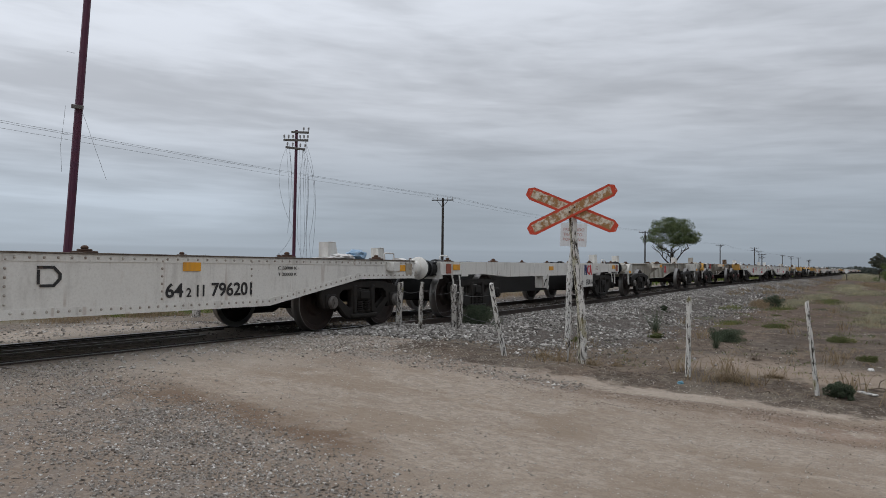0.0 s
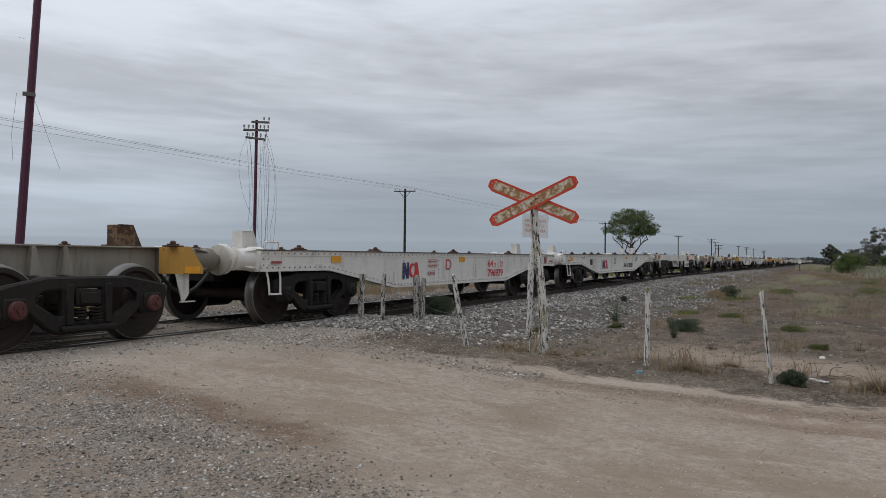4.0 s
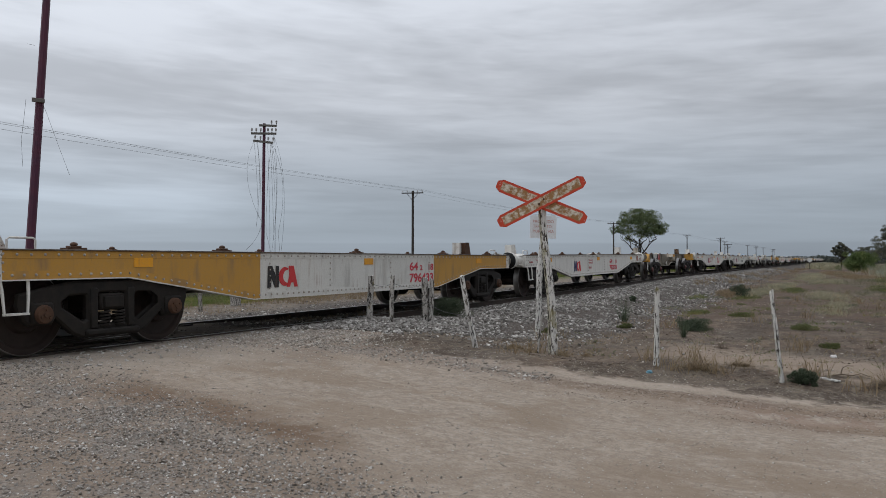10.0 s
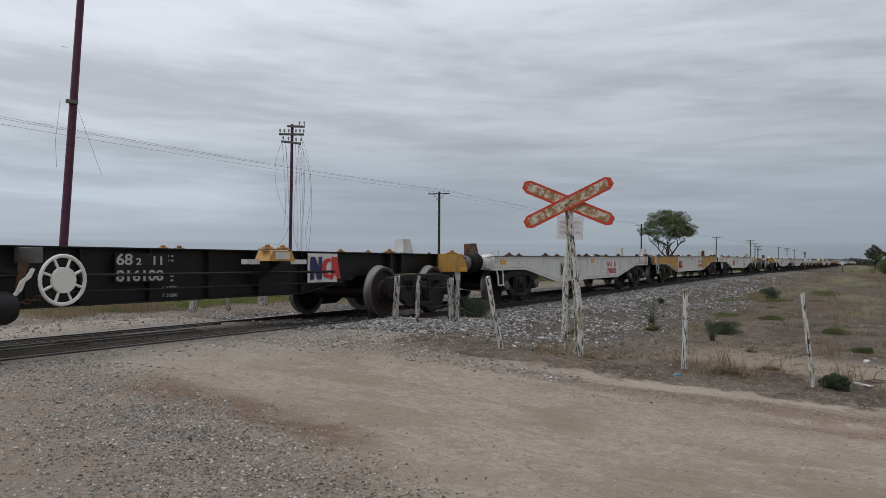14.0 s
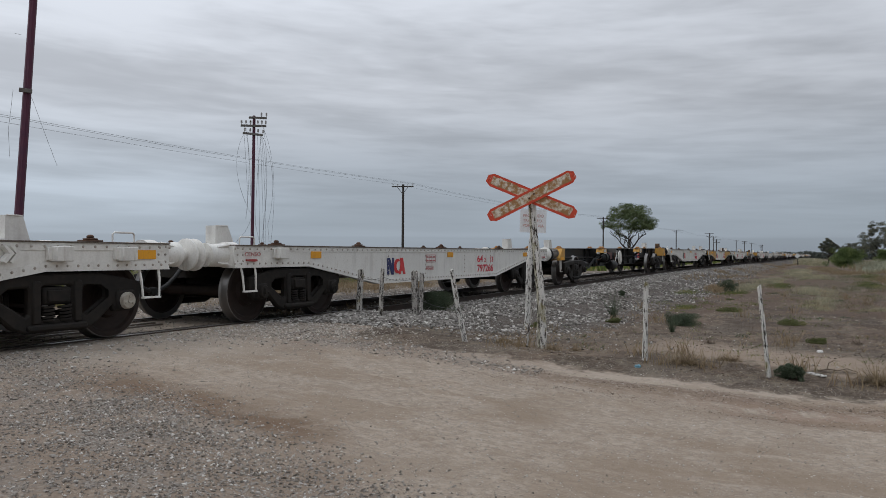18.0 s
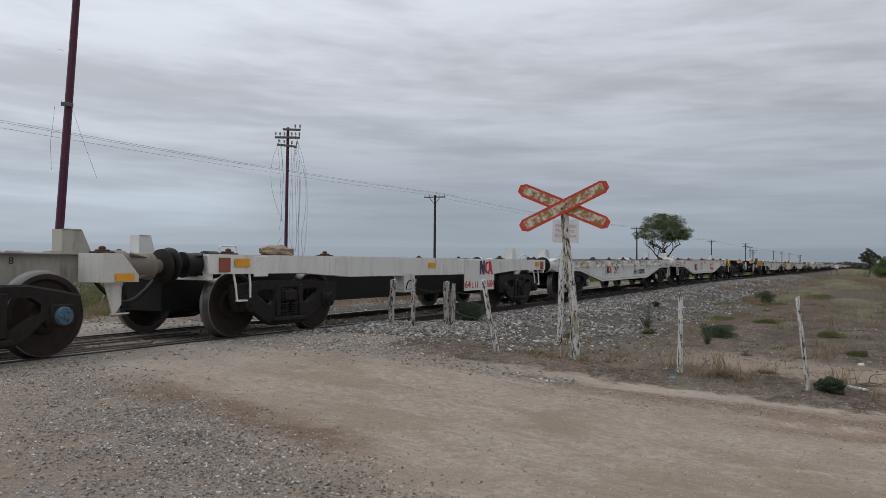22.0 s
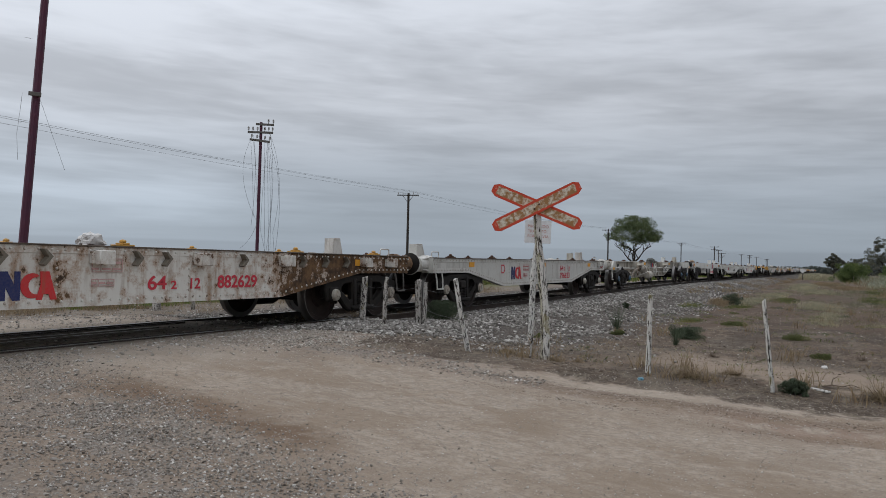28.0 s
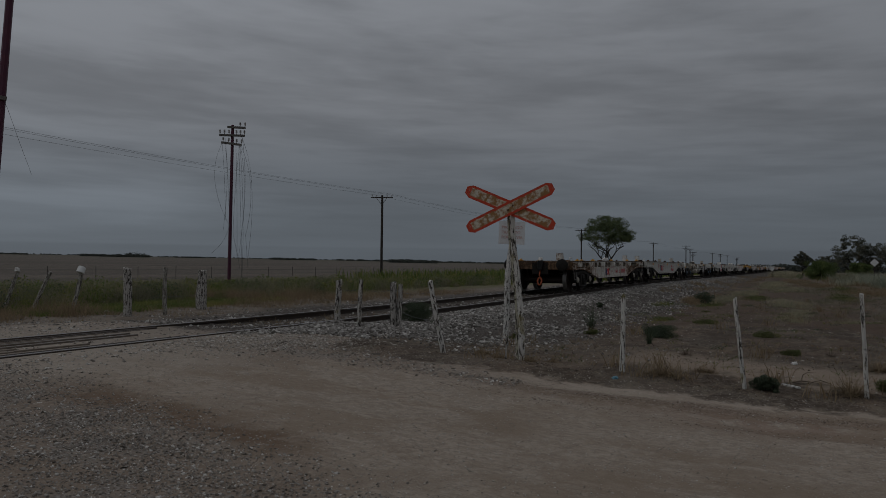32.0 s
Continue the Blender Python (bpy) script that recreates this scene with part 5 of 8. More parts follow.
    if pan:
        x, z, w, h, pm, ink, rows = pan
        add_plate(wg, "number_panel", x + w / 2, z + h / 2, w, h, pm, -y - 0.09)
        for text, tx, tz, th, tw in rows:
            if text.count(" ") == 2:
                write_class(wg, text, x + tx, z + tz, th, tw, ink, -y - 0.096)
            else:
                write(wg, text, x + tx, z + tz, th, tw, ink, -y - 0.096, 0.03)
    if spec.get("logo"):
        x, z, h, c1, c2 = spec["logo"]
        if spec.get("logo_ground"):
            add_plate(wg, "logo_panel", x + 0.9 * h, z + 0.5 * h, 2.1 * h, 1.3 * h, spec["logo_ground"], -y - 0.085)
        logo_parts(wg, x, z, h, -y - 0.10 if (pan or spec.get("logo_ground")) else -y - 0.01, c1, c2)
    if spec.get("load"):
        x, ink = spec["load"]
        write(wg, "C 50000 K", x, 0.97, 0.06, 0.5, ink, -y - 0.006, 0.0)
        write(wg, "T 20000 K", x, 0.87, 0.06, 0.5, ink, -y - 0.006, 0.0)
    if spec.get("gear"):
        g = spec["gear_paint"]
        x = spec["gear"]
        if spec.get("valve"):
            bm = bmesh.new()
            box(bm, -0.28, 0.28, -0.12, 0.12, -0.13, 0.13, 0.02)
            part("valve_box", bm, spec["valve"], wg, "dull red valve box", at=(x - 0.55, -0.98, 0.88))
        bm = bmesh.new()
        lathe(bm, [(-0.40, 0.08), (-0.385, 0.15), (-0.35, 0.172), (0.30, 0.172), (0.37, 0.14), (0.40, 0.06)], 22, "x")
        for u in (-0.22, 0.2):
            box(bm, u - 0.025, u + 0.025, -0.02, 0.36, 0.10, 0.14)
        part("air_reservoir", bm, g, wg, "rounded air reservoir", at=(x + 0.02, -1.0, 0.525))
        bm = bmesh.new()
        lathe(bm, [(-0.50, 0.035), (-0.44, 0.05), (-0.42, 0.075), (-0.36, 0.08), (-0.30, 0.125), (-0.19, 0.14), (-0.185, 0.18), (-0.155, 0.18), (-0.15, 0.145), (0.22, 0.145), (0.225, 0.18), (0.26, 0.18), (0.27, 0.08), (0.32, 0.06)], 22, "x")
        cyl = part("brake_cylinder", bm, g, wg, "flanged brake cylinder", at=(x - 1.13, -1.0, 0.82))
        for u in (-0.17, 0.243):
            for q in range(8):
                bm = bmesh.new()
                lathe(bm, [(-0.03, 0.014), (0.03, 0.014)], 6, "x", (u, 0.163 * math.cos(q * 0.785 + 0.3), 0.163 * math.sin(q * 0.785 + 0.3)))
                part("bolt", bm, g, cyl)
        thin = spec.get("thin_wheel")
        wheel_me = cached("hand%s%s" % (spec["wheel"].name, thin), lambda: wheel_ring_mesh(spec["wheel"], thin))
        part("hand_brake_wheel", wheel_me, None, wg, at=(x + (1.0 if thin else 0.87), -1.12, 0.80), rot=(0, 20, 0))
        light = spec.get("pipe_paint", g)
        bm = bmesh.new()
        tube(bm, [(x - 0.85, -0.98, 0.80), (x - 0.35, -0.98, 0.86), (x - 0.28, -0.98, 0.90), (x - 0.32, -0.98, 0.94), (x - 0.75, -0.97, 0.93)], 0.020, 7)
        tube(bm, [(x - 0.85, -0.99, 0.74), (x - 0.45, -0.99, 0.72), (x - 0.30, -0.99, 0.67), (x - 0.14, -0.99, 0.68), (x - 0.10, -0.98, 0.74), (x - 0.20, -0.97, 0.83)], 0.020, 7)
        tube(bm, [(x - 0.30, -0.95, 0.94), (x - 0.08, -0.95, 0.93), (x - 0.05, -0.95, 0.88), (x - 0.05, -0.95, 0.66)], 0.017, 6)
        part("brake_piping", bm, light, wg)
        bm = bmesh.new()
        tube(bm, [(x - 6.0, -0.84, 0.86), (x - 2.25, -0.88, 0.84)], 0.024, 7)
        tube(bm, [(x - 0.15, -0.90, 0.84), (b + 0.6, -0.88, 0.84)], 0.020, 6)
        tube(bm, [(x + 1.1, -0.92, 0.66), (b + 0.8, -0.9, 0.66)], 0.012, 6)
        part("pull_rod", bm, light, wg, "long slender brake rod")
        bm = bmesh.new()
        tube(bm, [(x - 2.2, -1.04, 0.52), (x - 1.3, -1.04, 0.585), (x + 0.05, -1.03, 0.68)], 0.013, 6)
        part("pull_rod", bm, light, wg)
        rig = spec.get("rig", g)
        bm = bmesh.new()
        tube(bm, [(x - 6.2, -0.80, 0.64), (x - 3.85, -0.86, 0.62)], 0.026, 7)
        lathe(bm, [(-0.42, 0.03), (-0.40, 0.06), (0.36, 0.062), (0.38, 0.03)], 12, "x", (x - 3.42, -0.88, 0.625))
        part("slack_adjuster", bm, rig, wg)
        bm = bmesh.new()
        box(bm, x - 3.55, x - 2.35, -0.80, -0.70, 0.765, 0.785, 0.004)
        box(bm, x - 3.9, x - 2.5, -0.76, -0.72, 0.66, 0.72, 0.004)
        part("guide_plate", bm, rig, wg)
        bm = bmesh.new()
        prism(bm, [(x - 3.25, 0.44), (x - 3.10, 0.44), (x - 2.22, 0.72), (x - 2.22, 0.79), (x - 2.32, 0.80)], -0.96, -0.92)
        prism(bm, [(x - 2.12, 0.80), (x - 1.98, 0.80), (x - 1.42, 0.985), (x - 1.55, 1.0)], -1.02, -0.90)
        part("brake_lever", bm, rig, wg)
        bm = bmesh.new()
        lathe(bm, [(-0.03, 0.105), (-0.015, 0.105), (-0.012, 0.075), (0.012, 0.075), (0.015, 0.105), (0.03, 0.105)], 18, "y", (x - 2.28, -1.0, 0.70))
        part("chain_pulley", bm, rig, wg)
        bm = bmesh.new()
        prism(bm, [(x + 0.02, 1.0), (x + 0.62, 0.86), (x + 0.62, 0.56), (x + 0.52, 0.56), (x + 0.50, 0.84), (x + 0.02, 0.95)], -1.02, -0.99)
        part("wheel_bracket", bm, g, wg)
        for p0, p1, sag, count in (((x - 2.2, 0.765), (x - 1.66, 0.81), 0.03, 9), ((x - 2.34, 0.62), (x - 2.16, 0.53), 0.02, 4), ((x + 0.08, 0.68), (x + 0.75, 0.66), 0.10, 13)):
            bm = bmesh.new()
            for i in range(count):
                u = i / (count - 1)
                cx, cz = p0[0] + (p1[0] - p0[0]) * u, p0[1] + (p1[1] - p0[1]) * u - sag * math.sin(math.pi * u)
                tube(bm, [(cx + 0.042 * math.cos(t), -1.03 + (0.022 * math.sin(t) if i % 2 else 0), cz + (0 if i % 2 else 0.022 * math.sin(t))) for t in np.linspace(0, 6.283, 8)], 0.010, 4)
            part("brake_chain", bm, RUST, wg)
    HALF[wg.name] = hl + 0.57
    return wg


# place of each wagon's middle on the line at 0 s
def distance(t):
    """Metres run since the start of the clip; the train gathers speed slowly."""
    return 6.1 * t + 0.01125 * t * t


def roll_in(wagon, middle):
    WAGONS.append((wagon, middle))
    return wagon


def build_train():
    W = {}
    W[0] = roll_in(fishbelly(WHITE, "white riveted flat wagon with black number and bags aboard", dict(number=("64 2 11 796201",), ink=INK, load=True, print_x=-3.56, reflect=(-6.0, 1.4, 6.2), logo_at=(-2.28, 0.61, 0.33), lever_paint=OCHRE, levers=(-1,), guides=((-6.4, 1), (4.84, 0)), pockets=(5.88,), redplate=True, red=RUSTYCREAM, red_x=6.46)), 5.36)
    add_plate(W[0], "dark_patch", -3.76, 0.88, 0.28, 0.2, INK, SIDE - 0.008)
    W[1] = roll_in(fishbelly(WHITE, "white riveted flat wagon with large red number", dict(number=("64 2 12", "796979"), redplate=True, cap=IRON)), -9.1)
    W[2] = roll_in(spine(BEIGE, OCHRE, "dirty beige skeletal wagon with ochre ends and white panel", dict(hl=5.8, bc=4.06, corner_long=0.38, top=1.15, deep=0.56, run=2.6, ribs=5, cap=MAROON, locks=False, head=CREAM, core=TAUPE, beam=TAUPE, guides=((-4.55, 0, -0.5, CREAM), (5.15, 1, -0.5, DARKRUST)), arm=RUSTYCREAM, arms=(0.05,), tank=0.6, load=(-3.35, INK), panel=(-2.25, 0.53, 1.31, 0.62, WHITE2, INK, (("64 2 13", 0.03, 0.29, 0.17, 0.70), ("007179", 0.03, 0.05, 0.16, 0.83))), logo=(-1.51, 0.86, 0.28, INK, SCARLET))), -22.7)
    W[3] = roll_in(fishbelly(WHITE, "white riveted flat wagon with red number and navy and red mark", dict(number=("64 2 18", "792028"), redplate=True, notch=False, cap=IRON)), -36.33)
    W[4] = roll_in(fishbelly(CHIPPED, "white flat wagon with ochre yellow ends and rusty lamp bracket", dict(print=False, number=("64 2 18", "796433"), zones=[(-6.5, -2.66, OCHRE), (2.66, 6.5, OCHRE)], end_paint=OCHRE, head=BLACK, buffer=TAUPE, guide_paint=RUSTY, levers=(), logo=(INK, SCARLET), cap=RUST, notch=False)), -50.85)
    W[5] = roll_in(fishbelly(CHIPPED, "dull white flat wagon with chipped paint and dark mark", dict(print=False, number=("64 2 12", "798082"), pockets=(5.6,), reflect=(-6.2, 0.2, 6.25), levers=(1,), lever_z=0.90, head=BLACK, logo=(INK, SCARLET), guides=((4.98, 0),), notch=False)), -65.36)
    W[6] = roll_in(spine(BLACK, OCHRE, "black skeletal wagon with yellow corner boxes and brown wheels", dict(hl=8.62, bc=6.82, top=1.17, deep=0.50, ribs=9, arms=(-3.2, 2.85), valve=MAROON, cap=IRON, frame="flat", head=BLACK, buffer=STEEL, core=BLACK, beam=STEEL, arm=OCHRE, arm_plate=WHITE2, logo=(4.10, 0.71, 0.37, NAVY, SCARLET), logo_ground=WHITE, gear=-1.38, gear_paint=BLACK, wheel=WHITE, lock=AMBERLOCK, pipe_paint=IRON, panel=(0.44, 0.74, 0.8, 0.36, BLACK, PALE, (("68 2 11", 0.02, 0.22, 0.13, 0.68), ("816108", 0.02, 0.02, 0.13, 0.70))))), -81.95)
    W[7] = roll_in(fishbelly(CLEAN, "clean white riveted flat wagon with a navy and red mark", dict(number=("64 2 13", "797266"), pockets=(-5.7,), lever_z=0.925, cap=IRON, redplate=True, notch=False)), -98.48)
    W[8] = roll_in(fishbelly(CLEAN, "white flat wagon with tie-down lugs and black stencilled number", dict(number=("64 2 12 802298",), ink=INK, right_step=True, levers=(), reflect=(-4.75, -1.8, 6.3), lugs=True, logo_at=(-2.3, 0.70, 0.24), logo=(INK, SCARLET), notch_x=-1.35, cap=CREAM)), -113.0)
    W[9] = roll_in(box_side(CLEAN, "white box-beam flat wagon with a deep red-lettered panel", dict(number=("64 2 11", "811604"), panel=1.12)), -126.6)
    W[10] = roll_in(spine(CREAM, WHITE2, "cream skeletal wagon with exposed brake gear and a handwheel", dict(hl=8.72, bc=6.86, ribs=12, arms=(-3.1, 2.5), cap=BLUECAP, head=CREAM, buffer=CREAM, lock=RUST, guides=((-8.2, 0, 0.5, CREAM), (8.36, 1, -0.5, CREAM)), right_buffer=(IRON, TAUPE), gear=-1.35, rig=DUNRIG, gear_paint=GEARWHITE, pipe_paint=WHITE2, thin_wheel=True, wheel=WHITE2, panel=(3.66, 0.58, 1.07, 0.55, WHITE, INK, (("68 2 11", 0.05, 0.30, 0.17, 0.93), ("816637", 0.05, 0.06, 0.17, 0.95))), logo=(0.6, 0.86, 0.2, NAVY, SCARLET), load=(4.95, INK))), -142.25)
    W[11] = roll_in(fishbelly(WHITE2, "white riveted flat wagon with bright red number", dict(number=("64 2 12", "796623"), redplate=True, red=MAROONRED, red_x=6.3, cap=CREAM, levers=(1,), pockets=(5.9,), reflect=(-4.75, 0.2, 4.75), guides=((-6.4, 1), (5.42, 0)), notch_x=-3.0, logo_at=(-2.3, 0.62, 0.33))), -158.8)
    W[12] = roll_in(fishbelly(EATEN, "badly rusted white flat wagon, the last, with end lamp", dict(number=("64 2 12 882629",), lugs=True, guide_paint=RUSTY, end_paint=DARKRUST, head=IRON, buffer=DARKRUST, tail=True, fitting=RUSTY, lug_paint=TAUPE, ears=(0.0,), step_paint=STEEL, rivet=RUSTY, lock=OCHRE, logo_at=(-1.60, 0.55, 0.30), levers=(), reflect=(-4.35, 4.95), right_step=True, notch=False, print_x=-0.52, num_x=0.28, num_w=1.98, cap=CREAM, logo=(NAVY, SCARLET))), -173.2)
    for no, x in ((7, -6.45), (3, -5.93)):
        write(W[no], "CENSO", x, 0.985, 0.055, 0.34, PINKPRINT, SIDE - 0.006, 0.0)
    # small print, brake lever and end box of the black wagon
    w = W[6]
    write(w, "C 50000", 1.22, 0.635, 0.045, 0.25, PALE, -0.626, 0.0)
    write(w, "T 20000", 1.22, 0.535, 0.045, 0.25, PALE, -0.626, 0.0)
    for z, runs in ((1.06, ((0, 0.07), (0.09, 0.17), (0.20, 0.24))), (1.0, ((0, 0.07), (0.09, 0.17), (0.20, 0.24))), (0.90, ((0.0, 0.06), (0.09, 0.15))), (0.80, ((-0.03, 0.05), (0.11, 0.15), (0.19, 0.25))), (0.74, ((0.02, 0.05), (0.12, 0.15), (0.20, 0.24)))):
        for a, b in runs:
            bm = bmesh.new()
            box(bm, a, b, -0.003, 0, 0, 0.022)
            part("small_print", bm, PALE, w, at=(1.16, -0.622, z))
    bm = bmesh.new()
    prism(bm, [(-0.82, 0.93), (-0.88, 0.84), (-0.94, 0.80), (-0.98, 0.70), (-1.03, 0.64), (-0.98, 0.65), (-0.92, 0.71), (-0.89, 0.79), (-0.83, 0.83), (-0.79, 0.92)], -1.07, -1.045)
    part("brake_lever", bm, WHITE, w, "white hand brake lever")
    bm = bmesh.new()
    prism(bm, [(-0.93, 0.98), (-0.83, 0.98), (-0.90, 0.70), (-0.96, 0.70)], -1.03, -1.0)
    part("lever_post", bm, RUST, w)
    bm = bmesh.new()
    box(bm, -0.76, -0.66, -1.0, -0.64, 0.98, 1.145, 0.004)
    part("lever_bracket", bm, STEEL, w)
    add_guides(W[5], ((-6.5, 1),), 1.145, DARKRUST, -0.62)
    write(W[11], "7", 6.05, 0.86, 0.07, 0.045, MAROONRED, SIDE - 0.013, 0.0)
    write(W[11], "5", 4.38, 0.79, 0.07, 0.045, MAROONRED, SIDE - 0.013, 0.0)
    write(W[10], "8", 7.52, 1.0, 0.075, 0.05, INK, -0.626, 0.0)
    for mat, pts in ((WHITE, [(0.06, 0.25), (0.03, 0.16), (-0.03, 0.06), (0.0, 0.05), (0.06, 0.15), (0.085, 0.25)]), (SCARLET, [(-0.032, 0.058), (-0.06, -0.02), (-0.03, -0.035), (-0.002, 0.048)])):
        bm = bmesh.new()
        prism(bm, pts, -0.006, 0.006)
        part("warning_tape", bm, mat, W[11], "red and white tape hanging at the coupling", at=(7.02, -1.0, 0.58))
    write(W[3], "7", 6.12, 0.862, 0.07, 0.045, RED, SIDE - 0.013, 0.0)
    write(W[3], "5", 4.32, 0.745, 0.07, 0.045, RED, SIDE - 0.013, 0.0)
    write(W[0], "SALIO BJ", -4.92, 1.02, 0.045, 0.34, INK, SIDE - 0.006, 0.01)
    write(W[10], "2  SALIO BJ", -7.72, 0.98, 0.06, 0.62, INK, -0.626, 0.01)
    add_plate(W[10], "dark_patch", -5.45, 0.93, 0.26, 0.18, INK, -0.626)
    # dark discs on the web stand in for the shaded insides of round openings
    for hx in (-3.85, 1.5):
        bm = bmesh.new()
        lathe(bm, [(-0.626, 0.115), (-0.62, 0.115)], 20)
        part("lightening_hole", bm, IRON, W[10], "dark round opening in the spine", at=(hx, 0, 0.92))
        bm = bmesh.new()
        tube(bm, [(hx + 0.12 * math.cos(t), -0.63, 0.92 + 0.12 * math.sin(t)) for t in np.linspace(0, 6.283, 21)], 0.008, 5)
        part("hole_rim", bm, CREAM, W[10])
    add_plate(W[2], "reflector", -0.84, 0.87, 0.18, 0.09, ORANGE, -0.63)
    add_plate(W[2], "grey_patch", -1.12, 0.66, 0.20, 0.18, GREYMARK, -0.716)
    w = W[12]
    bm = bmesh.new()
    box(bm, -0.08, 0.08, -0.10, 0.10, -0.20, 0.16, 0.02)
    lamp = part("tail_device", bm, BLACK, w, "black tail device with a white cap", at=(-6.66, -0.02, 1.0))
    bm = bmesh.new()
    lathe(bm, [(0.16, 0.075), (0.25, 0.075), (0.27, 0.06)], 12, "z")
    part("cap", bm, WHITE, lamp)
    bm = bmesh.new()
    tube(bm, [(-6.66, 0, 0.80), (-6.72, 0, 0.62), (-6.66, 0.0, 0.52)], 0.025, 6)
    tube(bm, [(-6.70 + 0.02 * math.sin(a), 0.075 * math.cos(a), 0.40 + 0.13 * math.sin(a)) for a in np.linspace(0, 6.283, 14)], 0.03, 6)
    part("screw_coupling", bm, HOOK, w, "orange-red screw coupling hanging down")
    bm = bmesh.new()
    tube(bm, [(-6.62, 0.1, 0.92), (-6.72, 0.1, 0.72), (-6.68, 0.1, 0.50)], 0.05, 6)
    tube(bm, [(-6.70, 0.1 + 0.07 * math.cos(a), 0.42 + 0.12 * math.sin(a)) for a in np.linspace(0, 6.283, 12)], 0.032, 6)
    part("screw_coupling", bm, MAROON, W[3], "dark red screw coupling hanging down")
    # the wagons ahead
    order = ["box", "cream", "brown", "f1", "f7", "brown", "black", "f4", "f3", "cream", "f5", "f8", "black", "f4", "brown", "f7", "f11", "cream", "f1", "f3", "f5", "brown", "f8", "f7", "black", "f1", "f3", "f11"]
    src = dict(f1=1, f3=3, f4=4, f5=5, f7=7, f8=8, f11=11, brown=2, black=6)
    made, front = {}, 12.55
    made["box"] = box_side(WHITE, "white box-beam flat wagon with black-lettered panel", dict(number=("64 2 12", "610816"), panel=1.6, ink=INK))
    made["cream"] = spine(CREAM, WHITE2, "short cream skeletal wagon with tall wheels showing", dict(hl=5.75, bc=4.06, deep=0.56, run=2.6, ribs=5, cap=STEEL, core=TAUPE, beam=CREAM, arms=(-1.2,), head=CREAM, buffer=CREAM, logo=(1.5, 0.74, 0.3, INK, SCARLET), load=None))
    first = set()
    for key in order:
        base = made.get(key) or W[src[key]]
        if key in made and key not in first:
            ob = base
            first.add(key)
        else:
            ob = copy_thing(base, Matrix())
            HALF[ob.name] = HALF[base.name]
        half = HALF[base.name]
        roll_in(ob, front + half)
        front += 2 * half + 0.02
    return W


GREYMARK = paint("grey_stencil", (0.36, 0.355, 0.35), 0.2, 0.2)
AMBERLOCK = paint("worn_amber_casting", (0.36, 0.16, 0.03), 0.25, 0.4)
PALE = paint("pale_lettering", (0.42, 0.41, 0.39), 0.2, 0.2)
BLUECAP = paint("blue_grey_cap", (0.06, 0.12, 0.18), 0.1, 0.4)
HOOK = paint("orange_red_hook", (0.42, 0.09, 0.03), 0.2, 0.4)
build_train()


def bag_mesh(sx, sy, sz, mat, seed):
    bm = bmesh.new()
    bmesh.ops.create_icosphere(bm, subdivisions=3, radius=1.0)
    for v in bm.verts:
        d = 1 + 0.35 * noise.noise(v.co * 2.1 + Vector((seed, 0, 0))) + 0.18 * noise.noise(v.co * 5.3 + Vector((0, seed, 0)))
        v.co = Vector((v.co.x * sx * d, v.co.y * sy * d, max(0.0, (v.co.z * d + 0.45) * sz)))
    return mesh_of(bm, "bag", mat)


LOADS = []


def load_on(wagon_no, name, me, label, x, y, z):
    ob = tagged(new(name, me), label, "litter", "rubbish riding on the wagons")
    LOADS.append((ob, wagon_no, (x, y, z)))


load_on(0, "plastic_bag", bag_mesh(0.21, 0.15, 0.11, BLUEBAG, 3), "crumpled blue plastic bag on the wagon deck", 5.22, -0.95, 1.147)
load_on(0, "plastic_bag", bag_mesh(0.28, 0.14, 0.055, WHITEBAG, 9), "flattened white plastic bag on the wagon deck", 4.72, -1.03, 1.147)
load_on(9, "sack", bag_mesh(0.32, 0.18, 0.10, TANBAG, 5), "limp tan sack slumped on the wagon deck", -4.2, -0.9, 1.142)
load_on(10, "rubbish_bag", bag_mesh(0.25, 0.2, 0.13, DARKBAG, 7), "dark green rubbish bag on the wagon spine", 2.3, -0.35, 1.132)
load_on(12, "plastic_bag", bag_mesh(0.15, 0.13, 0.10, WHITEBAG, 2), "dirty white plastic bag on the rusted deck", -0.28, -0.9, 1.147)
load_on(4, "scrap_plate", guide_mesh(RUST, 0.0), "rusted scrap of plate on the wagon deck", 5.05, -0.85, 1.147)


# ---- fence posts and the crossing sign ----
def post_mesh(height, r, seed, split=False, mat=POST):
    bm = bmesh.new()
    rings = []
    n, k = 9, 10
    for i in range(n):
        z = -0.25 + (height + 0.25) * i / (n - 1)
        q = r * (1.12 - 0.22 * i / (n - 1))
        ring = []
        for j in range(k):
            a = 2 * math.pi * j / k
            d = q * (1 + 0.28 * noise.noise(Vector((math.cos(a) * 1.5 + seed, math.sin(a) * 1.5, z * 2.2))))
            ring.append(bm.verts.new((d * math.cos(a) + 0.02 * math.sin(z * 3 + seed), d * math.sin(a), z + (0.05 * noise.noise(Vector((a, seed, 1))) if i == n - 1 else 0))))
        rings.append(ring)
    for i in range(n - 1):
        for j in range(k):
            bm.faces.new((rings[i][j], rings[i][(j + 1) % k], rings[i + 1][(j + 1) % k], rings[i + 1][j]))
    bm.faces.new(rings[-1])
    if split:
        box(bm, -r * 0.12, r * 0.12, -r * 1.25, -r * 0.7, 0.1, height * 0.97)
    return mesh_of(bm, "fence_post", mat)


POSTS = {}
DULLPLATE = plain("dull_white_plate", (0.72, 0.72, 0.70), 0.3, 15, 0.6)


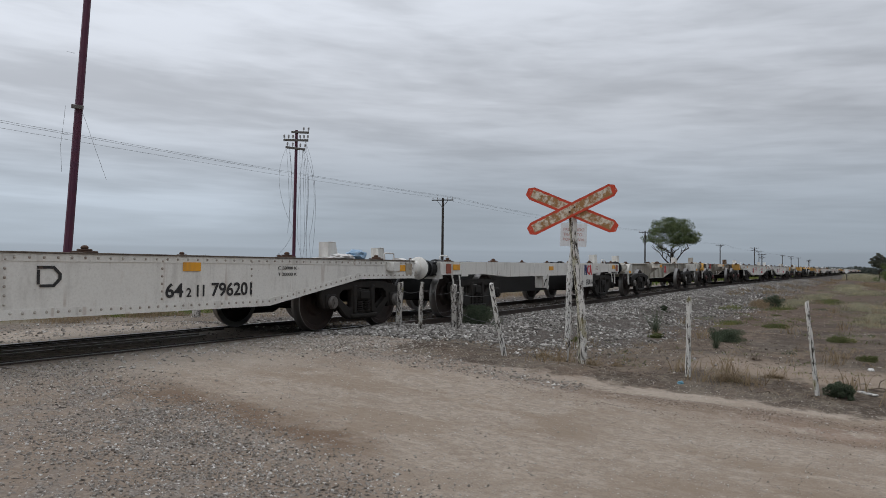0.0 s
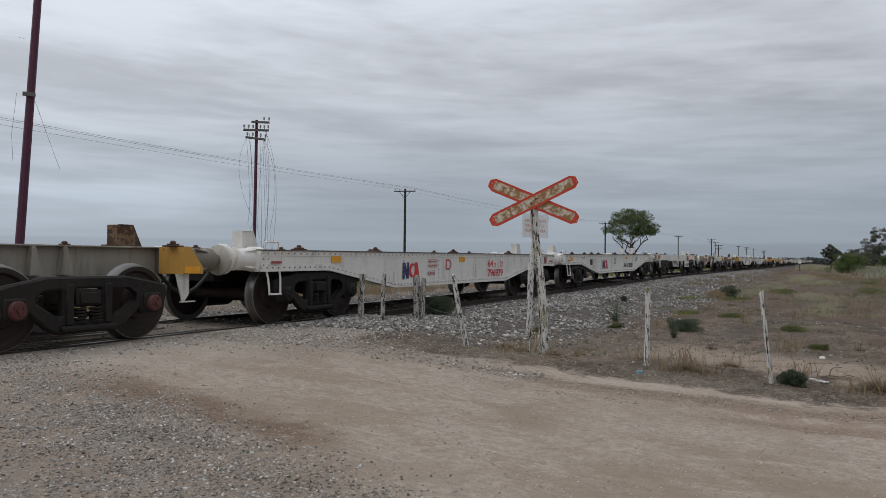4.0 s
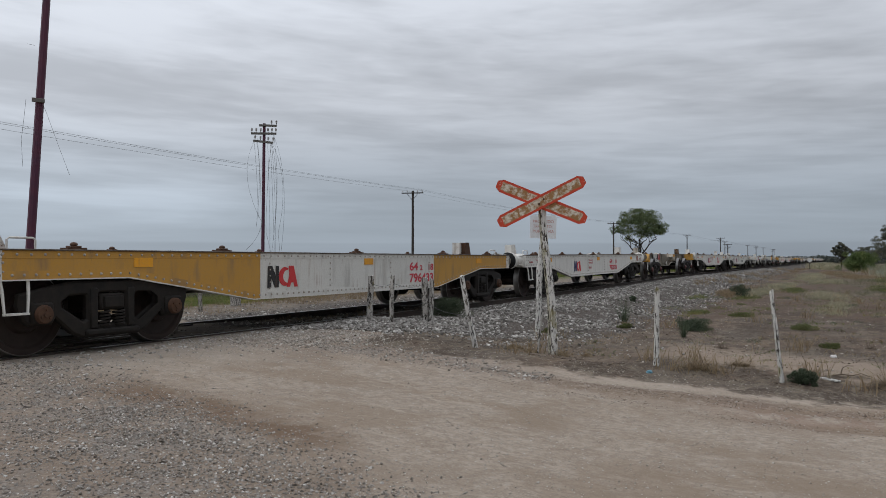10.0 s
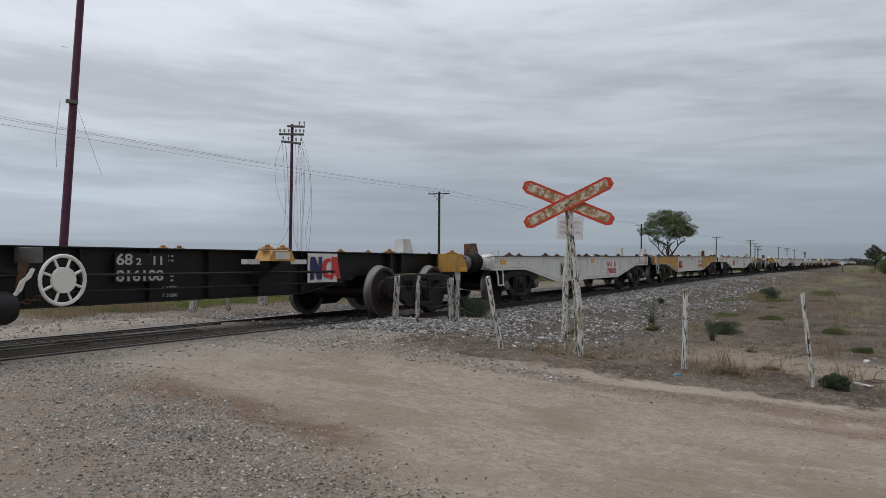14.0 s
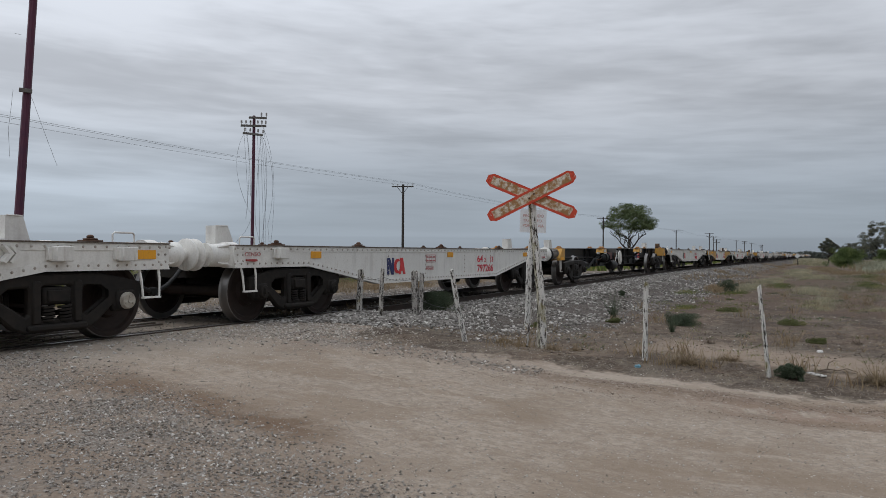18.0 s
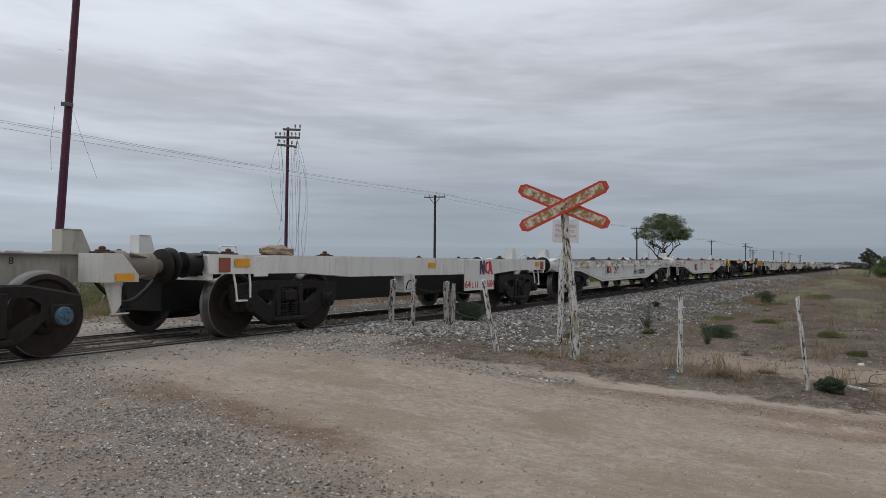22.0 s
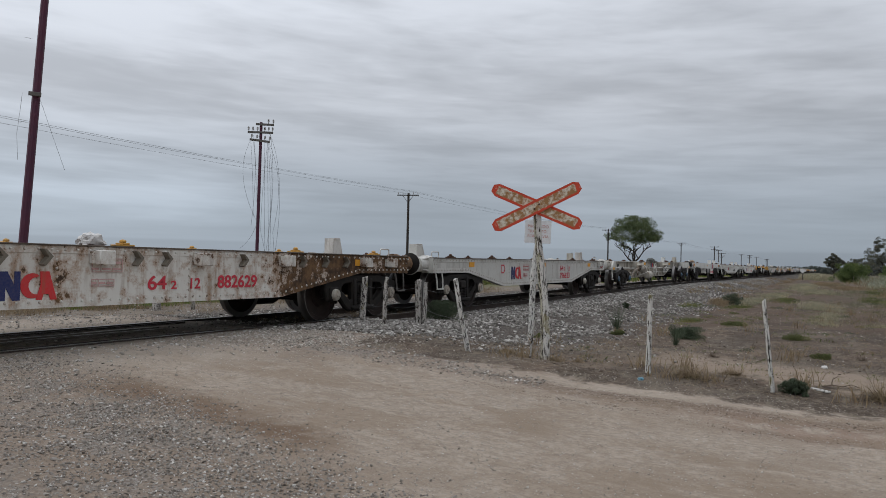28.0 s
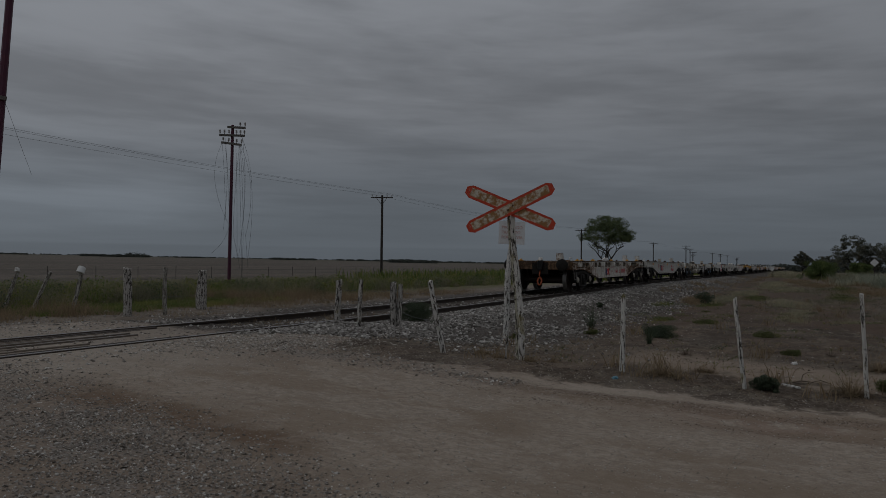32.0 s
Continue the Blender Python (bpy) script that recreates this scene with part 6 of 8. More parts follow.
def fence_post(key, x, y, height, r, lean_x=0.0, lean_y=0.0, mat=POST, label="leaning fence post with peeling whitewash"):
    z = float(earth(x, y))
    ob = tagged(new("fence_post", post_mesh(height, r, len(POSTS) * 3.7, False, mat)), label, "fence post", "fence posts at the crossing")
    ob.matrix_basis = pose(x, y, z, lean_y, lean_x, RNG.uniform(-8, 8))
    POSTS[key] = (ob.matrix_basis.copy(), height)


fence_post("a1", 10.95, 7.08, 0.72, 0.055, 2, 0, GREYPOST, "thick split grey timber post beside the track")
fence_post("a2", 10.75, 6.52, 0.80, 0.035, 3, 0, GREYPOST, "slim grey timber fence post")
fence_post("a3", 12.10, 6.64, 0.80, 0.06, 0, 0, GREYPOST, "stout cracked grey timber post")
fence_post("a3b", 12.17, 6.55, 0.78, 0.045, 1, 0, GREYPOST, "cracked grey timber post bound to its neighbour")
fence_post("a4", 9.75, 4.55, 1.02, 0.036, -3, -10)
fence_post("a5", 9.85, 2.075, 0.985, 0.032, 1, 0.5)
fence_post("a6", 9.60, 0.605, 1.05, 0.026, 0, -6)
fence_post("a7", 9.62, -0.65, 1.14, 0.024, 0, -3)
for key, x, y, h, r, lx in (("b1", 11.2, 15.87, 0.95, 0.042, 12.0), ("b2", 11.5, 15.40, 0.97, 0.042, 19.0), ("b3", 11.55, 14.15, 1.0, 0.043, 7.5), ("b5", 12.3, 12.27, 1.0, 0.045, 0)):
    fence_post(key, x, y, h, r, lx, 0.75 * lx, PALEPOST, "bleached grey timber fence post in dry grass")
for key, x, y, h, r in (("b4", 11.48, 12.49, 0.97, 0.085), ("b6", 14.27, 13.06, 0.92, 0.125)):
    fence_post(key, x, y, h, r, 0, 0, GREYPOST, "thick cracked grey timber corner post")


def fence_wire(keys, heights, sag=0.04):
    bm = bmesh.new()
    for a, b in zip(keys, keys[1:]):
        for h in heights:
            p = []
            for k in (a, b):
                m, hh = POSTS[k]
                p.append(m @ Vector((0, 0, h * hh)))
            tube(bm, [p[0].lerp(p[1], u) - Vector((0, 0, sag * math.sin(math.pi * u))) for u in (0, 0.25, 0.5, 0.75, 1)], 0.0035, 4)
    return tagged(new("fence_wire", mesh_of(bm, "fence_wire", WIRE)), "slack rusty fence wire strung between timber posts", "fence wire")


fence_wire(["a1", "a2", "a3", "a4"], (0.45, 0.85), 0.06)
fence_wire(["b4", "b5", "b6"], (0.4, 0.8), 0.03)


def crossing_sign():
    x, y = 9.705, 3.445
    z = float(earth(x, y))
    sign = tagged(new("crossing_sign"), "weathered red and white crossbuck on a peeling white post", "railway sign")
    sign.matrix_basis = pose(x, y, z, 0, 0, -67)
    me = post_mesh(2.08, 0.038, 31.0, False, POST)
    part("post", me, None, sign, rot=(0, -4.2, 0), at=(0.08, 0, 0))
    part("post", post_mesh(2.06, 0.030, 12.0, False, LICHEN), None, sign, "darker half of the post, yellow with lichen", rot=(0, -3.9, 0), at=(0.032, 0.03, 0))
    bm = bmesh.new()
    tube(bm, [(-0.16, 0.05, -0.2), (-0.13, 0.05, 0.2), (-0.09, 0.04, 0.55)], 0.016, 7, 0.012)
    part("stay", bm, GREYPOST, sign)
    L, h = 0.635, 0.088
    for a, dy in ((27.0, -0.085), (-22.3, -0.060)):
        bm = bmesh.new()
        prism(bm, [(-L, -0.045), (-L + 0.07, -h), (L - 0.07, -h), (L, -0.045), (L, 0.045), (L - 0.07, h), (-L + 0.07, h), (-L, 0.045)], -0.010, 0.010)
        part("board", bm, SIGNRED, sign, "rusted board with a red painted border", at=(-0.105, dy, 2.02), rot=(0, -a, 0))
    for bx in (-0.03, 0.03):
        bm = bmesh.new()
        lathe(bm, [(-0.105, 0.012), (-0.09, 0.014)], 8)
        part("bolt", bm, RUST, sign, at=(-0.105 + bx, 0, 2.02 + bx))


crossing_sign()


def notice():
    x, y = 13.0, 4.845
    z = float(earth(x, y))
    ob = tagged(new("warning_notice"), "faded white notice with red lettering on a grey post", "sign")
    ob.matrix_basis = pose(x, y, z, 0, 0, -68)
    part("post", post_mesh(1.98, 0.052, 77.0, False, POST), None, ob, rot=(0, 3.5, 0))
    plate = plate_mesh("plate", 0.465, 0.41, NOTICE)
    pl = part("plate", plate, None, ob, at=(0.11, -0.08, 1.895), rot=(0, 2, 0))
    for text, px, tz, wd in (("PROHIBIDO", -0.18, 0.072, 0.365), ("TRANSITO", -0.18, -0.017, 0.33), ("POR LA VIA", -0.18, -0.105, 0.375)):
        for me in characters(lettering(text, 0.05, FAINTRED, wd, 0.01), FAINTRED):
            part("character", me, None, pl, at=(px, -0.006, tz))


NOTICE = paint("faded_white_notice", (0.78, 0.78, 0.78), 0.06, 0.15)
FAINTRED = paint("faded_red_print", (0.55, 0.30, 0.25), 0.2, 0.1)
notice()


# ---- poles and wires ----
def insulator_mesh():
    bm = bmesh.new()
    lathe(bm, [(0, 0.012), (0.06, 0.012), (0.06, 0.035), (0.10, 0.04), (0.12, 0.03), (0.13, 0.042), (0.17, 0.036), (0.19, 0.015)], 8, "z")
    return mesh_of(bm, "insulator", GLASS)


def telegraph_pole(x, y, height, r, arms, lean=(0, 0), turn=0.0, mat=POLE, label="maroon steel telegraph pole with broken crossarms"):
    z = float(earth(x, y))
    ob = tagged(new("telegraph_pole"), label, "telegraph pole", "poles along the line")
    ob.matrix_basis = pose(x, y, z - 0.02, lean[1], lean[0], turn)
    bm = bmesh.new()
    tube(bm, [(0, 0, -0.3), (0, 0, height * 0.5), (0, 0, height)], r, 8, r * 0.8)
    part("pole", bm, mat, ob)
    for h, x0, x1, pins, tilt in arms:
        bm = bmesh.new()
        box(bm, x0, x1, -0.05 - r, 0.01 - r, -0.045, 0.045, 0.006)
        arm = part("crossarm", bm, GREYPOLE if mat is GREYPOLE else STEEL, ob, at=(0, 0, h), rot=(0, tilt, 0))
        for p in pins:
            part("insulator", cached("ins", insulator_mesh), None, arm, at=(p, -r - 0.02, 0.045))
        if mat is GREYPOLE and x1 - x0 > 1.5:
            for k in (-1, 1):
                bm = bmesh.new()
                tube(bm, [(k * 0.48, -r - 0.03, h - 0.03), (k * 0.04, -r - 0.02, h - 0.58)], 0.022, 5)
                part("arm_brace", bm, mat, ob)
    return ob


pole_b = telegraph_pole(25.1, 21.55, 6.97, 0.075, [(6.87, -0.22, 0.52, (0.30, 0.50), -1), (6.53, -0.54, 0.50, (-0.50, -0.32, -0.14, 0.16, 0.32, 0.48), -2), (6.18, -0.45, 0.38, (-0.38, -0.16, 0.16, 0.36), 4)], (0.4, 0), -48)
telegraph_pole(11.0, 16.25, 7.5, 0.10, [(4.75, -0.16, 0.10, (), 0)], (2.9, 0.5), -35, POLE, "leaning maroon steel pole without crossarms")
LINE = [(-8.0, 32.0), (56.7, 32.3), (119.0, 31.6), (186.0, 32.0), (252.0, 32.0), (318.0, 32.0), (384.0, 32.0), (450.0, 32.0)]
for px, py in LINE:
    telegraph_pole(px, py, 7.1, 0.12, [(6.9, -0.95, 0.95, (-0.85, -0.45, 0.45, 0.85), 0)], (0, 0), -75, GREYPOLE, "tall grey timber power pole with one crossarm")
for px, py, hh in ((197.0, 26.0, 6.7), (199.0, 24.6, 5.2), (298.0, 27.2, 6.4), (378.0, 27.4, 6.0)):
    telegraph_pole(px, py, hh, 0.12, [(hh - 0.15, -1.0, 1.0, (-0.9, 0.9), 0), (hh - 0.8, -0.8, 0.8, (-0.7, 0.7), 0)], (0, 0), -80, GREYPOLE, "distant dark timber pole with two crossarms")


def power_wires():
    for off in (-0.85, -0.45, 0.85):
        bm = bmesh.new()
        pts = []
        for (ax, ay), (bx, by) in zip(LINE, LINE[1:]):
            for u in np.linspace(0, 1, 13)[:-1]:
                pts.append((ax + (bx - ax) * u, ay + (by - ay) * u + off, 6.95 + (0.5 * (1 - u) if ax < 0 else 0) - 0.45 * 4 * u * (1 - u)))
        tube(bm, pts, 0.007, 4)
        tagged(new("power_wire", mesh_of(bm, "power_wire", WIRE)), "thin sagging overhead wire between timber poles", "overhead wire", "overhead wires")


power_wires()


def loose_wires():
    """Cut wires that hang in long loops from the broken crossarms."""
    m = pole_b.matrix_basis
    # start, widest point and end of each loop, across the arms and up the pole
    rows = [(-0.42, 6.15, -0.95, 4.7, -0.02, 2.75), (-0.40, 6.15, -0.22, 4.6, -0.20, 3.0), (-0.30, 6.15, -0.05, 4.9, -0.28, 2.6), (-0.02, 2.9, -0.12, 2.1, -0.72, 1.62), (-0.30, 6.4, -0.12, 5.2, -0.10, 3.6),
            (0.14, 6.15, 0.22, 4.2, 0.30, 1.2), (0.30, 6.15, 0.10, 4.4, 0.12, 2.4), (0.32, 6.15, 0.62, 4.4, 0.36, 1.5), (0.34, 6.15, 0.95, 4.5, 0.62, 2.4), (0.36, 6.5, 0.98, 4.8, 0.72, 1.35),
            (0.30, 6.15, 0.48, 3.8, 0.52, 0.9), (0.26, 6.15, 0.36, 3.4, 0.50, 0.6), (0.12, 2.4, 0.28, 1.6, 0.42, 1.0), (0.40, 6.5, 0.56, 4.6, 0.50, 2.8), (0.62, 2.4, 0.60, 1.6, 0.75, 1.0)]
    for i, (x0, z0, x1, z1, x2, z2) in enumerate(rows):
        bm = bmesh.new()
        pts = []
        for u in np.linspace(0, 1, 14):
            a = (1 - u) ** 2, 2 * u * (1 - u), u * u
            pts.append(m @ Vector((a[0] * x0 + a[1] * x1 * 1.15 + a[2] * x2, -0.1 + 0.05 * math.sin(9 * u + i), a[0] * z0 + a[1] * z1 + a[2] * z2)))
        tube(bm, pts, 0.0048, 4)
        tagged(new("loose_wire", mesh_of(bm, "loose_wire", WIRE)), "cut telegraph wire dangling from a broken crossarm", "wire", "dangling wires")


loose_wires()


def pole_scraps():
    """Ends of cut wire on the leaning pole by the crossing."""
    for pts in ([(11.13, 16.05, 4.75), (11.27, 15.98, 4.35), (11.45, 15.88, 3.75), (11.69, 15.74, 2.97)], [(10.92, 16.2, 4.62), (10.89, 16.2, 4.3), (10.82, 16.2, 3.7), (10.86, 16.2, 3.1)], [(11.0, 16.2, 4.0), (10.88, 16.2, 3.94)], [(11.05, 16.1, 5.85), (10.9, 16.15, 5.86)]):
        bm = bmesh.new()
        tube(bm, pts, 0.0032, 4)
        tagged(new("loose_wire", mesh_of(bm, "loose_wire", WIRE)), "cut end of wire dangling from the leaning pole", "wire", "dangling wires")


pole_scraps()


# ---- plants ----
def foliage(name, a, b, c):
    mat = bpy.data.materials.new(name)
    mat.use_nodes = True
    w = Net(mat.node_tree)
    r = w.n("ShaderNodeNewGeometry").outputs["Random Per Island"]
    col = w.mix(w.ramp(r, 0.0, 0.55), a, b)
    col = w.mix(w.ramp(r, 0.6, 1.0), col, c)
    lump = w.noise(w.n("ShaderNodeTexCoord").outputs["Object"], 0.75, 3, 0.6)
    col = w.mix(w.ramp(lump, 0.52, 0.66, 0, 0.55), col, tuple(min(1, v * k) for v, k in zip(c, (1.45, 1.3, 1.1))))
    col = w.mix(w.ramp(lump, 0.48, 0.34, 0, 0.6), col, tuple(v * 0.62 for v in a))
    bs = w.n("ShaderNodeBsdfPrincipled", {}, Roughness=0.7)
    bs.inputs["Specular IOR Level"].default_value = 0.25
    w.t.links.new(col, bs.inputs["Base Color"])
    tr = w.n("ShaderNodeBsdfTranslucent")
    w.t.links.new(col, tr.inputs[0])
    mx = w.n("ShaderNodeMixShader", {}, i0=0.4)
    w.t.links.new(bs.outputs[0], mx.inputs[1])
    w.t.links.new(tr.outputs[0], mx.inputs[2])
    out = w.n("ShaderNodeOutputMaterial")
    w.t.links.new(mx.outputs[0], out.inputs[0])
    return mat


LEAF = foliage("tree_leaves", (0.085, 0.118, 0.055), (0.13, 0.165, 0.08), (0.17, 0.195, 0.105))
SAGE = foliage("sage_leaves", (0.052, 0.072, 0.042), (0.08, 0.104, 0.062), (0.125, 0.14, 0.095))
DRY = foliage("dry_grass", (0.32, 0.245, 0.15), (0.26, 0.195, 0.12), (0.17, 0.125, 0.085))
PLUME = foliage("plumed_grass", (0.20, 0.185, 0.125), (0.15, 0.15, 0.085), (0.27, 0.25, 0.18))
LUSH = foliage("green_grass", (0.082, 0.125, 0.028), (0.135, 0.178, 0.046), (0.235, 0.22, 0.085))
# distance haze is put into the colours of these two far foliages
FARWOOD = foliage("far_woods", (0.055, 0.066, 0.058), (0.068, 0.078, 0.066), (0.085, 0.09, 0.075))
GUM = foliage("grey_green_leaves", (0.098, 0.104, 0.082), (0.135, 0.14, 0.108), (0.18, 0.18, 0.14))
WEED = foliage("olive_weeds", (0.088, 0.105, 0.036), (0.13, 0.148, 0.056), (0.195, 0.195, 0.085))
SILVER = foliage("grey_green_weeds", (0.25, 0.275, 0.205), (0.33, 0.35, 0.27), (0.41, 0.42, 0.33))
BRUSH = foliage("bright_shrub_leaves", (0.075, 0.112, 0.036), (0.12, 0.165, 0.055), (0.18, 0.215, 0.085))
BANK = foliage("pale_bank_grass", (0.25, 0.245, 0.16), (0.32, 0.30, 0.20), (0.40, 0.36, 0.26))


def leaves(centres, radii, per, size, rng, squash=0.8):
    """Many small bent leaves about each centre."""
    n = len(centres) * per
    c = np.repeat(np.asarray(centres), per, 0)
    r = np.repeat(np.asarray(radii), per)
    d = rng.normal(size=(n, 3))
    d /= np.linalg.norm(d, axis=1)[:, None]
    p = c + d * (r * rng.uniform(0.25, 1.0, n) ** 0.6)[:, None] * np.array([1, 1, squash])
    u = rng.normal(size=(n, 3))
    u /= np.linalg.norm(u, axis=1)[:, None]
    v = np.cross(u, rng.normal(size=(n, 3)))
    v /= np.linalg.norm(v, axis=1)[:, None] + 1e-9
    s = size * rng.uniform(0.6, 1.4, n)[:, None]
    verts = np.stack([p - u * s, p + v * s * 0.45, p + u * s, p - v * s * 0.45], 1).reshape(-1, 3)
    faces = np.arange(4 * n).reshape(-1, 4)
    return verts, faces


def blades(px, py, height, width, rng, lean=0.35):
    n = len(px)
    z = earth(px, py) - 0.01
    a = rng.uniform(0, 2 * np.pi, n)
    h = height * rng.uniform(0.5, 1.3, n)
    l = lean * h * rng.uniform(0.2, 1.5, n)
    b = rng.uniform(0, 2 * np.pi, n)
    wx, wy = np.cos(a) * width, np.sin(a) * width
    lx, ly = np.cos(b) * l, np.sin(b) * l
    base = np.stack([px, py, z], 1)
    o = np.stack([wx, wy, np.zeros(n)], 1)
    mid = base + np.stack([lx * 0.35, ly * 0.35, h * 0.6], 1)
    tip = base + np.stack([lx, ly, h], 1)
    verts = np.stack([base - o, base + o, mid + o * 0.7, mid - o * 0.7, tip], 1).reshape(-1, 3)
    k = np.arange(n)[:, None] * 5
    faces = [tuple(f) for f in (k + np.array([0, 1, 2, 3])).tolist()] + [tuple(f) for f in (k + np.array([3, 2, 4])).tolist()]
    return verts, faces


def tufts(cx, cy, per, spread, rng):
    px = np.repeat(cx, per) + rng.normal(0, spread, len(cx) * per)
    py = np.repeat(cy, per) + rng.normal(0, spread, len(cy) * per)
    return px, py


def stuff(name, label, verts, faces, mat, category):
    return tagged(new(name, from_arrays(name, verts, faces, [mat])), label, category, kind="stuff")


def grow_grass():
    g = np.random.default_rng(11)
    # tall belt beyond the line
    wide = np.repeat(g.uniform(0.12, 0.5, 620), 60)
    x, y = tufts(g.uniform(8, 60, 620), g.uniform(16.2, 25, 620), 60, wide, g)
    kind = np.repeat(g.uniform(size=620), 60)
    tall = np.repeat(g.uniform(0.3, 1.35, 620), 60)
    for lo, hi, mat, label, h in ((0.0, 0.38, LUSH, "tall rank green grass along the far fence", 0.44), (0.38, 0.6, LUSH, "shorter green grass along the far fence", 0.34), (0.6, 1.0, PLUME, "yellowing grass mixed into the far verge", 0.46)):
        k = (kind >= lo) & (kind < hi)
        stuff("tall_grass", label, *blades(x[k], y[k], h * tall[k], 0.007, g, 0.75), mat, "grass")
    x, y = tufts(g.uniform(10.5, 19, 420), g.uniform(13.6, 17.2, 420), 60, 0.17, g)
    stuff("green_grass", "low bright green grass behind the corner posts", *blades(x, y, 0.12, 0.0045, g, 1.1), LUSH, "grass")
    x, y = tufts(g.uniform(9, 30, 60), g.uniform(16.0, 21, 60), 120, 0.30, g)
    stuff("tall_grass", "pale feathery seed heads in the far verge", *blades(x, y, 0.62, 0.004, g, 0.9), PLUME, "grass")
    c = np.stack([g.uniform(9, 55, 150), g.uniform(15.5, 25, 150), g.uniform(0.0, 0.35, 150) - 0.1], 1)
    stuff("leafy_weeds", "leafy green weeds in the far verge", *leaves(c, g.uniform(0.25, 0.6, 150), 110, 0.05, g, 0.6), LUSH, "weeds")
    for mat, n, label in ((LUSH, 100, "rounded bright green weed clumps in the far verge"), (SAGE, 40, "rounded dark green weed clumps in the far verge"), (PLUME, 90, "rounded yellowing weed clumps in the far verge")):
        r = g.uniform(0.16, 0.5, n)
        c = np.stack([9.5 + 34 * g.uniform(size=n) ** 1.5, g.uniform(15.4, 22, n), -0.16 + 0.62 * r], 1)
        v, f = leaves(c, r, 420, 0.024, g, 0.85)
        stuff("weed_clumps", label, v, f, mat, "weeds")
    x, y = tufts(g.uniform(15, 30, 50), g.uniform(12.0, 13.9, 50), 70, 0.22, g)
    stuff("dry_grass", "golden dry grass behind the track", *blades(x, y, 0.24, 0.004, g, 1.0), DRY, "grass")
    x, y = tufts(g.uniform(8.5, 26, 36), g.uniform(12.9, 15.0, 36), 70, 0.20, g)
    stuff("dry_grass", "dry yellow grass at the foot of the far fence", *blades(x, y, 0.17, 0.004, g, 1.2), DRY, "grass")
    x, y = tufts(np.concatenate([g.normal(10.6, 0.9, 14), g.normal(17.6, 1.0, 22), g.normal(18.5, 1.0, 26), g.normal(20, 1.2, 16)]), np.concatenate([g.normal(13.9, 0.4, 14), g.normal(20.5, 0.8, 22), g.normal(15.8, 0.5, 26), g.normal(14.3, 0.3, 16)]), 80, 0.2, g)
    stuff("dry_grass", "straw-coloured grass clumps before the far fence", *blades(x, y, 0.32, 0.004, g, 0.9), DRY, "grass")
    x, y = tufts(g.uniform(50, 160, 700), g.uniform(13.5, 34, 700), 12, 0.5, g)
    stuff("tall_grass", "distant green grass belt beside the line", *blades(x, y, 0.8, 0.05, g), LUSH, "grass")
    x, y = tufts(g.uniform(9, 30, 130), g.uniform(11.4, 14.2, 130), 22, 0.10, g)
    stuff("dry_grass", "short dry grass on the far verge", *blades(x, y, 0.09, 0.004, g, 1.2), DRY, "grass")
    # scrub by the fence
    cx = np.concatenate([g.uniform(9.2, 10.6, 36), g.uniform(10, 30, 120), g.uniform(25, 90, 110)])
    cy = np.concatenate([g.uniform(-1.5, 4.0, 36), g.uniform(-8, 4.6, 120), g.uniform(-22, 4.0, 110)])
    x, y = tufts(cx[::5], cy[::5], 34, 0.10, g)
    k = g.uniform(size=len(x)) < 0.75
    stuff("dry_grass", "sparse straw tufts on the bare scrub", *blades(x[k], y[k], 0.22, 0.006, g, 0.7), DRY, "grass")
    px = 16 + 60 * g.uniform(size=26) ** 1.3
    py = 0.5 - (px * 0.16) * g.uniform(-0.15, 1.0, 26)
    cx, cy = tufts(px, py, 8, 0.8, g)
    x, y = tufts(cx, cy, 22, 0.14, g)
    stuff("green_grass", "patches of low green grass on the scrub", *blades(x, y, 0.07, 0.005, g, 1.3), WEED, "grass")
    cx, cy = tufts(24 + 60 * g.uniform(size=13), g.uniform(-9, 3.0, 13), 7, 0.9, g)
    x, y = tufts(cx, cy, 60, 0.18, g)
    stuff("grey_weeds", "wispy grey dead weeds on the scrub", *blades(x, y, 0.22, 0.004, g, 1.2), PLUME, "weeds")
    x, y = tufts(g.uniform(62, 108, 120), g.uniform(-16, -3.5, 120), 60, 0.7, g)
    stuff("grey_weeds", "bank of pale grey-green weeds", *blades(x, y, np.repeat(g.uniform(0.3, 1.0, 120), 60), 0.018, g, 0.9), SILVER, "weeds")
    x, y = tufts(g.uniform(57, 64, 12), g.uniform(-5.3, -4.2, 12), 60, 0.3, g)
    stuff("grey_weeds", "pale weeds at the foot of a trackside sign", *blades(x, y, 0.9, 0.012, g, 0.9), SILVER, "weeds")
    x, y = tufts(g.uniform(46, 90, 90), g.uniform(-14, -2.5, 90), 60, 0.5, g)
    stuff("dry_grass", "low bank of pinkish dry grass", *blades(x, y, np.repeat(g.uniform(0.15, 0.45, 90), 60), 0.010, g, 0.9), DRY, "grass")
    x, y = tufts(g.uniform(70, 112, 80), g.uniform(-16, -3.0, 80), 60, 0.7, g)
    stuff("green_grass", "rank green weeds in the plumed bank", *blades(x, y, np.repeat(g.uniform(0.4, 1.1, 80), 60), 0.012, g, 0.9), PLUME, "grass")
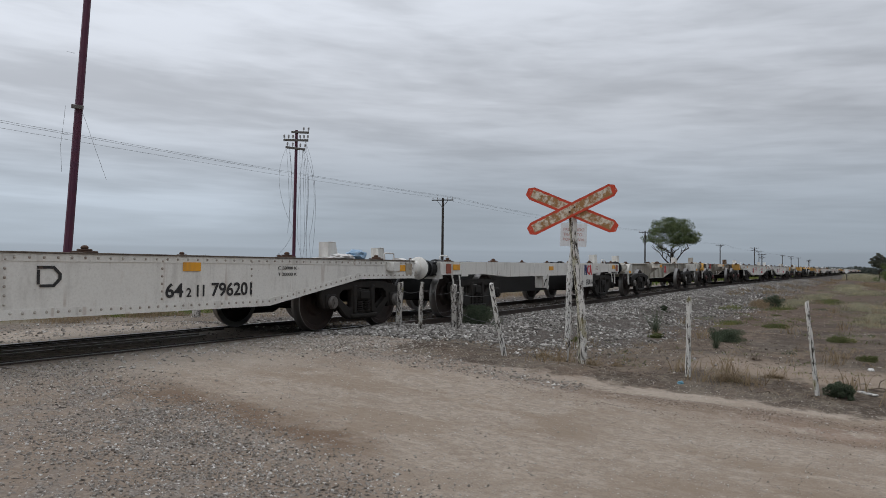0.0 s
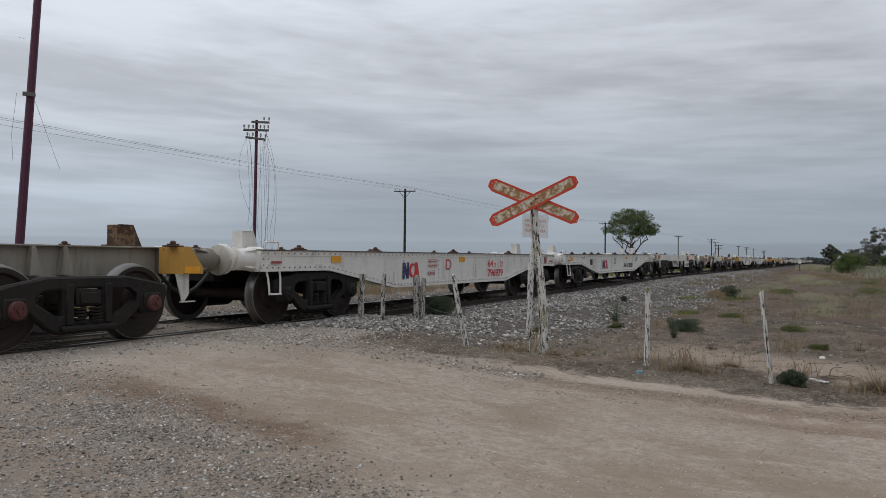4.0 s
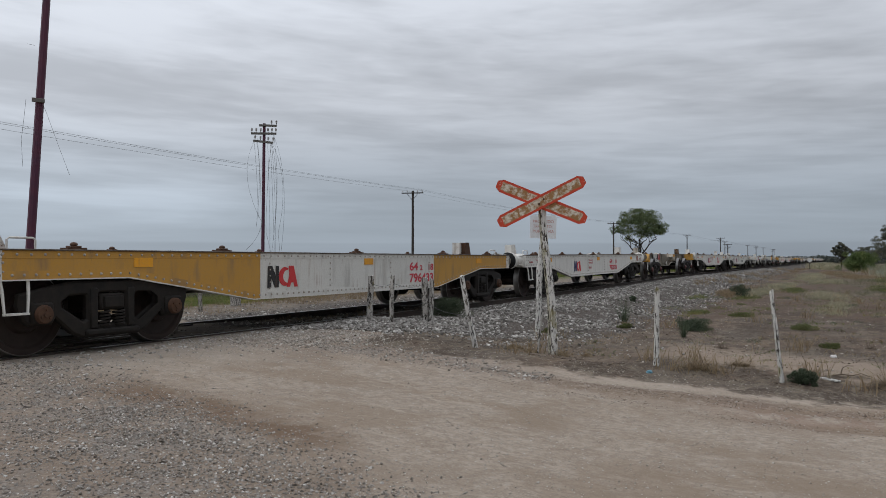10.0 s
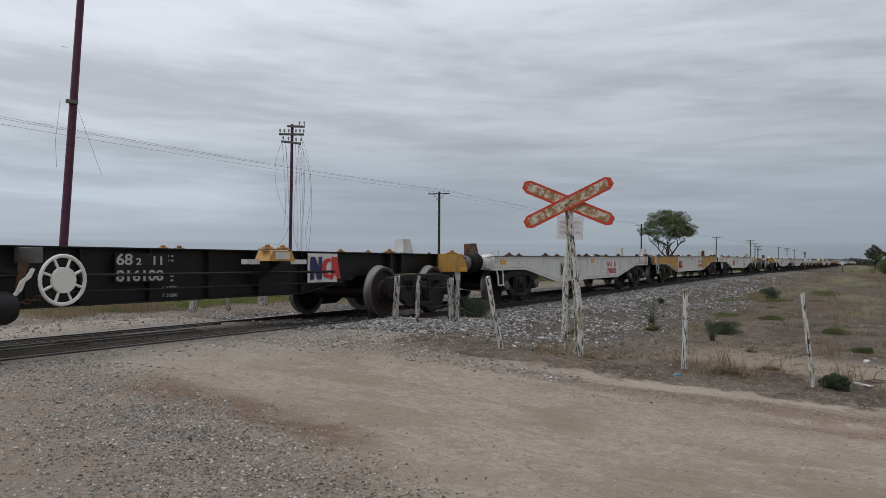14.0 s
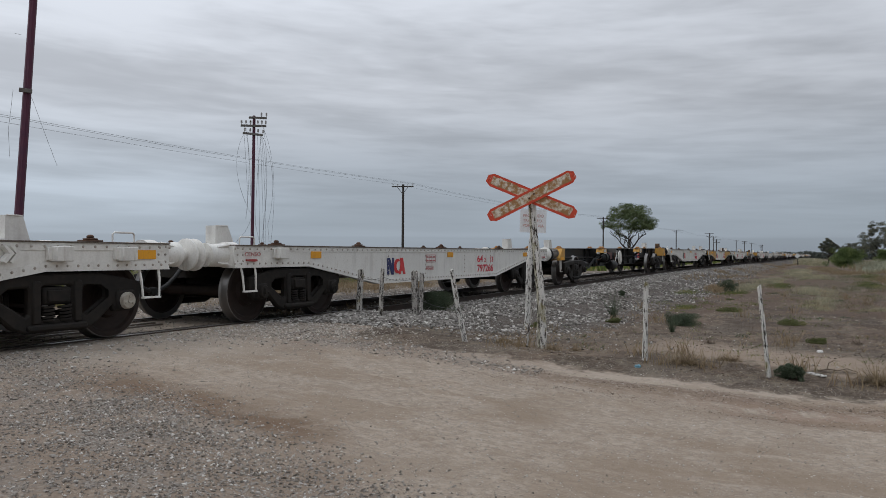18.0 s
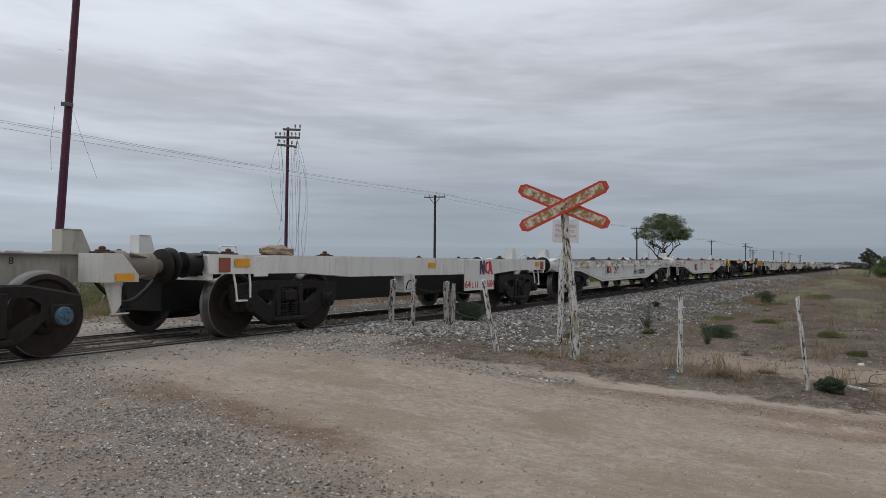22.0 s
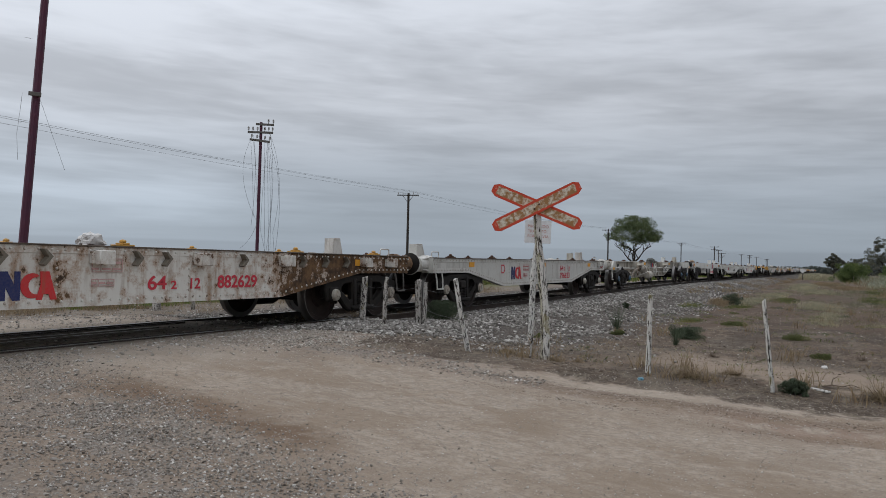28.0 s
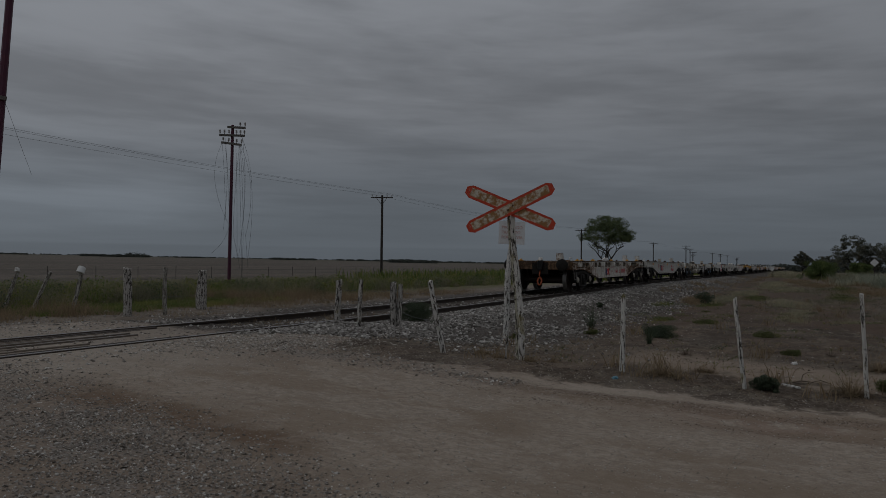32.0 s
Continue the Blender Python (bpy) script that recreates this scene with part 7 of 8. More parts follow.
    for mat, tall, wide, name, label, spots in (
            (BANK, 0.17, 0.006, "dry_grass", "pale golden grass patches across the scrub", ((59, 1.9, 5, 0.5, 90), (41, 2.5, 3, 0.35, 60), (50, 0.6, 5, 0.6, 60), (33, 2.9, 2.0, 0.3, 40), (70, 2.2, 6, 0.7, 80), (32, 0.6, 2.5, 0.3, 30))),
            (WEED, 0.08, 0.006, "green_grass", "low green patches across the scrub", ((37, 1.9, 2.5, 0.35, 50), (41, -1.7, 4, 0.5, 70), (54, -2.5, 5, 0.6, 80), (28.5, 2.9, 1.2, 0.25, 30), (20.0, -2.6, 1.2, 0.4, 30), (27.7, 4.4, 0.9, 0.15, 24), (20.0, 3.2, 0.6, 0.15, 16))),
            (DRY, 0.20, 0.007, "dry_grass", "reddish dry grass patches across the scrub", ((76, -4.5, 6, 1.0, 130), (66, -1.2, 6, 0.8, 90), (31.0, 3.7, 1.6, 0.3, 40), (84, 0.5, 8, 0.9, 90), (48, -3.6, 4, 0.8, 60))),
            (BANK, 0.10, 0.003, "grey_weeds", "wispy grey dead weeds in the hollow", ((22.5, 0.1, 1.2, 0.22, 26), (26.0, 0.1, 2.0, 0.25, 34), (31.0, 0.0, 2.5, 0.3, 34), (22.0, -1.2, 1.2, 0.4, 16))),
            (BANK, 0.8, 0.02, "tall_grass", "pale tall grass bank beside the far line", ((118, 2.4, 7, 0.7, 90), (132, 2.2, 8, 0.9, 90)))):
        for px, py, sx, sy, n in spots:
            cx, cy = px + sx * g.normal(0, 0.6, n), py + sy * g.normal(0, 0.6, n)
            x, y = tufts(cx, cy, 34, 0.05 + 0.0035 * px, g)
            stuff(name, label, *blades(x, y, tall, wide, g, 1.1), mat, "grass")
    c = np.stack([g.uniform(13, 45, 60), g.uniform(-9, 4.2, 60), np.zeros(60)], 1)
    c[:, 2] = earth(c[:, 0], c[:, 1])
    stuff("low_weeds", "low grey-green weeds on the scrub", *leaves(c, g.uniform(0.08, 0.2, 60), 150, 0.012, g, 0.4), SAGE, "weeds")
    c = np.stack([g.uniform(18, 60, 50), g.uniform(-12, 4.5, 50), np.zeros(50)], 1)
    c[:, 2] = earth(c[:, 0], c[:, 1])
    stuff("low_weeds", "bright green weeds on the scrub", *leaves(c, g.uniform(0.12, 0.4, 50), 220, 0.016, g, 0.3), WEED, "weeds")
    x, y = tufts(9.0 + 9 * g.uniform(size=330) ** 1.6, g.uniform(-2.5, 5.6, 330), 18, 0.22, g)
    stuff("dead_stalks", "flattened dead stalks strewn over the scrub", *blades(x, y, 0.025, 0.0045, g, 8.0), TWIGS, "grass")
    cx = 10 + 26 * g.uniform(size=420) ** 1.4
    cy = 4.2 - (3.0 + 0.32 * cx) * g.uniform(size=420)
    x, y = tufts(cx, cy, 14, 0.09, g)
    k = np.repeat(g.uniform(size=420) < 0.6, 14)
    stuff("dry_grass", "small withered tufts over the scrub", *blades(x[k], y[k], 0.07, 0.004, g, 1.4), DRY, "grass")
    stuff("low_weeds", "small olive tufts over the scrub", *blades(x[~k], y[~k], 0.05, 0.005, g, 1.4), WEED, "weeds")
    x, y = tufts(g.normal(9.3, 0.2, 60), g.uniform(-1.5, 4.6, 60), 12, 0.14, g)
    stuff("dead_stalks", "straw swept along the roadside", *blades(x, y, 0.025, 0.003, g, 7.0), DRY, "grass")
    x, y = tufts(g.uniform(34, 110, 50), TRACK - g.uniform(2.6, 5.4, 50), 40, 0.25, g)
    stuff("dry_grass", "thin dry grass on the far ballast shoulder", *blades(x, y, 0.20, 0.012, g, 0.9), DRY, "grass")
    x, y = tufts(g.uniform(11.0, 15.5, 26), TRACK + g.uniform(-0.7, 0.7, 26), 26, 0.12, g)
    stuff("dry_grass", "dry grass between the buried rails", *blades(x, y, 0.10, 0.003, g, 0.9), DRY, "grass")
    x, y = tufts(g.uniform(70, 170, 420), g.uniform(-50, -2.5, 420), 30, 0.8, g)
    k = np.repeat(g.uniform(size=420) < 0.5, 30)
    stuff("dry_grass", "pale tall grass in the distance", *blades(x[k], y[k], 0.55, 0.03, g, 0.8), DRY, "grass")
    stuff("green_grass", "green tall grass in the distance", *blades(x[~k], y[~k], 0.5, 0.03, g, 0.8), LUSH, "grass")


grow_grass()


def bush(x, y, r, h, mat, label, n=60, leaf=0.03, seed=0, name="bush"):
    g = np.random.default_rng(100 + seed)
    z = float(earth(x, y))
    ob = tagged(new(name), label, "bush")
    ob.location = (x, y, z - 0.025)
    c = np.stack([g.normal(0, r * 0.42, n), g.normal(0, r * 0.42, n), g.uniform(0.08, 0.85, n) * h], 1)
    c[:, :2] *= (1.15 - 0.5 * c[:, 2:3] / h)
    v, f = leaves(c, np.full(n, r * 0.27), 260, leaf * 0.34, g)
    v[:, 2] = np.maximum(v[:, 2], 0.0)
    part("crown", from_arrays("crown", v, f, [mat]), None, ob)
    bm = bmesh.new()
    for i in range(9):
        p = c[g.integers(0, n)]
        tube(bm, [(0.02 * i - 0.08, 0.0, -0.03), (p[0] * 0.4, p[1] * 0.4, p[2] * 0.5), tuple(p)], 0.008 + 0.01 * h, 5, 0.003)
    part("stem", bm, BARK, ob)
    return ob


def straw(x, y, r, h, label, seed, n=380, mat=DRY, rise0=0.1, rise1=1.2):
    """A dead weed: thin arched stalks from one root."""
    g = np.random.default_rng(200 + seed)
    ob = tagged(new("dead_weed"), label, "weed")
    z = float(earth(x, y))
    ob.location = (x, y, z)
    verts, faces = [], []
    for k in range(n):
        a = g.uniform(0, 6.283)
        p = np.array([g.normal(0, r * 0.25), g.normal(0, r * 0.25), -0.01])
        rise = g.uniform(rise0, rise1)
        d = np.array([math.cos(a), math.sin(a), rise])
        step = h * g.uniform(0.5, 1.25) / 4.5
        side = np.array([-math.sin(a), math.cos(a), 0.0]) * g.uniform(0.0024, 0.0044)
        base = len(verts)
        for i in range(6):
            q = side * (1.0 - 0.13 * i)
            verts += [p - q, p + q]
            d = d + g.normal(0, 0.28, 3) + np.array([0, 0, -0.14 - 0.06 * i])
            p = p + d / np.linalg.norm(d) * step
            p[2] = max(p[2], 0.004)
        faces += [(base + 2 * i, base + 2 * i + 1, base + 2 * i + 3, base + 2 * i + 2) for i in range(5)]
    part("stalk_tangle", from_arrays("stalk_tangle", np.array(verts), faces, [mat]), None, ob)
    return ob


bush(13.75, 7.02, 0.36, 0.42, SAGE, "rounded dark green bush by the track", 70, 0.028, 1)
bush(15.2, 2.52, 0.34, 0.26, SAGE, "low dark green scrub bush on bare soil", 60, 0.026, 2)
bush(9.6, 0.38, 0.15, 0.21, SAGE, "small dark green bush at a fence post", 40, 0.024, 3)
straw(12.3, 1.62, 0.16, 0.16, "low dark brown dead weed on bare soil", 4, 120, TWIGS)
straw(15.9, 4.0, 0.10, 0.50, "upright thin grey-green weed", 5, 120, SAGE, 1.5, 5.0)
straw(13.7, 2.42, 0.07, 0.32, "small upright grey-green weed", 31, 90, SAGE, 1.5, 5.0)
bush(15.0, 3.75, 0.16, 0.12, WEED, "low yellow-green weed among stones", 22, 0.02, 32)
bush(16.7, 0.68, 0.26, 0.12, WEED, "low spreading green weed on bare soil", 40, 0.02, 33)
bush(13.3, 0.16, 0.17, 0.10, WEED, "small flat green weed", 24, 0.02, 34)
bush(19.5, 2.07, 0.36, 0.08, WEED, "flat green weed patch at the ballast foot", 44, 0.024, 37)
bush(22.6, 5.4, 0.14, 0.24, SAGE, "grey weed growing out of the ballast", 26, 0.024, 38)
bush(10.05, -0.9, 0.2, 0.16, WEED, "yellow-green roadside grass clump", 36, 0.022, 39)
straw(10.2, 3.1, 0.15, 0.16, "yellowed weed by the sign post", 40, 110)
straw(15.6, 3.9, 0.18, 0.26, "reddish dry weed among stones", 41, 110)
straw(13.7, -0.42, 0.16, 0.2, "rust-brown dead weed on bare soil", 42, 110, TWIGS)
straw(9.85, 3.75, 0.16, 0.20, "dry brown weed at the roadside", 6)
straw(9.95, 1.6, 0.30, 0.36, "straw-coloured dead shrub by the fence", 7)
straw(9.75, 3.3, 0.2, 0.16, "wispy dead weed at the sign post", 16)
straw(13.4, 0.52, 0.26, 0.42, "pale tangle of dead twigs", 17, 60)
straw(9.75, -0.5, 0.16, 0.34, "dry yellow grass clump at a post", 18)
straw(12.0, -0.98, 0.24, 0.3, "dry yellow shrub on bare soil", 19)
straw(10.6, 4.3, 0.18, 0.16, "small dry weed beside the fence", 20)
bush(29.5, 3.2, 0.34, 0.5, SAGE, "small dark shrub on the ballast foot", 40, 0.03, 8)
straw(10.5, 1.15, 0.2, 0.16, "flattened dead brown weed", 9)
bush(12.9, 4.6, 0.14, 0.12, WEED, "low green weed among stones", 26, 0.025, 10)
bush(112, -2.2, 1.9, 2.5, BRUSH, "large rounded green thicket beyond the scrub", 190, 0.16, 11, "thicket")
bush(128, -7.6, 1.7, 2.5, BRUSH, "round green shrub in the windbreak", 110, 0.16, 15, "thicket")


def tree(x, y, height, spread, mat, label, seed, fork=0.35, leaf=0.14, per=70, up=0.6, clumps=70, bare=0.0):
    g = np.random.default_rng(seed)
    ob = tagged(new("tree"), label, "tree")
    ob.location = (x, y, float(earth(x, y)))
    bm = bmesh.new()
    tips = []

    def limb(p, d, length, r, depth):
        q = p + d * length * 0.5 + Vector(g.normal(0, 0.06 * length, 3))
        e = p + d * length + Vector(g.normal(0, 0.05 * length, 3))
        tube(bm, [p, q, e], r, 6 if depth < 2 else 4, r * 0.62)
        if depth >= 4:
            tips.append(e)
            return
        if depth >= 3:
            tips.append(e)
        for k in range(3 if depth < 2 else 2):
            a = g.uniform(0, 6.283)
            side = Vector((math.cos(a), math.sin(a), g.uniform(0.0, up)))
            limb(e if k else q, (d * g.uniform(0.3, 0.9) + side * g.uniform(0.5, 1.0)).normalized(), length * g.uniform(0.6, 0.85), r * 0.6, depth + 1)

    t0 = height * fork
    tube(bm, [Vector((0, 0, -0.2)), Vector((0.05, 0, t0 * 0.5)), Vector((0, 0.03, t0))], height * 0.032, 9, height * 0.022)
    for k in range(4):
        a = 1.57 * k + g.uniform(-0.5, 0.5)
        limb(Vector((0, 0.03, t0 * g.uniform(0.8, 1.0))), Vector((math.cos(a) * 0.75, math.sin(a) * 0.75, g.uniform(0.6, 1.1))).normalized(), height * 0.22, height * 0.016, 1)
    pts = np.array([tuple(t) for t in tips])
    # keep the tips inside the crown's dome
    c0 = np.array([0, 0, t0 + (height - t0) * 0.42])
    rad = np.array([spread, spread, (height - t0) * 0.56])
    q = (pts - c0) / rad
    ln = np.linalg.norm(q, axis=1)
    pts = np.where((ln > 1)[:, None], c0 + q / ln[:, None] * rad * 0.97, pts)
    part("trunk", bm, BARK, ob)
    sel = pts[g.permutation(len(pts))[:clumps]] if len(pts) > clumps else pts
    extra = g.normal(size=(clumps, 3))
    extra /= np.linalg.norm(extra, axis=1)[:, None]
    extra[:, 2] = np.abs(extra[:, 2]) * 0.95 + 0.05
    sel = np.concatenate([sel, c0 + extra * rad * g.uniform(0.55, 0.98, len(extra))[:, None]])
    if bare:
        # a parasol: open below, lacy on one flank
        low = height * (bare + 0.10 * np.sin(1.7 * sel[:, 1] + 1.0))
        inner = np.hypot(sel[:, 0], sel[:, 1]) < 0.62 * spread
        chance = np.where(inner & (sel[:, 2] < 0.74 * height), 0.68, np.where((sel[:, 1] > 0) & (sel[:, 2] < 0.86 * height), 0.5, 0.05))
        keep = (sel[:, 2] > low) & (g.uniform(size=len(sel)) > chance)
        sel = sel[keep]
    v, f = leaves(sel, g.uniform(0.09, 0.21, len(sel)) * spread, per, leaf, g, 0.6)
    part("crown", from_arrays("crown", v, f, [mat]), None, ob)
    return ob


tree(128.0, 29.6, 9.9, 4.7, LEAF, "broad flat-topped green tree standing alone by the line", 5, 0.22, 0.08, 140, 0.5, 400, 0.45)
tree(163, -0.1, 4.7, 1.9, GUM, "small dark tree beside the line", 12, 0.25, 0.09, 150, 0.8, 70)
tree(150.0, -7.8, 7.6, 3.2, GUM, "tall grey-green tree in a windbreak", 7, 0.12, 0.085, 90, 0.8, 110)
tree(152.0, -11.5, 6.2, 3.4, GUM, "bushy grey-green tree in a windbreak", 8, 0.06, 0.085, 90, 0.8, 110)
tree(146.0, -4.2, 3.9, 2.6, GUM, "small dark tree in a windbreak", 9, 0.05, 0.085, 90, 0.8, 100)
tree(158.0, -15.5, 7.0, 3.6, GUM, "rounded dark tree in a windbreak", 10, 0.06, 0.085, 90, 0.8, 110)


def far_woods():
    g = np.random.default_rng(21)
    c, r = [], []

    def belt(az0, az1, dist, h, n):
        for _ in range(n):
            a = radians(g.uniform(az0, az1))
            d = dist * g.uniform(0.93, 1.07)
            k = h * g.uniform(0.4, 1.0)
            c.append((d * math.cos(a), d * math.sin(a), float(ground_z(d * math.cos(a), d * math.sin(a))) + k * 0.3))
            r.append(k * 0.75)

    belt(5.0, 33, 1150, 4.0, 520)
    belt(33, 62, 1250, 2.6, 330)
    belt(25.6, 29, 640, 4.4, 110)
    belt(46.1, 50.4, 760, 3.4, 130)
    belt(34.5, 37.8, 900, 3.6, 90)
    belt(42.3, 45.3, 950, 2.2, 40)
    belt(53.5, 57, 1000, 3.0, 60)
    belt(0.3, 10, 430, 5.0, 170)
    belt(-12, 0.5, 330, 5.0, 120)
    for az, h in ((46.55, 6.5), (46.95, 8.0), (47.35, 7.0), (48.0, 5.0)):
        belt(az - 0.06, az + 0.06, 700, h, 4)
    v, f = leaves(c, r, 70, 0.6, g, 0.55)
    stuff("distant_woods", "thin dark line of far woods on the plain", v, f, FARWOOD, "woods")


far_woods()


def field_fence():
    ob = tagged(new("field_fence"), "thin far field fence of slim dark posts", "fence")
    bm = bmesh.new()
    tube(bm, [(0, 0, -0.1), (0, 0, 0.9)], 0.019, 5)
    me = mesh_of(bm, "post", GREYPOLE)
    for i in range(46):
        x = 18 + 3.6 * i
        part("post", me, None, ob, at=(x, 42 + RNG.uniform(-0.1, 0.1), float(earth(x, 42.0))), rot=(RNG.uniform(-3, 3), RNG.uniform(-3, 3), 0))
    bm = bmesh.new()
    for h in (0.35, 0.65, 0.95):
        tube(bm, [(18, 42, h - 0.2), (90, 42, h - 0.2), (180, 42, h - 0.2)], 0.006, 3)
    part("wire", bm, WIRE, ob)


field_fence()


def road_signs():
    for x, y, zc, s in ((66.0, -4.92, 1.55, 0.30), (98.0, 3.2, 1.0, 0.30)):
        z = float(earth(x, y))
        ob = tagged(new("trackside_sign"), "pale diamond trackside sign on a thin post", "sign", "diamond signs")
        ob.matrix_basis = pose(x, y, z, 0, 0, -90)
        bm = bmesh.new()
        prism(bm, [(-s, 0), (0, -s), (s, 0), (0, s)], -0.01, 0.01)
        part("plate", bm, DULLPLATE, ob, at=(0, -0.05, zc - z))
        bm = bmesh.new()
        tube(bm, [(0, 0, -0.2), (0, 0, zc - z)], 0.035, 6)
        part("post", bm, GREYPOLE, ob)


road_signs()


def litter():
    for x, y, sx, mat, label in ((9.2, 2.02, 0.06, TEALBAG, "scrap of teal plastic on the roadside"), (13.0, 16.3, 0.13, WHITEBAG, "white plastic scrap in the grass"), (22.0, 17.3, 0.15, WHITEBAG, "white plastic scrap in the verge"), (12.3, 14.0, 0.07, WHITEBAG, "small white scrap on the verge"), (12.2, 0.1, 0.07, WHITEBAG, "white scrap on bare soil")):
        ob = tagged(new("plastic_scrap", bag_mesh(sx, sx * 0.6, sx * 0.4, mat, x)), label, "litter", "scattered litter")
        ob.location = (x, y, float(earth(x, y)) - 0.005)
    bm = bmesh.new()
    box(bm, -0.14, 0.14, -0.03, 0.03, 0, 0.02, 0.004)
    ob = tagged(new("plank_offcut", mesh_of(bm, "plank_offcut", POST)), "pale plank offcut lying on bare soil", "plank")
    ob.matrix_basis = pose(9.95, 0.12, float(earth(9.95, 0.12)), 0, 0, 40)
    bm = bmesh.new()
    tube(bm, [(0, 0, 0.01), (0.10, 0.02, 0.03), (0.22, 0.0, 0.02), (0.30, -0.03, 0.05), (0.42, -0.05, 0.012)], 0.010, 6, 0.004)
    tube(bm, [(0.10, 0.02, 0.03), (0.12, 0.03, 0.10), (0.17, 0.03, 0.13), (0.24, 0.02, 0.13)], 0.007, 5, 0.003)
    tube(bm, [(0.30, -0.03, 0.05), (0.36, 0.04, 0.03), (0.40, 0.10, 0.01)], 0.005, 5, 0.002)
    ob = tagged(new("dead_branch", mesh_of(bm, "dead_branch", TWIGS)), "bent dead branch lying on bare soil", "branch")
    ob.matrix_basis = pose(10.15, 0.10, float(earth(10.15, 0.10)), 0, 0, -75)
    base, h = POSTS["b1"]
    ob = tagged(new("plastic_scrap", bag_mesh(0.06, 0.05, 0.06, WHITEBAG, 40)), "white plastic caught on a post", "litter", "scattered litter")
    ob.location = base @ Vector((0, 0, h - 0.03))
    base, h = POSTS["b3"]
    bm = bmesh.new()
    lathe(bm, [(-0.10, 0.084), (-0.09, 0.09), (-0.078, 0.084), (0.025, 0.078), (0.035, 0.072), (0.04, 0.05)], 16, "z")
    ob = tagged(new("plastic_bucket", mesh_of(bm, "plastic_bucket", DULLPLATE)), "cloudy white plastic bucket upturned on a post", "bucket")
    ob.matrix_basis = base @ Matrix.Translation((0, 0, h - 0.02)) @ Matrix.Rotation(radians(14), 4, "Y")


litter()


# ---- stones ----
def stone_look(w, vec, rnd):
    r = w.n("ShaderNodeNewGeometry").outputs["Random Per Island"]
    n = w.noise(vec, 40, 4)
    col = w.mix(w.ramp(r, 0.0, 0.62), (0.095, 0.087, 0.078), (0.27, 0.252, 0.228))
    col = w.mix(w.ramp(r, 0.72, 0.98), col, (0.56, 0.535, 0.495))
    col = w.mix(w.ramp(n, 0.4, 0.7, 0, 0.4), col, (0.13, 0.105, 0.085))
    return col, (n, 0.4, 0.004), None


STONES = material("grey_stones", stone_look, 0.9, 0, 0.25)


def pebble_look(w, vec, rnd):
    r = w.n("ShaderNodeNewGeometry").outputs["Random Per Island"]
    col = w.mix(r, (0.24, 0.207, 0.172), (0.50, 0.46, 0.41))
    return col, None, None


PEBBLES = material("tan_pebbles", pebble_look, 0.95, 0, 0.2)
CLODS = plain("soil_crumbs", (0.075, 0.056, 0.042), 0.4, 20, 0.95, 0.0, (0.15, 0.115, 0.085))


def pale_look(w, vec, rnd):
    r = w.n("ShaderNodeNewGeometry").outputs["Random Per Island"]
    return w.mix(r, (0.24, 0.215, 0.185), (0.52, 0.49, 0.45)), None, None


def gravel_look(w, vec, rnd):
    r = w.n("ShaderNodeNewGeometry").outputs["Random Per Island"]
    col = w.mix(w.ramp(r, 0.0, 0.75), (0.14, 0.12, 0.102), (0.30, 0.272, 0.24))
    return w.mix(w.ramp(r, 0.8, 1.0), col, (0.56, 0.53, 0.49)), None, None


GRAVEL = material("mixed_gravel", gravel_look, 0.9, 0, 0.2)
PALESTONES = material("pale_stones", pale_look, 0.9, 0, 0.2)


def ico():
    t = (1 + 5 ** 0.5) / 2
    v = np.array([(-1, t, 0), (1, t, 0), (-1, -t, 0), (1, -t, 0), (0, -1, t), (0, 1, t), (0, -1, -t), (0, 1, -t), (t, 0, -1), (t, 0, 1), (-t, 0, -1), (-t, 0, 1)]) / 1.9
    f = np.array([(0, 11, 5), (0, 5, 1), (0, 1, 7), (0, 7, 10), (0, 10, 11), (1, 5, 9), (5, 11, 4), (11, 10, 2), (10, 7, 6), (7, 1, 8), (3, 9, 4), (3, 4, 2), (3, 2, 6), (3, 6, 8), (3, 8, 9), (4, 9, 5), (2, 4, 11), (6, 2, 10), (8, 6, 7), (9, 8, 1)])
    return v, f


def octa():
    v = np.array([(1, 0, 0), (-1, 0, 0), (0, 1, 0), (0, -1, 0), (0, 0, 1), (0, 0, -1)], float)
    f = np.array([(0, 2, 4), (2, 1, 4), (1, 3, 4), (3, 0, 4), (2, 0, 5), (1, 2, 5), (3, 1, 5), (0, 3, 5)])
    return v, f


def scatter(shape, px, py, size, g, sink=0.12):
    v, f = shape()
    n = len(px)
    q = g.normal(size=(n, 4))
    q /= np.linalg.norm(q, axis=1)[:, None]
    a, b, c, d = q.T
    R = np.stack([1 - 2 * (c * c + d * d), 2 * (b * c - a * d), 2 * (b * d + a * c), 2 * (b * c + a * d), 1 - 2 * (b * b + d * d), 2 * (c * d - a * b), 2 * (b * d - a * c), 2 * (c * d + a * b), 1 - 2 * (b * b + c * c)], 1).reshape(-1, 3, 3)
    loc = v[None] * g.uniform(0.6, 1.35, (n, len(v), 1)) * g.uniform(0.45, 1.3, (n, 1, 3))
    loc = np.einsum("nij,nkj->nki", R, loc) * np.asarray(size)[:, None, None]
    loc[:, :, 2] *= 0.75
    base = np.stack([px, py, earth(px, py) + np.asarray(size) * sink], 1)
    verts = (loc + base[:, None]).reshape(-1, 3)
    faces = (f[None] + (np.arange(n) * len(v))[:, None, None]).reshape(-1, 3)
    return verts, faces


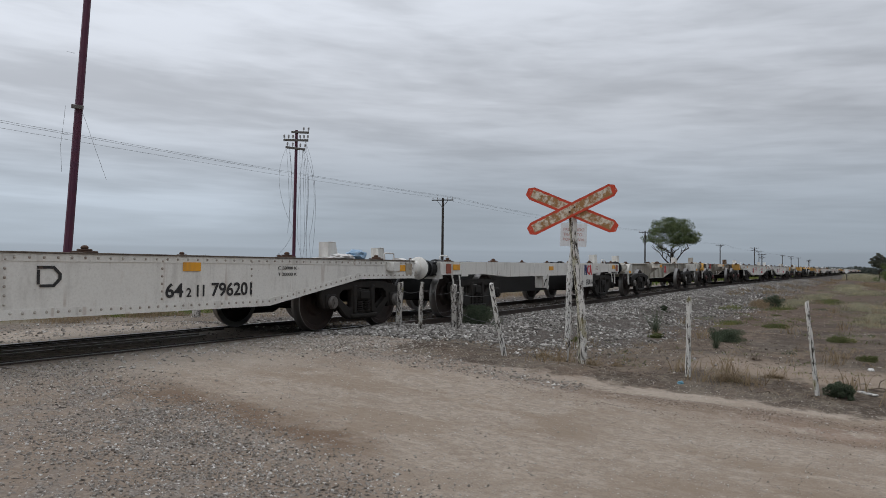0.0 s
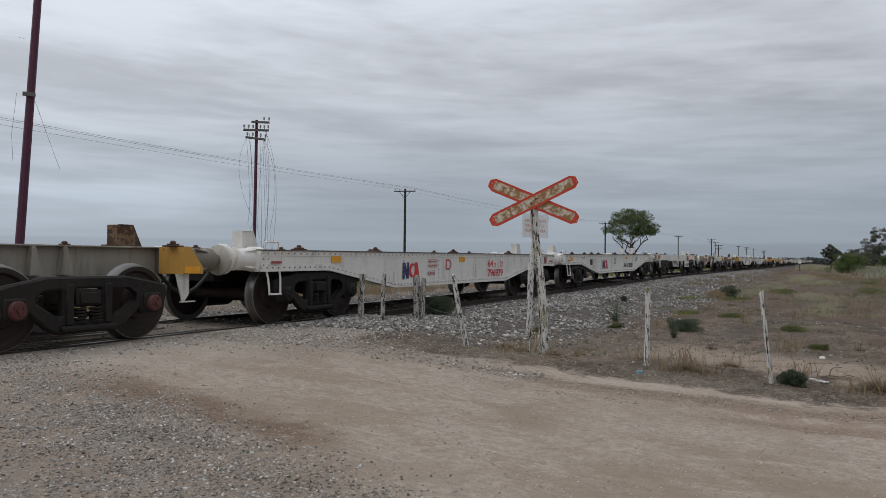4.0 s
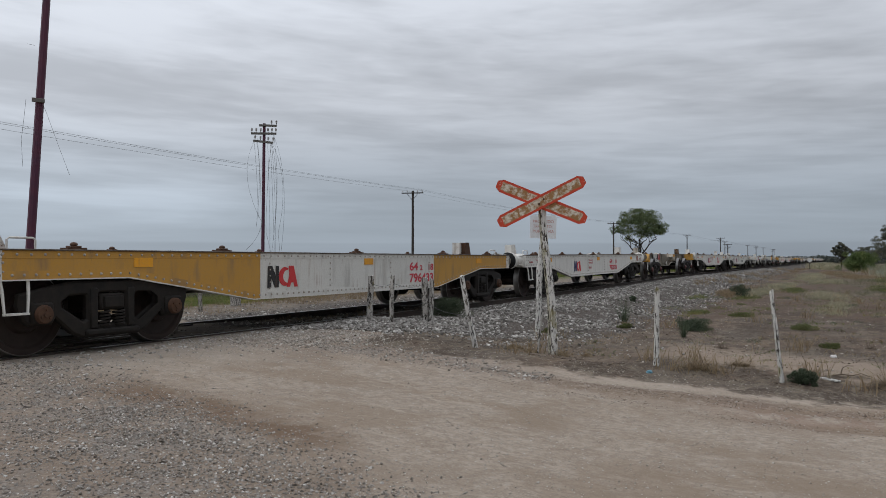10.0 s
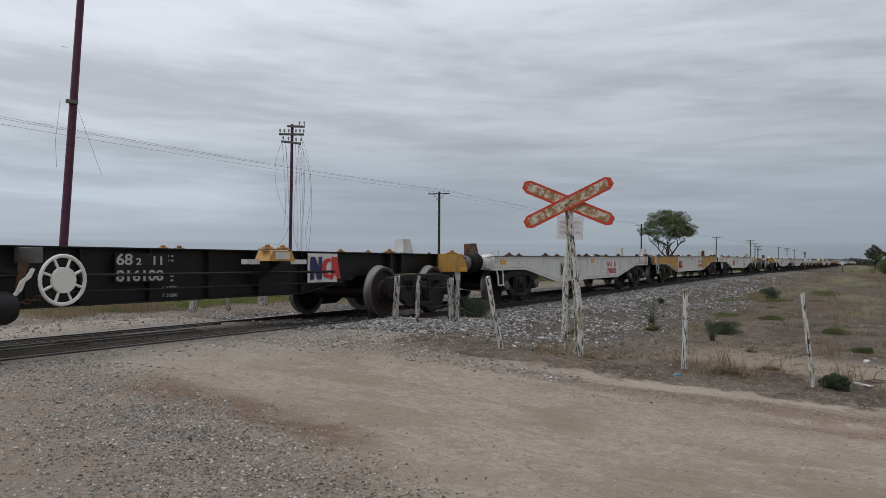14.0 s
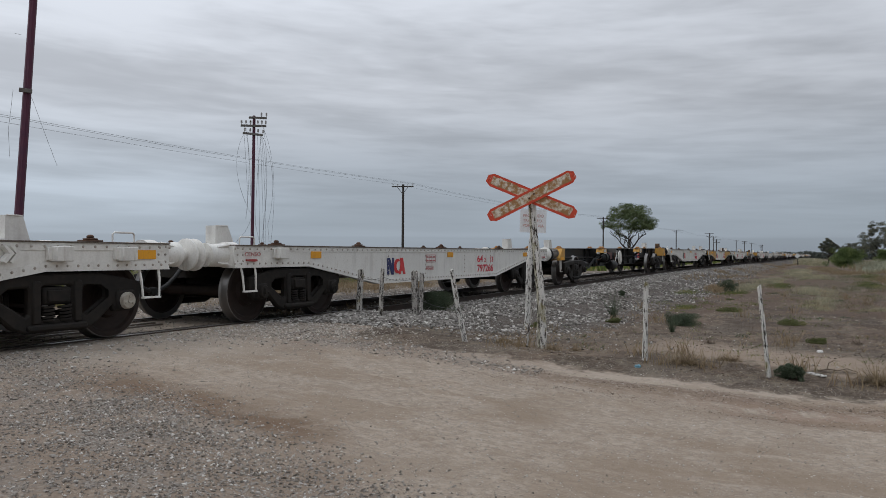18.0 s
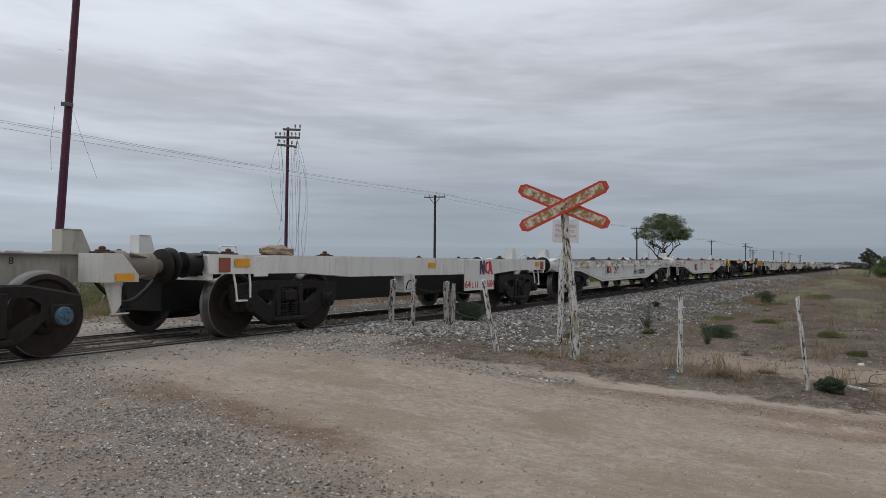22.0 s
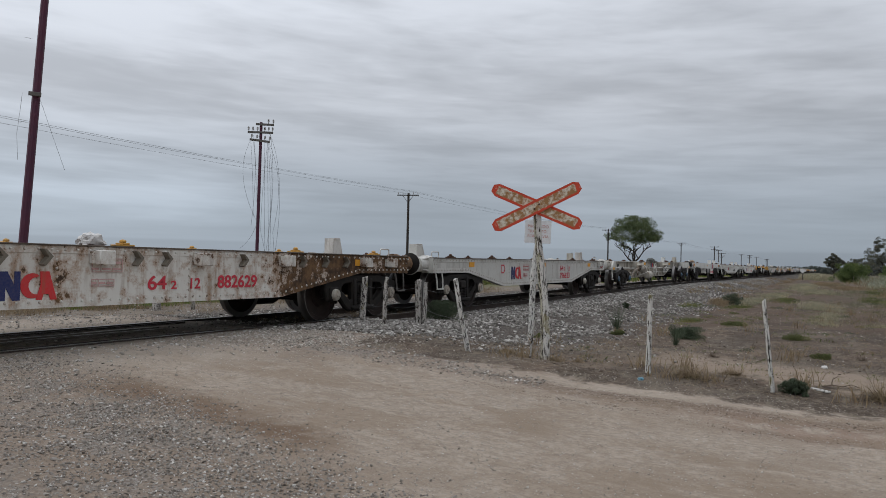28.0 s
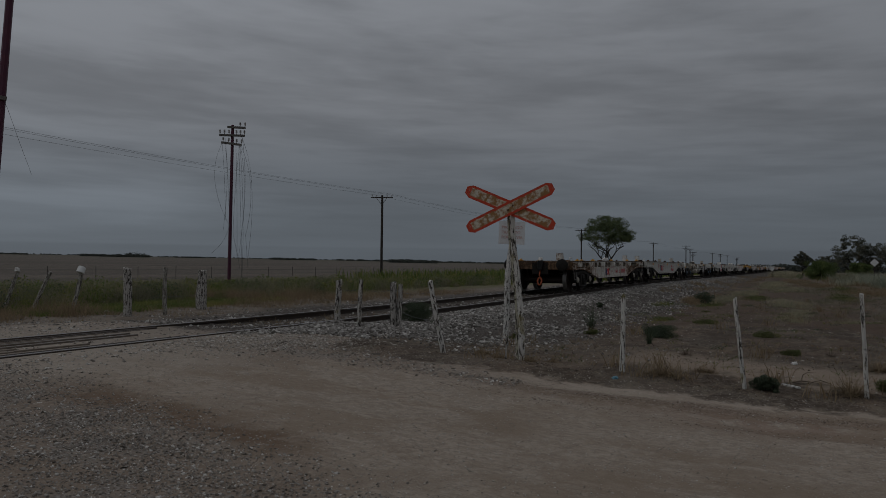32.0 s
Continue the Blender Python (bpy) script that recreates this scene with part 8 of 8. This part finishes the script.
def lay_stones():
    g = np.random.default_rng(33)
    # ballast shoulder on the camera's side, thinning downhill in patches
    n = 72000
    x = 9.0 + 79 * g.uniform(size=n) ** 2.3
    s = np.where(g.uniform(size=n) < 0.5, 1.05 + np.abs(g.normal(0, 1.6, n)), 1.05 + 4.5 * g.uniform(size=n))
    reach = 0.75 + 1.75 * ease(9.0, 10.2, x) + 2.6 * ease(10.8, 12.9, x) - 1.2 * ease(25, 70, x) + g.normal(0, 0.22, n)
    patch = wobble(2.6 * x, 2.6 * s) + 0.6 * wobble(6.1 * x + 3.0, 5.3 * s)
    k = (s < reach) & ((s < 2.6) | (patch > -0.016 + 0.008 * (s - 2.6)))
    x, s = x[k], s[k]
    stuff("ballast", "grey and white broken ballast stones on the shoulder", *scatter(ico, x, TRACK - s, (0.017 + 0.036 * g.uniform(size=len(x)) ** 1.5) * (1.0 - 0.05 * s), g, 0.05 + 0.25 * ease(1.1, 1.8, s)), STONES, "ballast")
    n = 3500
    x = 10.0 + 40 * g.uniform(size=n) ** 1.5
    s = np.where(g.uniform(size=n) < 0.6, 0.95 + np.abs(g.normal(0, 0.7, n)), g.uniform(-0.75, 0.75, n))
    stuff("ballast", "dark ballast between and beyond the rails", *scatter(ico, x, TRACK + s, g.uniform(0.02, 0.045, n), g, 0.1), STONES, "ballast")
    # skirt of the crossing
    n = 2600
    x, y = g.normal(8.6, 0.9, n), g.normal(6.6, 0.6, n)
    k = (y < 7.6) & (x > 6.4) & (x < 10.6)
    stuff("gravel", "loose grey stones at the edge of the crossing", *scatter(octa, x[k], y[k], 0.008 + 0.02 * g.uniform(size=k.sum()) ** 2, g), PEBBLES, "gravel")
    # pale stones kicked against the crossing's rails
    n = 1500
    x, y = g.uniform(3.0, 10.5, n), np.where(g.uniform(size=n) < 0.6, 7.62 - np.abs(g.normal(0, 0.5, n)), g.uniform(9.7, 11.6, n))
    stuff("gravel", "pale stones kicked against the crossing rails", *scatter(octa, x, y, 0.008 + 0.024 * g.uniform(size=n) ** 2, g), PALESTONES, "gravel")
    # grit between the rails and over the far side of the crossing
    n = 5200
    x = g.uniform(4.5, 14.0, n)
    y = np.where(g.uniform(size=n) < 0.45, TRACK + g.uniform(-0.74, 0.74, n), TRACK + 0.95 + np.abs(g.normal(0, 1.9, n)))
    stuff("gravel", "dusty grit between and beyond the crossing rails", *scatter(octa, x, y, 0.004 + 0.02 * g.uniform(size=n) ** 3, g), GRAVEL, "gravel")
    # gravel in the near corner
    n = 60000
    y = g.uniform(0.6, 7.6, n)
    x = 0.32 * y + 2.85 - np.abs(g.normal(0, 0.9, n)) + g.normal(0, 0.3, n)
    k = (x > 1.6) & ((y < 5.0) | (g.uniform(size=n) < 0.38))
    stuff("gravel", "grey gravel strewn over the near roadside", *scatter(octa, x[k], y[k], 0.003 + 0.0125 * g.uniform(size=k.sum()) ** 3, g), GRAVEL, "gravel")
    # a low windrow of grey gravel thrown up along the road's edge
    n = 2600
    u = g.uniform(size=n) ** 1.3
    y = 6.4 - 3.6 * u
    x = 7.95 + 0.75 * (1 - u) ** 2 * g.uniform(size=n) + g.normal(0, 0.13 + 0.28 * (1 - u), n)
    stuff("gravel", "low windrow of grey gravel along the road's edge", *scatter(octa, x, y, 0.005 + 0.019 * g.uniform(size=n) ** 3, g), GRAVEL, "gravel")
    # pebbles all over the road
    n = 34000
    x, y = g.uniform(3, 9.2, n), g.uniform(-1.5, 7.2, n)
    stuff("gravel", "scattered pebbles on the dirt road", *scatter(octa, x, y, 0.002 + 0.009 * g.uniform(size=n) ** 4, g), PEBBLES, "gravel")
    x, y = tufts(g.uniform(9.5, 30, 90), g.uniform(-4, 5.0, 90), 16, 0.5, g)
    n = len(x)
    stuff("gravel", "scattered stones on the scrub", *scatter(octa, x, y, 0.006 + 0.022 * g.uniform(size=n) ** 3, g), PEBBLES, "gravel")
    x, y = tufts(9.0 + 9 * g.uniform(size=130) ** 1.4, g.uniform(-2.0, 6.0, 130), 22, 0.22, g)
    n = len(x)
    stuff("soil_clods", "dark crumbs of soil on the scrub", *scatter(octa, x, y, 0.004 + 0.016 * g.uniform(size=n) ** 3, g), CLODS, "soil")
    n = 14000
    x = 9.2 + 34 * g.uniform(size=n) ** 1.7
    y = 4.4 - (3.5 + 0.32 * x) * g.uniform(size=n)
    k = wobble(1.7 * x, 1.9 * y) + 0.5 * wobble(4.3 * x, 4.9 * y) > -0.004
    x, y = x[k], y[k]
    half = g.uniform(size=len(x)) < 0.6
    size = (0.004 + 0.011 * g.uniform(size=len(x)) ** 2) * (1 + 0.035 * (x - 9))
    stuff("soil_clods", "broken dark soil over the scrub", *scatter(octa, x[half], y[half], size[half], g), CLODS, "soil")
    stuff("gravel", "pale grit over the scrub", *scatter(octa, x[~half], y[~half], 0.8 * size[~half], g), PEBBLES, "gravel")
    n = 5000
    y = g.uniform(-1.2, 3.4, n)
    x = np.where(g.uniform(size=n) < 0.7, 7.9 + 0.016 * (3.0 - y) ** 2 + g.normal(0, 0.13, n), 7.3 + g.normal(0, 0.12, n))
    stuff("soil_clods", "crumbs of churned soil along the ruts", *scatter(octa, x, y, 0.002 + 0.006 * g.uniform(size=n) ** 3, g), CLODS, "soil")
    n = 500
    x, y = 10.4 + np.abs(g.normal(0, 1.6, n)), g.normal(4.6, 0.9, n)
    stuff("ballast", "stray ballast stones below the shoulder", *scatter(ico, x, y, g.uniform(0.012, 0.034, n), g), STONES, "ballast")
    x, y = g.uniform(4, 22, 1600), g.uniform(10.4, 13.4, 1600)
    stuff("gravel", "pale stones on the far verge", *scatter(octa, x, y, 0.012 + 0.03 * g.uniform(size=1600) ** 2, g), STONES, "gravel")


lay_stones()


def big_stones():
    g = np.random.default_rng(52)
    v, f = ico()
    meshes = []
    for k in range(6):
        q = v * g.uniform(0.75, 1.2, (12, 1)) * g.uniform(0.7, 1.15, (1, 3))
        q[:, 2] *= 0.6
        meshes.append(from_arrays("stone", q, f, [STONES], True))
    pale = [from_arrays("stone", np.array([v.co for v in m.vertices]), f, [PALESTONES], True) for m in meshes]
    for i in range(140):
        if i < 60:
            y = g.uniform(1.5, 7.0)
            x = 0.32 * y + 2.9 - abs(g.normal(0, 0.8))
        else:
            x, y = 10.5 + abs(g.normal(0, 4)), g.uniform(4.2, 7.2)
        s = g.uniform(0.012, 0.026) if i < 60 else g.uniform(0.02, 0.036)
        ob = part("stone", (pale if i < 60 else meshes)[i % 6], None, ground, at=(x, y, float(earth(x, y)) + 0.2 * s), rot=(g.uniform(-15, 15), g.uniform(-15, 15), g.uniform(0, 360)))
        ob.scale = (s, s, s)


big_stones()


# ---- what moves ----
def wagon_pose(middle, t, half):
    x = middle + distance(t)
    a, b = float(rail_z(x - half * 0.72)), float(rail_z(x + half * 0.72))
    return pose(x, TRACK, (a + b) / 2, 0, -math.degrees(math.atan2(b - a, half * 1.44)), 0)


def motions():
    beat = [0.5 * i for i in range(65)]
    for wagon, middle in WAGONS:
        walk(wagon, [(t, wagon_pose(middle, t, HALF[wagon.name])) for t in beat])
    for ob, no, (x, y, z) in LOADS:
        wagon, middle = WAGONS[no]
        walk(ob, [(t, wagon_pose(middle, t, HALF[wagon.name]) @ pose(x, y, z)) for t in beat])
    turns = [(0.1 * i, math.degrees(distance(0.1 * i) / WHEEL_R)) for i in range(321)]
    for no, (wagon, middle) in enumerate(WAGONS):
        for ob in wagon.children_recursive:
            if ob.name.startswith("wheelset"):
                x, y, z = ob.location
                if no < 16:
                    walk(ob, [(t, pose(x, y, z, 0, a, 0)) for t, a in turns])
                else:
                    walk(ob, [(t, pose(x, y, z, 0, a, 0)) for t, a in turns[::1]])


motions()
